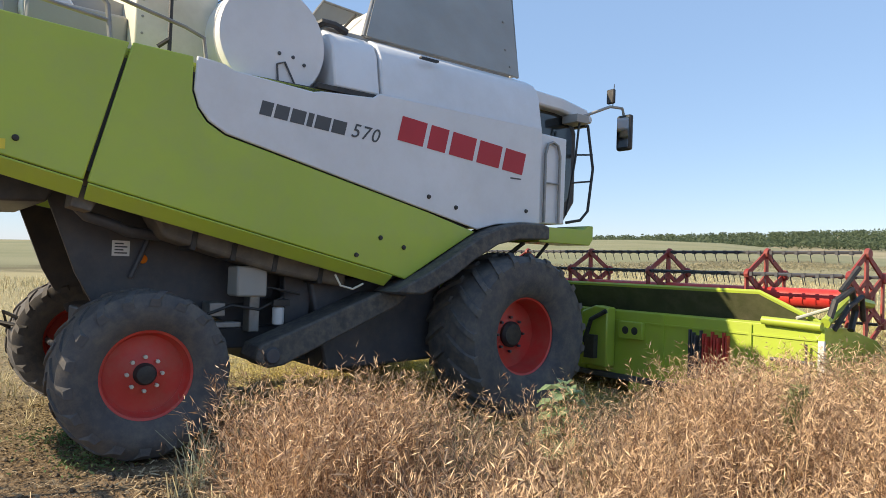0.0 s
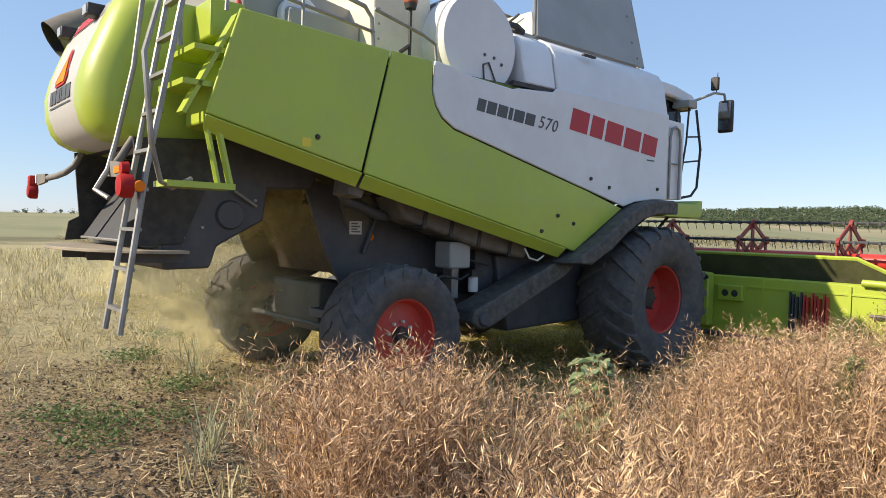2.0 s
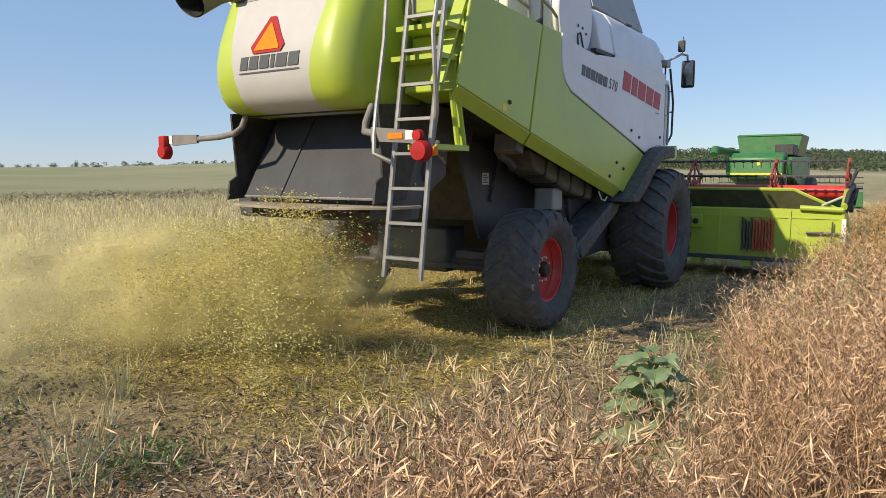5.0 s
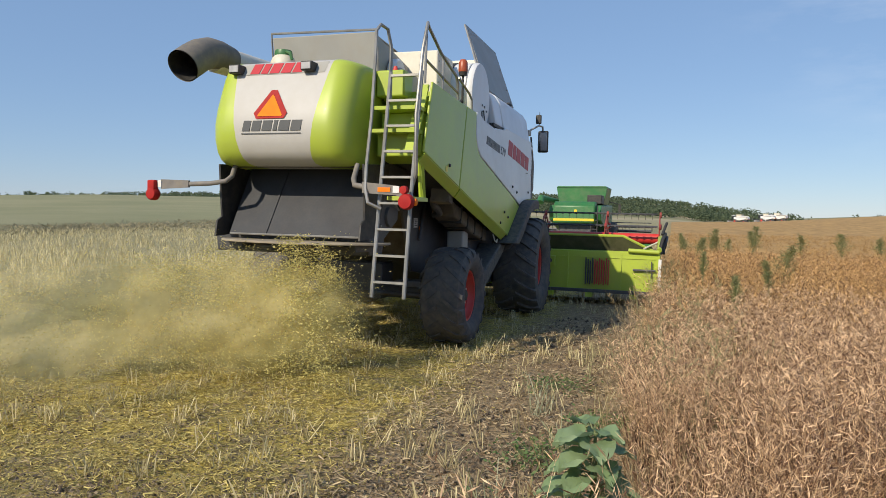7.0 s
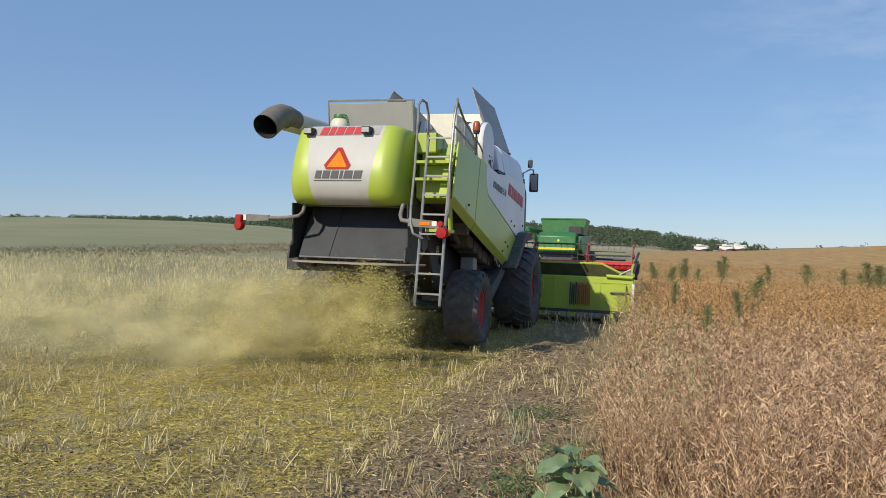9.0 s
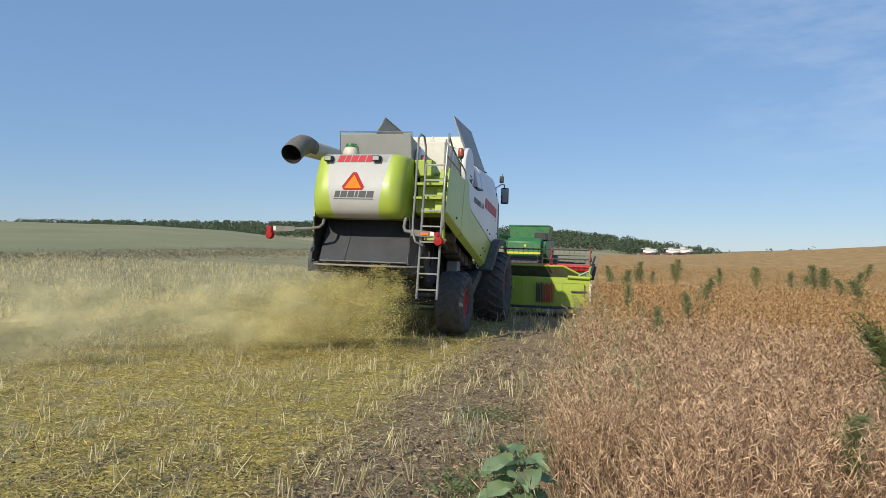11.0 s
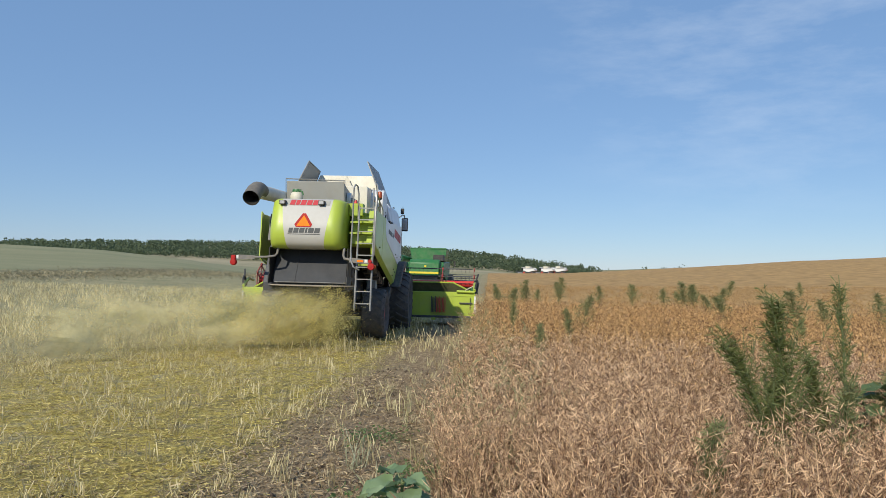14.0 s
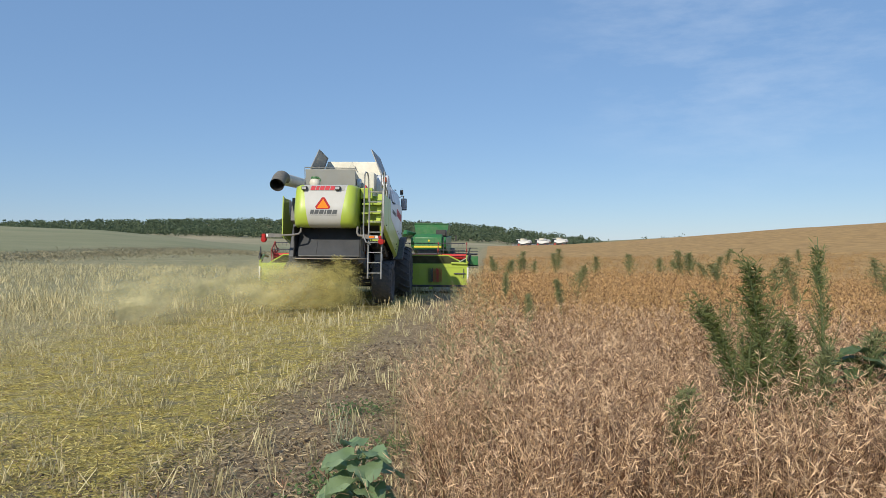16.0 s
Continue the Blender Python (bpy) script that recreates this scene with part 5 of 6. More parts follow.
def straw_outlet():
    chop = part("chopper_housing", Geo().prism([(0.98, 2.4), (1.9, 2.3), (1.75, 2.0), (1.34, 1.98), (1.30, 1.70), (0.9, 1.48), (0.84, 1.30), (0.47, 1.29), (0.44, 1.5)], "x", -0.92, 1.08), DARK, harvester, "dark straw chopper housing", 0.02)
    part("curtain_plate", Geo().slab((-0.62, 0.30, 1.50), (1.06, 0.30, 1.50), (1.0, 0.92, 2.45), (-0.68, 0.92, 2.45), 0.02), CURTAIN, harvester, "dull grey-blue deflector plate", 0.004)
    part("lower_trim", Geo().tube([(-0.6, 0.27, 1.505), (1.05, 0.27, 1.505)], 0.012, 6), STEEL, harvester)
    for x, s in ((-0.72, 1), (1.10, -1)):
        part("side_plate", Geo().prism([(0.22, 2.3), (0.95, 2.35), (0.6, 1.5), (0.15, 1.47), (0.18, 1.65), (0.27, 1.7)], "x", x - 0.012, x + 0.012), BLACK, harvester, "", 0.003)
    part("seam_rib", Geo().slab((-0.15, 0.285, 1.5), (-0.125, 0.285, 1.5), (-0.125, 0.905, 2.45), (-0.15, 0.905, 2.45), 0.02), CURTAIN, harvester)
    rim = [(-0.75, 0.55)] + [(0.26 + 1.04 * math.cos(a), 0.50 + 0.68 * math.sin(a)) for a in np.linspace(math.pi, 2 * math.pi, 19)] + [(1.28, 0.6)]
    sp = part("spreader_plate", Geo().prism(rim, "z", 1.425, 1.45), PLATE, harvester, "dusty tan spreader plate", 0.004)
    for x in (-0.35, 0.15, 0.65, 1.05):
        part("vane", Geo().prism([(x, -0.1 + abs(x - 0.3) * 0.35), (x + 0.015, -0.1 + abs(x - 0.3) * 0.35), (x + 0.12, 0.6), (x + 0.10, 0.6)], "z", 1.35, 1.425), DARK, sp)
    pan = [(1.14, 0.82), (1.14, 0.45)] + [(0.18 + 0.96 * math.cos(t), 0.45 + 0.42 * math.sin(t)) for t in np.linspace(0, -math.pi, 15)][1:] + [(-0.78, 0.82)]
    part("spreader_pan", Geo().prism([(0.18 + (x - 0.18) * 0.7, y + 0.08) for x, y in pan], "z", 1.34, 1.42), DARK, harvester, "dark rounded spreader pan", 0.03)
    part("belt_guard", Geo().lathe([(0.0, 0.03), (0.11, 0.03), (0.125, 0.0), (0.125, -0.05)], (1.08, 1.0, 1.74), "x", 20), DARK, chop)
    part("gas_strut", Geo().tube([(1.12, 1.02, 1.94), (1.12, 1.22, 1.82)], 0.012, 6), STEEL, chop)
    for k in range(5):
        part("bolt", Geo().lathe([(0.0, 0.015), (0.014, 0.012), (0.016, 0)], (1.08, 0.62 + 0.15 * k, 1.55 + 0.08 * k), "x", 8), STEEL, chop)


straw_outlet()


GRIME = surface("brown_grime", (0.13, 0.10, 0.07), (0.07, 0.058, 0.045), 0.85, scale=3, fine=40, bump=0.2, dirt=DUST, dirt_amount=0.3)


DUCT = surface("grimy_duct", (0.17, 0.15, 0.125), (0.10, 0.09, 0.078), 0.8, scale=3, fine=50, bump=0.15, dirt=DUST, dirt_amount=0.4)


def chassis():
    part("rear_bulkhead", Geo().slab((-0.86, 2.42, 1.2), (0.86, 2.42, 1.2), (0.86, 2.02, 2.5), (-0.86, 2.02, 2.5), 0.03), GRIME, harvester, "brown dust-caked rear bulkhead")
    part("frame_plate", Geo().prism([(1.75, 2.12), (3.9, 1.72), (3.7, 1.25), (3.1, 1.15), (2.62, 0.95), (2.25, 1.0), (2.0, 1.45)], "x", 0.88, 0.92), DARK, harvester, "dark chassis side plate", 0.006)
    st = part("sticker", Geo().box(0.921, 0.925, 2.27, 2.41, 1.60, 1.73), LABEL, harvester, "small white technical sticker")
    for k in range(4):
        part("print_bar", Geo().box(0.925, 0.928, 2.29, 2.36 if k % 2 else 2.39, 1.62 + k * 0.026, 1.632 + k * 0.026), LETTER, st)
    part("reflector", Geo().lathe([(0.0, 0.014), (0.035, 0.012), (0.04, 0.0)], (0.92, 2.52, 1.58), "x", 16), ORANGE, harvester, "round orange reflector")
    part("frame_plate", Geo().prism([(1.75, 2.12), (3.9, 1.72), (3.7, 1.25), (3.1, 1.15), (2.62, 0.95), (2.25, 1.0), (2.0, 1.45)], "x", -0.92, -0.88), DARK, harvester, "dark chassis side plate", 0.006)
    part("sieve_box", Geo().prism([(2.1, 2.2), (5.3, 1.6), (5.2, 0.9), (4.4, 0.62), (3.6, 0.62), (3.3, 1.0), (2.5, 1.45)], "x", -0.86, 0.86), DARK, harvester, "dark cleaning-shoe housing", 0.02)
    part("belly_tank", Geo().prism([(3.95, 1.44), (4.6, 1.48), (5.5, 1.66), (5.6, 0.62), (4.15, 0.56)], "x", -1.2, 1.24), DARK, harvester, "dark belly tank", 0.03)
    part("frame_beam", Geo().box(0.75, 0.95, 3.0, 6.3, 0.78, 0.98), DARK, harvester, "", 0.02)
    part("frame_beam", Geo().box(-0.95, -0.75, 3.0, 6.3, 0.78, 0.98), DARK, harvester, "", 0.02)
    part("bent_pipe", Geo().tube([(1.3, 1.92, 1.98), (1.3, 2.0, 1.9), (1.3, 2.15, 1.86), (1.28, 2.3, 1.8), (1.1, 2.6, 1.78)], 0.045, 10), DARK, harvester)
    duct_poly = [(2.42, 1.98), (4.25, 1.57), (4.22, 1.38), (3.5, 1.50), (2.55, 1.76)]
    trunk = part("air_duct", Geo().prism(duct_poly, "x", 1.08, 1.44), DUCT, harvester, "grimy tan-grey air duct below the side panel", 0.035)
    for y in (2.78, 3.12, 3.5, 3.95):
        z = 1.98 - 0.224 * (y - 2.42)
        part("duct_seam", Geo().prism([(y, z + 0.004), (y + 0.045, z - 0.006), (y + 0.015, z - 0.235), (y - 0.03, z - 0.225)], "x", 1.1, 1.452), BLACK, trunk, "", 0.006)
    part("panel_bracket", Geo().prism([(1.86, 2.12), (2.06, 2.09), (1.98, 1.92), (1.84, 1.95)], "x", 1.3, 1.56), DUCT, harvester, "", 0.01)
    part("brace_rib", Geo().tube([(0.95, 2.62, 1.92), (0.95, 2.42, 1.42)], 0.022, 8), DARK, harvester)
    part("side_shield", Geo().prism([(3.72, 1.52), (4.02, 1.46), (3.98, 0.95), (3.74, 1.02)], "x", 1.05, 1.16), DARK, harvester, "", 0.012)
    part("grey_box", Geo().box(1.1, 1.35, 3.20, 3.48, 1.28, 1.55), TANK_GREY, harvester, "grey metal box below the panels", 0.02)
    fl = part("filter", Geo().lathe([(0.0, 0.0), (0.05, 0.0), (0.055, 0.02), (0.055, 0.15), (0.04, 0.165), (0.0, 0.165)], (1.2, 3.66, 1.02), "z", 16), LABEL, harvester, "white filter cartridge")
    part("filter_head", Geo().box(1.13, 1.27, 3.58, 3.74, 1.19, 1.25), BLACK, fl)
    part("valve_block", Geo().box(1.0, 1.2, 3.02, 3.16, 1.1, 1.22).box(1.05, 1.22, 2.92, 3.3, 1.0, 1.05).box(1.0, 1.15, 3.4, 3.5, 0.95, 1.3), STEEL, harvester, "", 0.008)
    part("hose_loop", Geo().tube([(1.2, 3.0, 1.12), (1.24, 3.2, 1.2), (1.24, 3.45, 1.16), (1.2, 3.7, 1.27)], 0.014, 6).tube([(1.22, 3.3, 1.32), (1.26, 3.55, 1.36), (1.24, 3.85, 1.3)], 0.012, 6), BLACK, harvester)
    part("handle_loop", Geo().tube([(1.6, 4.02, 1.50), (1.62, 4.07, 1.40), (1.62, 4.2, 1.37), (1.6, 4.32, 1.42)], 0.01, 6), CREAM, harvester)
    for sx in (1, -1):
        a, b = sorted((sx * 1.45, sx * 1.86))
        arch = [(4.5, 1.35), (4.75, 1.47), (5.0, 1.60), (5.3, 1.78), (5.55, 1.93), (5.8, 2.04), (6.1, 2.11), (6.45, 2.12), (6.55, 2.09), (6.55, 1.95), (6.1, 1.93), (5.8, 1.86), (5.5, 1.70), (5.2, 1.50), (4.85, 1.33)]
        part("fender", Geo().prism(arch, "x", a, b), FENDER, harvester, "worn black wheel fender", 0.02)
        c, d = sorted((sx * 1.25, sx * 1.62))
        beam = part("slanted_beam", Geo().prism([(4.5, 1.34), (4.83, 1.31), (4.7, 1.20), (3.55, 0.70), (3.40, 0.68), (3.28, 0.76), (3.32, 0.88)], "x", c, d), FENDER, harvester, "dusty black slanted beam", 0.02)
        part("pivot", Geo().lathe([(0.0, 0.05), (0.06, 0.05), (0.075, 0.03), (0.075, 0.0)], (sx * 1.60, 3.43, 0.79), "x", 16), DARK, beam)
    part("rear_axle", Geo().tube([(-1.25, 2.4, 0.72), (1.25, 2.4, 0.72)], 0.11, 12).box(-0.5, 0.5, 2.2, 2.6, 0.6, 1.1), DARK, harvester, "dark steering axle", 0.02)
    part("tie_rod", Geo().tube([(-1.15, 2.1, 0.7), (1.15, 2.1, 0.7)], 0.03, 8), DARK, harvester)
    part("front_axle", Geo().tube([(-1.5, 6.14, 0.9), (1.5, 6.14, 0.9)], 0.16, 14), DARK, harvester)
    part("axle_bracket", Geo().box(0.8, 1.25, 1.92, 2.25, 0.82, 0.90), DARK, harvester, "", 0.01)
    part("hub_hose", Geo().tube([(-0.9, 1.9, 0.9), (-1.0, 1.7, 1.0), (-1.15, 1.75, 0.85), (-1.1, 2.0, 0.7)], 0.018, 6).tube([(-0.85, 1.9, 0.85), (-1.05, 1.65, 0.9), (-1.15, 1.9, 0.75)], 0.018, 6), BLACK, harvester)


chassis()


def tread_lug(radius, half, lug_h, s):
    """One slanted lug of a tread, on the side s of its middle."""
    verts = []
    for j in range(6):
        u = j / 5
        h, a = s * (0.03 + (half * 0.99 - 0.03) * u), 0.30 * u * (0.9 if radius > 0.8 else 1.1)
        r = radius - 0.045 * max(0, u - 0.55) ** 1.3 * 4
        w = 0.026 / r * 1.2
        verts += [(h, (r + q) * math.cos(a + e), (r + q) * math.sin(a + e)) for e, q in ((-w * 1.5, -0.05), (-w * 0.9, lug_h * 0.2), (w * 0.9, lug_h * 0.2), (w * 1.5, -0.05))]
    return Geo().add(verts, [(4 * i + m, 4 * i + m + 1, 4 * i + m + 5, 4 * i + m + 4) for i in range(5) for m in range(3)] + [(0, 1, 2, 3), (23, 22, 21, 20)])


def tyre_and_rim(radius, half, rim_r, dish, worn, face_sx):
    """Tyre carcass, dished rim and hub, lying about the origin with the axle along x."""
    wide = 0.92 * half
    q = 0.008 if worn else 0.03
    prof = [(rim_r, -half * 0.72), (rim_r + 0.05, -half * 0.86), (rim_r + (radius - rim_r) * 0.45, -half), (radius - 0.09, -half * 0.96), (radius - 0.012 - q, -wide * 0.86),
            (radius - q, -wide * 0.4), (radius - q, 0), (radius - q, wide * 0.4), (radius - 0.012 - q, wide * 0.86), (radius - 0.09, half * 0.96),
            (rim_r + (radius - rim_r) * 0.45, half), (rim_r + 0.05, half * 0.86), (rim_r, half * 0.72)]
    tyre = Geo().lathe(prof, (0, 0, 0), "x", 56, closed=True)
    f = face_sx
    rim = Geo().lathe([(rim_r + 0.012, f * half * 0.74), (rim_r + 0.015, f * half * 0.70), (rim_r - 0.02, f * half * 0.66), (rim_r - 0.03, f * half * 0.45), (rim_r - 0.05, f * dish * 0.8 + f * 0.03),
                       (rim_r * 0.86, f * dish), (rim_r * 0.5, f * dish * 0.9), (rim_r * 0.3, f * (dish + 0.02)), (0.0, f * (dish + 0.02))], (0, 0, 0), "x", 48)
    back = Geo().lathe([(rim_r + 0.005, -f * half * 0.74), (rim_r - 0.03, -f * half * 0.6), (rim_r - 0.05, f * dish * 0.5)], (0, 0, 0), "x", 40)
    rim.add(back.v, back.f)
    return tyre, rim


def wheel(x, y, z, radius, half, rim_r, dish, lugs, sx, hub_r, label):
    tyre, rim = tyre_and_rim(radius, half, rim_r, dish, radius < 0.8, sx)
    w = part("wheel", rim, RED, harvester, "red dished wheel rim")
    part("tyre", tyre, RUBBER, w, label)
    for s in (-1, 1):
        first = part("tread_lug", tread_lug(radius, half, 0.03, s), RUBBER, w)
        first.matrix_basis = pose(0, 0, 0, 180 / lugs if s > 0 else 0)
        for k in range(1, lugs):
            lug = new("tread_lug", first.data)
            lug.parent = w
            lug.matrix_basis = pose(0, 0, 0, 360 * (k + (0.5 if s > 0 else 0)) / lugs)
    hub = part("hub", Geo().lathe([(hub_r, sx * (dish + 0.0)), (hub_r, sx * (dish + 0.05)), (hub_r * 0.8, sx * (dish + 0.08)), (hub_r * 0.5, sx * (dish + 0.085)), (0.0, sx * (dish + 0.085))], (0, 0, 0), "x", 24), BLACK, w, "dark wheel hub")
    for k in range(8):
        a = 2 * math.pi * k / 8
        part("wheel_nut", Geo().lathe([(0.016, 0), (0.016, sx * 0.035), (0.0, sx * 0.038)], (sx * (dish + 0.01), math.cos(a) * (hub_r + 0.045), math.sin(a) * (hub_r + 0.045)), "x", 6), CREAM if radius < 0.8 else DARK, w)
    w.matrix_basis = pose(x, y, z)
    return w, radius


WHEELS = [(*wheel(1.48, 2.40, 0.70, 0.645, 0.30, 0.345, 0.10, 18, 1, 0.085, "dusty rear tyre with worn lugs"), 1.48, 2.40, 0.70),
          (*wheel(-1.15, 2.40, 0.70, 0.645, 0.30, 0.345, 0.10, 18, -1, 0.085, "dusty rear tyre with worn lugs"), -1.15, 2.40, 0.70),
          (*wheel(1.66, 6.14, 0.90, 0.885, 0.40, 0.415, 0.02, 21, 1, 0.14, "large dark front tyre with slanted lugs"), 1.66, 6.14, 0.90),
          (*wheel(-1.66, 6.14, 0.90, 0.885, 0.40, 0.415, 0.02, 21, -1, 0.14, "large dark front tyre with slanted lugs"), -1.66, 6.14, 0.90)]


def cab():
    c = part("cab_frame", Geo().prism([(6.62, 2.2), (7.5, 2.2), (7.72, 2.5), (7.72, 3.4), (7.6, 3.62), (6.62, 3.62)], "x", -1.05, 1.16), BLACK, harvester, "dark cab shell", 0.03)
    part("side_window", Geo().prism([(6.72, 2.45), (7.45, 2.40), (7.62, 2.6), (7.62, 3.35), (7.52, 3.56), (6.72, 3.56)], "x", 1.163, 1.172), GLASS, c, "dark tinted side window")
    part("windscreen", Geo().slab((-0.95, 7.73, 2.4), (1.06, 7.73, 2.4), (1.06, 7.70, 3.5), (-0.95, 7.70, 3.5), 0.012), GLASS, c, "dark tinted windscreen")
    part("cab_roof", Geo().prism([(6.45, 3.62), (7.3, 3.60), (7.85, 3.52), (7.88, 3.60), (7.75, 3.70), (7.3, 3.77), (6.45, 3.80)], "x", -1.25, 1.3), WHITE, harvester, "white curved cab roof", 0.03)
    part("roof_lamp", Geo().box(0.9, 1.2, 7.82, 7.9, 3.5, 3.6), BLACK, harvester, "", 0.015)
    pan = part("cab_side_panel", Geo().prism([(6.60, 2.14), (7.05, 2.16), (7.06, 3.18), (6.60, 3.19)], "x", 1.52, 1.60), WHITE, harvester, "pale grey cab side door panel", 0.015)
    part("grab_loop", Geo().tube([(1.63, 6.68, 2.16), (1.63, 6.68, 2.95), (1.63, 6.72, 3.07), (1.63, 6.80, 3.10), (1.63, 6.88, 3.07), (1.63, 6.92, 2.95), (1.63, 6.92, 2.16)], 0.018, 8).tube([(1.63, 6.68, 2.62), (1.63, 6.92, 2.62)], 0.012, 6), STEEL, pan)
    plat = part("platform", Geo().prism([(6.62, 1.93), (7.5, 1.93), (7.56, 2.0), (7.56, 2.17), (7.48, 2.17), (7.40, 2.12), (6.62, 2.11)], "x", 1.1, 1.62), GREEN, harvester, "lime green cab platform", 0.01)
    part("rail", Geo().tube([(1.45, 7.25, 2.2), (1.50, 7.45, 2.24), (1.52, 7.56, 2.36), (1.50, 7.66, 2.9), (1.45, 7.60, 3.45)], 0.018, 8).tube([(1.4, 7.30, 2.3), (1.42, 7.42, 3.0), (1.4, 7.5, 3.5)], 0.014, 8)
         .tube([(1.41, 7.36, 2.7), (1.5, 7.62, 2.74)], 0.012, 6).tube([(1.41, 7.44, 3.06), (1.49, 7.66, 3.08)], 0.012, 6), BLACK, plat, "black bent access rail")
    part("support", Geo().tube([(1.3, 6.7, 1.93), (1.2, 6.5, 1.75)], 0.025, 6).tube([(1.5, 6.9, 1.93), (1.3, 6.75, 1.6)], 0.02, 6), BLACK, plat)
    arm = part("mirror_arm", Geo().tube([(1.1, 7.42, 3.50), (1.4, 7.55, 3.56), (1.55, 7.9, 3.72), (1.60, 8.08, 3.72), (1.60, 8.12, 3.62)], 0.02, 8).box(1.2, 1.45, 7.4, 7.62, 3.47, 3.57), TANK_GREY, harvester, "grey mirror arm", 0.005)
    housing = part("mirror_housing", Geo().box(1.50, 1.72, 8.09, 8.17, 3.18, 3.64), BLACK, arm, "tall black mirror housing", 0.03)
    part("mirror_face", Geo().box(1.52, 1.70, 8.082, 8.092, 3.22, 3.60), MIRROR, housing)
    part("small_mirror", Geo().box(1.48, 1.60, 7.90, 7.95, 3.76, 3.95), BLACK, arm, "small black wide-angle mirror", 0.02)
    part("antenna", Geo().tube([(1.55, 7.95, 3.72), (1.55, 7.97, 4.02)], 0.006, 5), BLACK, arm)


cab()


# reel red with dust, base colour also darkened to stand for shade
SPIDER_RED = surface("dusty_shaded_red", (0.36, 0.035, 0.03), (0.27, 0.03, 0.027), 0.55, scale=3, fine=70, bump=0.05, dirt=DUST, dirt_amount=0.4)
# trough wall and ledge: shade painted in as a darker header green
TROUGH_SHADED = surface("shaded_trough_green", (0.075, 0.085, 0.03), (0.055, 0.06, 0.025), 0.6, scale=2, dirt=DUST, dirt_amount=0.2)


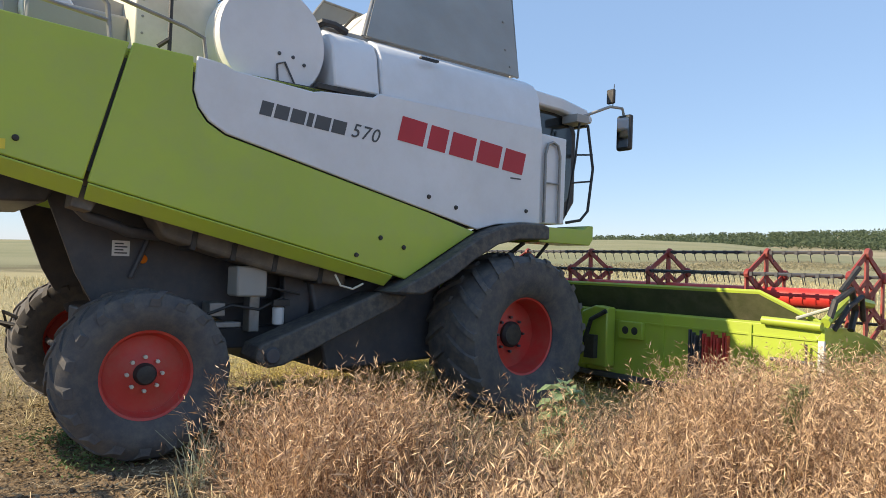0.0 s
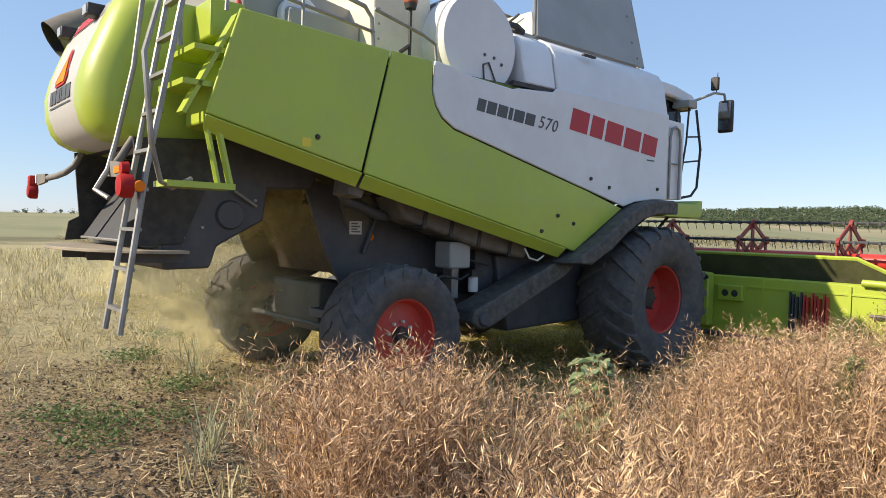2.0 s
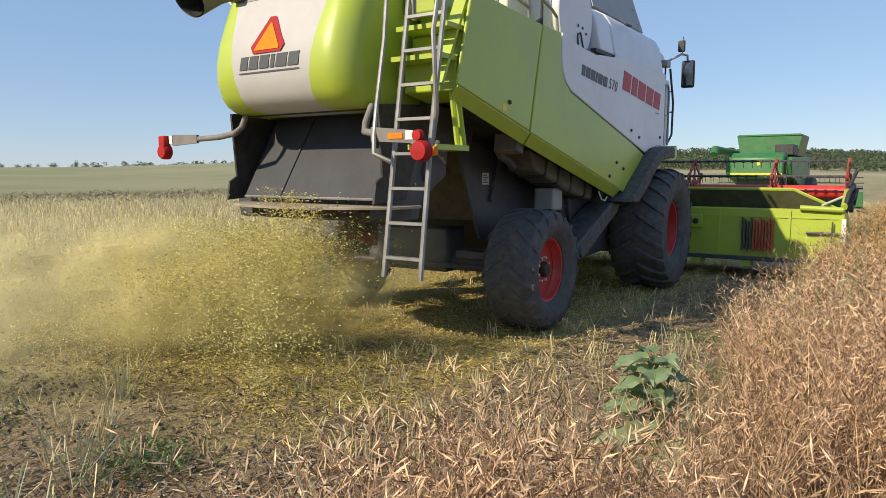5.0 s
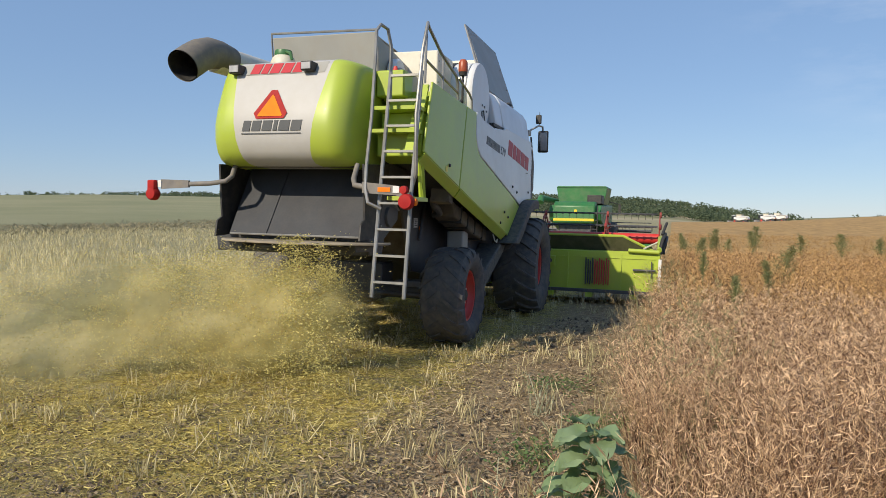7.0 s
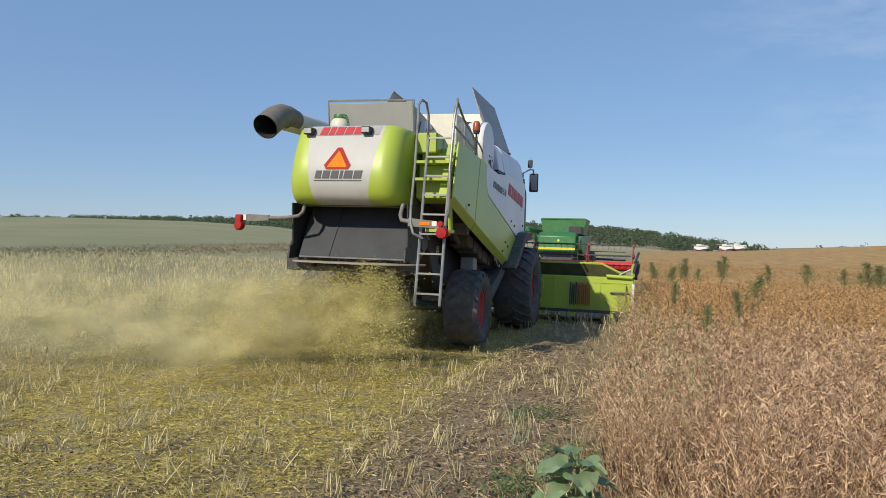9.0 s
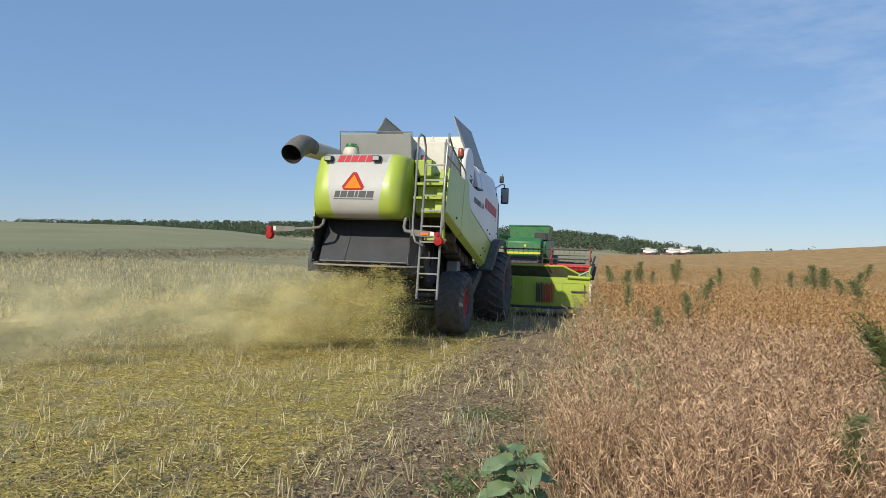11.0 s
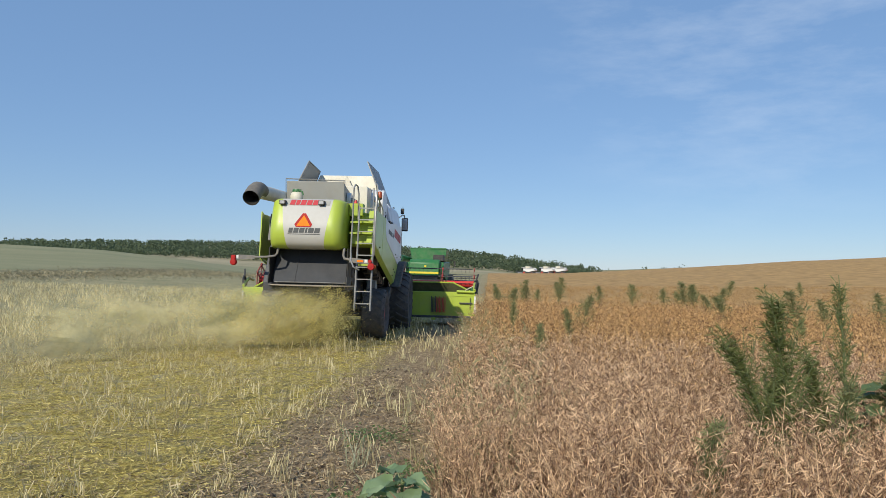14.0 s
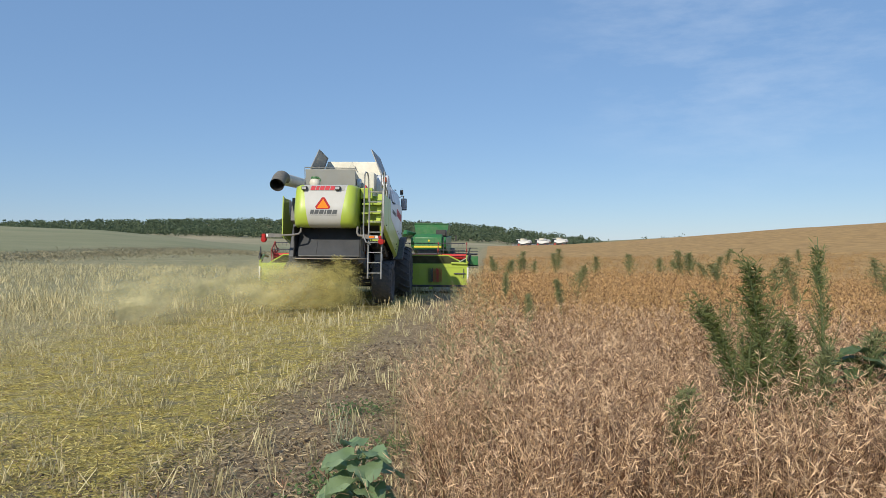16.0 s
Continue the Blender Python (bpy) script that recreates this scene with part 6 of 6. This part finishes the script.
def header_unit():
    """The cutting header: trough, reel, dividers and fittings."""
    L, R = -4.0, 4.06
    head = part("header", Geo().prism([(8.22, 0.30), (8.22, 1.12), (8.28, 1.14), (8.28, 0.34), (8.75, 0.26), (9.55, 0.20), (9.60, 0.17), (8.75, 0.20), (8.30, 0.25)], "x", L, R), GREEN, harvester, "wide lime green cutting header", 0.006)
    top = part("top_beam", Geo().slab((L + 0.3, 8.50, 1.10), (3.98, 8.50, 1.10), (3.32, 8.36, 1.44), (L + 0.9, 8.36, 1.44), 0.03), TROUGH_SHADED, head, "upper trough wall, its green darkened for shade")
    part("ledge", Geo().box(L + 0.1, R - 0.04, 8.24, 8.52, 1.09, 1.115), TROUGH_SHADED, head)
    part("rim", Geo().tube([(L + 0.3, 8.50, 1.12), (L + 0.9, 8.36, 1.45), (3.32, 8.36, 1.45), (4.0, 8.48, 1.12)], 0.03, 6), GREEN, head)
    part("cross_pipe", Geo().tube([(3.45, 8.18, 1.16), (4.06, 8.18, 1.14)], 0.045, 12), GREEN, head, "green hydraulic cylinder")
    part("rod", Geo().tube([(3.75, 8.3, 1.2), (4.1, 8.7, 1.38)], 0.02, 8), CREAM, head)
    for x in (-3.2, -1.9, 1.0, 2.2, 3.3):
        part("stiffener", Geo().box(x - 0.02, x + 0.02, 8.20, 8.225, 0.32, 1.1), GREEN, head)
    part("fold_line", Geo().box(1.2, 4.0, 8.205, 8.225, 0.985, 1.005), GREEN, head)
    part("lower_rail", Geo().box(L, R, 8.16, 8.3, 0.25, 0.32), DARK, head, "", 0.01)
    for x in (1.8, 2.6, 3.5):
        part("skid", Geo().box(x, x + 0.14, 8.1, 8.5, 0.16, 0.25), GREEN, head)
    br = part("bracket_plate", Geo().box(1.58, 1.94, 8.15, 8.22, 0.78, 1.0), GREEN, head, "", 0.012)
    for x in (1.69, 1.83):
        part("hole", Geo().lathe([(0.0, -0.003), (0.045, -0.003), (0.05, 0.0)], (x, 8.147, 0.89), "y", 16), BLACK, br)
    part("side_frame", Geo().prism([(1.08, 0.4), (1.5, 0.4), (1.5, 1.16), (1.3, 1.18), (1.08, 1.1)], "y", 8.02, 8.2), GREEN, head, "green linkage frame", 0.02)
    part("linkage", Geo().tube([(1.15, 8.0, 0.7), (1.3, 7.95, 1.0), (1.5, 8.0, 1.12)], 0.03, 8).box(1.2, 1.36, 7.94, 8.02, 0.5, 0.8), BLACK, head)
    for k in range(11):
        x = 2.58 + 0.047 * k
        part("spare_tine", Geo().box(x, x + 0.022, 8.16 - 0.02 * (k % 3), 8.2, 0.42 + 0.02 * (k % 2), 0.98 - 0.03 * (k % 3)), RED if k > 3 else DARK, head, "red spare crop lifter")
    part("handle", Geo().tube([(3.55, 8.17, 0.76), (4.0, 8.17, 0.76)], 0.022, 8).tube([(3.92, 8.16, 0.6), (3.92, 8.16, 0.95)], 0.012, 6), DARK, head)
    for x, s in ((R, 1), (L, -1)):
        end = part("end_wall", Geo().prism([(8.2, 0.28), (9.7, 0.2), (10.4, 0.22), (10.3, 0.5), (9.5, 0.95), (8.7, 1.12), (8.2, 1.12)], "x", x - 0.02, x + 0.02), GREEN, head, "green end divider", 0.006)
        part("divider_tip", Geo().prism([(10.2, 0.2), (11.0, 0.15), (10.3, 0.5)], "x", x - 0.05, x + 0.05), DARK, end)
        part("warning_board", Geo().box(x - 0.01, x + 0.05, 8.12, 8.15, 0.42, 1.0), LABEL, end)
        part("hose_knot", Geo().tube([(x, 8.3, 1.15), (x + 0.05 * s, 8.35, 1.4), (x + 0.1 * s, 8.6, 1.52), (x + 0.06 * s, 8.8, 1.3), (x + 0.08 * s, 8.65, 1.1)], 0.035, 7)
             .tube([(x + 0.02, 8.4, 1.1), (x + 0.12 * s, 8.5, 1.35), (x + 0.14 * s, 8.75, 1.45), (x + 0.1 * s, 8.9, 1.2)], 0.028, 7).tube([(x + 0.04 * s, 8.5, 1.5), (x + 0.12 * s, 8.72, 1.75)], 0.03, 6), BLACK, end, "black hydraulic hoses")
        part("reel_arm", Geo().tube([(x, 8.25, 1.18), (x, 8.8, 1.42), (x, 9.35, 1.36)], 0.05, 8), GREEN, end)
    part("feeder_house", Geo().prism([(6.6, 0.9), (8.22, 0.35), (8.22, 1.05), (6.6, 1.75)], "x", -0.72, 0.72), GREEN, harvester, "green feeder house", 0.02)
    # reel
    cy, cz, rad = 9.30, 1.39, 0.54
    reel = part("reel", Geo().tube([(L + 0.3, cy, cz), (R - 0.02, cy, cz)], 0.118, 20), REEL_RED, harvester, "bright red reel with tine bars")
    phase = math.pi / 2
    for k in range(6):
        a = phase + k * math.pi / 3
        y, z = cy + rad * math.cos(a), cz + rad * math.sin(a)
        g = Geo().tube([(L + 0.25, y, z), (R - 0.08, y, z)], 0.019, 6)
        for i in range(51):
            x = L + 0.3 + i * 0.1515
            g.tube([(x, y, z), (x, y + 0.015, z - 0.05), (x, y + 0.05, z - 0.12)], 0.005, 4)
            g.box(x - 0.018, x + 0.018, y - 0.026, y + 0.026, z - 0.028, z + 0.02)
        part("tine_bar", g, DARK, reel, "dark tine bar with hanging tines")
    for x in (4.04, 2.91, 1.52, 0.13, -1.26, -2.65, -3.70):
        g = Geo()
        for i in range(6):
            a, b = phase + i * math.pi / 3, phase + (i + 1) * math.pi / 3
            p = Vector((x, cy + rad * 0.97 * math.cos(a), cz + rad * 0.97 * math.sin(a)))
            q = Vector((x, cy + rad * 0.97 * math.cos(b), cz + rad * 0.97 * math.sin(b)))
            c = Vector((x, cy, cz))
            for s, e, w in ((c, p, 0.045), (p, q, 0.035), ((c * 0.55 + p * 0.45), (c * 0.55 + q * 0.45), 0.03)):
                d = (e - s).normalized().cross(Vector((1, 0, 0))) * w
                g.slab(s - d, e - d * 0.8, e + d * 0.8, s + d, 0.02)
            g.lathe([(0.0, 0.03), (0.06, 0.028), (0.07, 0.0), (0.06, -0.02), (0.0, -0.02)], (x, p.y, p.z), "x", 10)
        part("reel_spider", g, SPIDER_RED, reel, "reel spider plate in dusty red darkened for shade", smooth=False)
    part("auger", Geo().tube([(L + 0.1, 8.78, 0.58), (R - 0.1, 8.78, 0.58)], 0.16, 18), DARK, head, "dark cross auger")
    for s, n in ((1, 7), (-1, 7)):
        g = Geo()
        pts = []
        for i in range(n * 16 + 1):
            a = i / 16 * 2 * math.pi
            x = s * (0.7 + i / (n * 16) * 3.2)
            pts += [(x, 8.78 + 0.16 * math.cos(a), 0.58 + 0.16 * math.sin(a)), (x, 8.78 + 0.29 * math.cos(a), 0.58 + 0.29 * math.sin(a))]
        g.add(pts, [(2 * i, 2 * i + 1, 2 * i + 3, 2 * i + 2) for i in range(n * 16)])
        part("auger_flight", g, STEEL, head)


header_unit()


# ---- the other machines ----
def simple_wheel(parent, x, y, r, half, material):
    g = Geo().lathe([(r * 0.5, -half), (r * 0.85, -half), (r, -half * 0.8), (r, half * 0.8), (r * 0.85, half), (r * 0.5, half)], (x, y, r), "x", 32)
    t = part("wheel", g, RUBBER, parent)
    s = 1 if x > 0 else -1
    part("rim", Geo().lathe([(r * 0.52, s * half * 0.9), (r * 0.45, s * half * 0.4), (0.0, s * half * 0.4)], (x, y, r), "x", 24).lathe([(r * 0.52, -s * half * 0.9), (r * 0.45, -s * half * 0.4), (0.0, -s * half * 0.4)], (x, y, r), "x", 24), material, t)


def other_harvester(label, paint, trim, tank):
    """A plainer harvester seen far off: hood, tank, cab, auger, wheels and header."""
    h = thing("combine_harvester", label, "combine harvester")
    body = part("body", Geo().prism([(0.2, 1.9), (3.0, 1.3), (5.6, 1.3), (5.8, 2.0), (5.8, 2.9), (0.3, 2.75), (0.0, 2.4)], "x", -1.45, 1.45), paint, h, "", 0.05)
    hood = part("rear_hood", Geo().prism([(-0.35, 1.75), (0.6, 1.65), (0.7, 2.95), (0.0, 2.95), (-0.3, 2.7)], "x", -1.15, 1.15), paint, h, "", 0.08)
    part("stripe", Geo().box(-1.12, 1.12, -0.37, -0.34, 1.86, 2.0), trim, hood)
    part("emblem", Geo().lathe([(0.0, -0.02), (0.08, -0.02), (0.09, 0.0)], (0.1, -0.33, 2.42), "y", 20), trim, hood)
    part("vent", Geo().box(-1.16, -1.10, 0.0, 0.5, 2.1, 2.7), BLACK, hood)
    part("under_body", Geo().box(-0.9, 0.9, 0.2, 5.4, 0.75, 1.8), DARK, h)
    tk = part("grain_tank", Geo().prism([(-1.3, 2.85), (1.3, 2.85), (1.48, 3.85), (-1.48, 3.85)], "y", 2.4, 4.7), tank, h, "", 0.02)
    part("tank_cover", Geo().prism([(-1.48, 3.85), (1.48, 3.85), (1.4, 3.93), (-1.4, 3.93)], "y", 2.35, 4.75), tank, tk)
    part("engine_grille", Geo().box(0.55, 1.35, 0.9, 2.2, 2.85, 3.35), BLACK, h, "", 0.03)
    c = part("cab", Geo().prism([(5.6, 1.8), (6.9, 1.8), (7.1, 2.4), (6.9, 3.35), (5.6, 3.35)], "x", -0.95, 0.95), GLASS, h, "dark glazed cab", 0.04)
    part("cab_roof", Geo().box(-1.05, 1.05, 5.4, 7.1, 3.35, 3.52), paint, c, "", 0.05)
    part("auger", Geo().tube([(-1.5, 4.3, 3.0), (-1.75, 3.0, 3.05), (-1.75, -0.8, 3.1), (-1.75, -1.0, 2.85)], 0.18, 14), paint, h)
    part("ladder", Geo().tube([(0.95, -0.35, 1.0), (0.95, -0.25, 2.7)], 0.03, 6).tube([(1.3, -0.35, 1.0), (1.3, -0.25, 2.7)], 0.03, 6).box(0.95, 1.3, -0.36, -0.3, 1.4, 1.44).box(0.95, 1.3, -0.34, -0.28, 1.9, 1.94), BLACK, h)
    part("mirror", Geo().box(1.7, 1.85, 6.9, 7.0, 2.5, 3.0).tube([(1.0, 6.8, 3.2), (1.78, 6.95, 3.0)], 0.025, 6), BLACK, h)
    for x in (-1.45, 1.45):
        simple_wheel(h, x, 1.3, 0.65, 0.25, trim)
        simple_wheel(h, x, 5.2, 0.93, 0.38, trim)
    part("header", Geo().prism([(7.4, 0.3), (7.4, 1.1), (7.5, 1.1), (7.55, 0.35), (8.8, 0.2), (8.8, 0.15)], "x", -3.8, 3.8), paint, h, "", 0.02)
    part("reel", Geo().tube([(-3.7, 8.5, 1.3), (3.7, 8.5, 1.3)], 0.09, 8).tube([(-3.7, 8.0, 1.55), (3.7, 8.0, 1.55)], 0.03, 6).tube([(-3.7, 8.5, 1.85), (3.7, 8.5, 1.85)], 0.03, 6).tube([(-3.7, 9.0, 1.55), (3.7, 9.0, 1.55)], 0.03, 6), DARK, h)
    return h


green_harvester = other_harvester("deep green combine harvester with yellow stripe ahead", DEEP_GREEN, YELLOW, DEEP_GREEN)
pale = other_harvester("small white combine harvester far off on the crop's skyline", WHITE, RED, CREAM)


def on_land(az, r):
    x, y = CENTRE[0] + r * math.sin(radians(az)), CENTRE[1] + r * math.cos(radians(az))
    return x, y, float(terrain(np.array(x), np.array(y)))


tagged(pale, group="harvesters on the skyline")
skyline = [(pale, [(0, 6.8), (6, 5.75), (11, 4.36), (14.5, 3.77), (16, 3.45)]), (copy_thing(pale, pose(0, 0, 0)), [(0, 8.6), (6, 7.6), (11, 6.1), (14.5, 5.23), (16, 5.0)]), (copy_thing(pale, pose(0, 0, 0)), [(0, 9.2), (6, 8.3), (11, 7.0), (14.5, 6.3), (16, 6.4)])]


# ---- the flying chaff ----
def chaff_piece(n, centre_shift, spread, size, streak=1.0):
    """One drifting clump of chaff flakes and dust, denser towards its middle."""
    p = rng.normal(size=(n, 3))
    knots = rng.normal(size=(26, 3))
    pick = rng.integers(0, 26, n)
    p = np.where(rng.uniform(size=(n, 1)) < 0.7, knots[pick] + p * 0.26, p) * np.array(spread) + np.array(centre_shift)
    for m, lim in enumerate((1.35, 1.2, 0.5)):
        p[:, m] = np.abs((p[:, m] + lim) % (4 * lim) - 2 * lim) - lim
    d = rng.normal(size=(n, 3)) * (streak, streak, 0.8)
    d /= np.linalg.norm(d, axis=1, keepdims=True)
    s = rng.uniform(0.4, 1.5, (n, 1)) * size
    v, f = ribbons(p - d * s, p + d * s, s[:, 0] * 0.42)
    return stuff("chaff_cloud", v, f, DUSTY_CHAFF, "yellow-green cloud of chaff and dust behind the machine", "chaff")


# name of clump, its place behind the machine, reach, start of its blowing out, flake size
CHAFF_SPOTS = [((0.90, -0.45, 0.95), (0.24, 0.20, 0.20), 3.2, 0.010, 20000), ((0.2, -0.5, 0.95), (0.50, 0.24, 0.20), 3.2, 0.009, 26000),
               ((-0.6, -0.9, 0.90), (0.55, 0.40, 0.22), 3.2, 0.008, 15000), ((0.95, -0.85, 0.48), (0.26, 0.35, 0.28), 3.2, 0.010, 15000),
               ((0.2, -1.4, 0.62), (0.60, 0.50, 0.30), 3.2, 0.007, 22000), ((-1.0, -1.7, 0.75), (0.70, 0.55, 0.30), 3.2, 0.007, 22000),
               ((-2.1, -1.9, 0.75), (0.80, 0.60, 0.30), 3.2, 0.006, 20000), ((-0.4, -2.4, 0.45), (0.9, 0.60, 0.26), 3.2, 0.006, 20000),
               ((-1.8, -2.9, 0.5), (0.9, 0.70, 0.28), 3.2, 0.006, 18000), ((-3.2, -2.6, 0.7), (1.0, 0.8, 0.30), 3.2, 0.006, 16000),
               ((-4.5, -3.4, 0.65), (1.0, 0.8, 0.32), 3.6, 0.006, 12000)]
chaff = []
for i, (spot, reach, begin, flake, count) in enumerate(CHAFF_SPOTS):
    chaff.append((chaff_piece(count // 3, (0, 0, 0), reach, flake * (1.15 if i < 4 else 1.0), 1.8 if i < 4 else 1.0), spot, begin, i))


def dust_material(name, colour, reach, dense, torn_from, torn_to):
    """Thin dust: mostly clear, thicker towards the middle of each billow and torn by noise."""
    m = bpy.data.materials.new(name)
    m.use_nodes = True
    n, l = m.node_tree.nodes, m.node_tree.links
    n.remove(n["Principled BSDF"])
    co, mp, ball, tear = n.new("ShaderNodeTexCoord"), n.new("ShaderNodeMapping"), n.new("ShaderNodeTexGradient"), n.new("ShaderNodeTexNoise")
    ball.gradient_type = "SPHERICAL"
    mp.inputs["Scale"].default_value = reach
    tear.inputs["Scale"].default_value, tear.inputs["Detail"].default_value, tear.inputs["Roughness"].default_value = 1.5, 5, 0.6
    l.new(co.outputs["Object"], mp.inputs["Vector"])
    l.new(mp.outputs["Vector"], ball.inputs["Vector"])
    l.new(co.outputs["Object"], tear.inputs["Vector"])
    torn, fac = n.new("ShaderNodeMapRange"), n.new("ShaderNodeMath")
    torn.inputs["From Min"].default_value, torn.inputs["From Max"].default_value, torn.inputs["To Max"].default_value = torn_from, torn_to, dense
    fac.operation = "MULTIPLY"
    l.new(tear.outputs["Fac"], torn.inputs["Value"])
    l.new(torn.outputs["Result"], fac.inputs[0])
    l.new(ball.outputs["Fac"], fac.inputs[1])
    clear, lit, through_light, both, mixed = (n.new(k) for k in ("ShaderNodeBsdfTransparent", "ShaderNodeBsdfDiffuse", "ShaderNodeBsdfTranslucent", "ShaderNodeMixShader", "ShaderNodeMixShader"))
    for s in (lit, through_light):
        s.inputs["Color"].default_value = colour
    l.new(lit.outputs["BSDF"], both.inputs[1])
    l.new(through_light.outputs["BSDF"], both.inputs[2])
    l.new(fac.outputs["Value"], mixed.inputs["Fac"])
    l.new(clear.outputs["BSDF"], mixed.inputs[1])
    l.new(both.outputs["Shader"], mixed.inputs[2])
    l.new(mixed.outputs["Shader"], n["Material Output"].inputs["Surface"])
    return m


FINE_REACH, THICK_REACH = (0.70, 0.62, 1.55), (0.9, 0.7, 1.6)
FINE_DUST = dust_material("fine_dust", (0.88, 0.79, 0.46, 1), FINE_REACH, 1.2, 0.28, 0.72)
THICK_DUST = dust_material("thick_dust", (0.72, 0.63, 0.27, 1), THICK_REACH, 2.5, 0.28, 0.62)


def dust_billow(rx, rz, bulge, material, reach, label):
    """A domed, lumpy veil of dust, thick in the middle and fading to nothing at its rim."""
    nu, nv = 33, 21
    verts = []
    seed = rng.uniform(0, 90)
    for i in range(nu):
        for j in range(nv):
            u, w = i / (nu - 1) * 2 - 1, j / (nv - 1) * 2 - 1
            lump = noise.noise((u * 1.6 + seed, w * 1.6, seed)) * 0.26 + noise.noise((u * 4 + seed, w * 4, seed)) * 0.10
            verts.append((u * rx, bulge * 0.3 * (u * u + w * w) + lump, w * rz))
    # the veil ends in a ragged oval where the dust has thinned out to nothing
    quads = [(i * nv + j, (i + 1) * nv + j, (i + 1) * nv + j + 1, i * nv + j + 1) for i in range(nu - 1) for j in range(nv - 1)]
    inside = [sum((c * k) ** 2 for c, k in zip(v, reach)) < 1.0 for v in verts]
    g = Geo().add(verts, [q for q in quads if any(inside[k] for k in q)])
    ob = part("dust_billow", g, material)
    return tagged(ob, label, "dust", kind="stuff")


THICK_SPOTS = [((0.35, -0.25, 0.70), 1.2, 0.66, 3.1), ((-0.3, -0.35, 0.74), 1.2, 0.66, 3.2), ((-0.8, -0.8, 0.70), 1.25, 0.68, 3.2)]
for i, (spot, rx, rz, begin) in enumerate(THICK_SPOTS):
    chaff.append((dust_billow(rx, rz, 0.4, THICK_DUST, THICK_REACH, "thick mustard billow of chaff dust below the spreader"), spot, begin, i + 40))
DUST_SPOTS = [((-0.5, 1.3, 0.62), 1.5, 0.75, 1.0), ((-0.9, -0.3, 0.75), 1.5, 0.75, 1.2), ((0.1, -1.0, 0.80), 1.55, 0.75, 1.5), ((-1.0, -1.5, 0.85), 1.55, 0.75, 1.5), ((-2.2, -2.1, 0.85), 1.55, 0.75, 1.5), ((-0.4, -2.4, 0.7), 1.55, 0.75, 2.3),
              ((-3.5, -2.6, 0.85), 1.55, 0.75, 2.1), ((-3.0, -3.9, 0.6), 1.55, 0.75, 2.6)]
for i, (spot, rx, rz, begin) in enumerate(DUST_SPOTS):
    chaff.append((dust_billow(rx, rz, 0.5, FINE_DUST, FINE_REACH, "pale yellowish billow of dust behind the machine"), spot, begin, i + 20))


# ---- movement ----
def harvester_row(t):
    times = [r[0] for r in HARVESTER_PATH]
    return [float(np.interp(t, times, [r[k] for r in HARVESTER_PATH])) for k in range(1, 7)]


def motions():
    walk(harvester, [(t, pose(x, y, z, p, r, h)) for t, x, y, z, p, r, h in HARVESTER_PATH])
    for w, radius, x, y, z in WHEELS:
        rows = []
        for k in range(33):
            t = k * 0.5
            rows.append((t, pose(x, y, z, -math.degrees(harvester_row(t)[1] / radius), 0, 0)))
        walk(w, rows)
    walk(green_harvester, [(t, pose(x, 27.0 + 1.95 * t, 0, 0, 0, -1.5)) for t, x in ((0, 0.5), (3, -0.1), (5.3, -0.88), (8, -0.75), (12, -0.55), (16, -0.35))])
    for ob, turns in skyline:
        walk(ob, [(t, pose(*on_land(az, 335), 0, 0, 60)) for t, az in turns])
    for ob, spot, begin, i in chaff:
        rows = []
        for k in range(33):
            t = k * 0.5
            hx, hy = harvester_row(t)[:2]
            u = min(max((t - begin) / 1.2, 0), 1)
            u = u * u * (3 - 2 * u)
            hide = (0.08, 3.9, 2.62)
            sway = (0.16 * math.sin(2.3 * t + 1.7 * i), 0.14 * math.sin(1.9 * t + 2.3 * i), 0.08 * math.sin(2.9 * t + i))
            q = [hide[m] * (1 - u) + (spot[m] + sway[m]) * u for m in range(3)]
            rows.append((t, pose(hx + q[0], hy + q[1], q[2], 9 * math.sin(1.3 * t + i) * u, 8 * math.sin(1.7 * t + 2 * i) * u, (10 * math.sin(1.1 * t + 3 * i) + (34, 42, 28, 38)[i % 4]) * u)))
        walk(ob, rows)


motions()
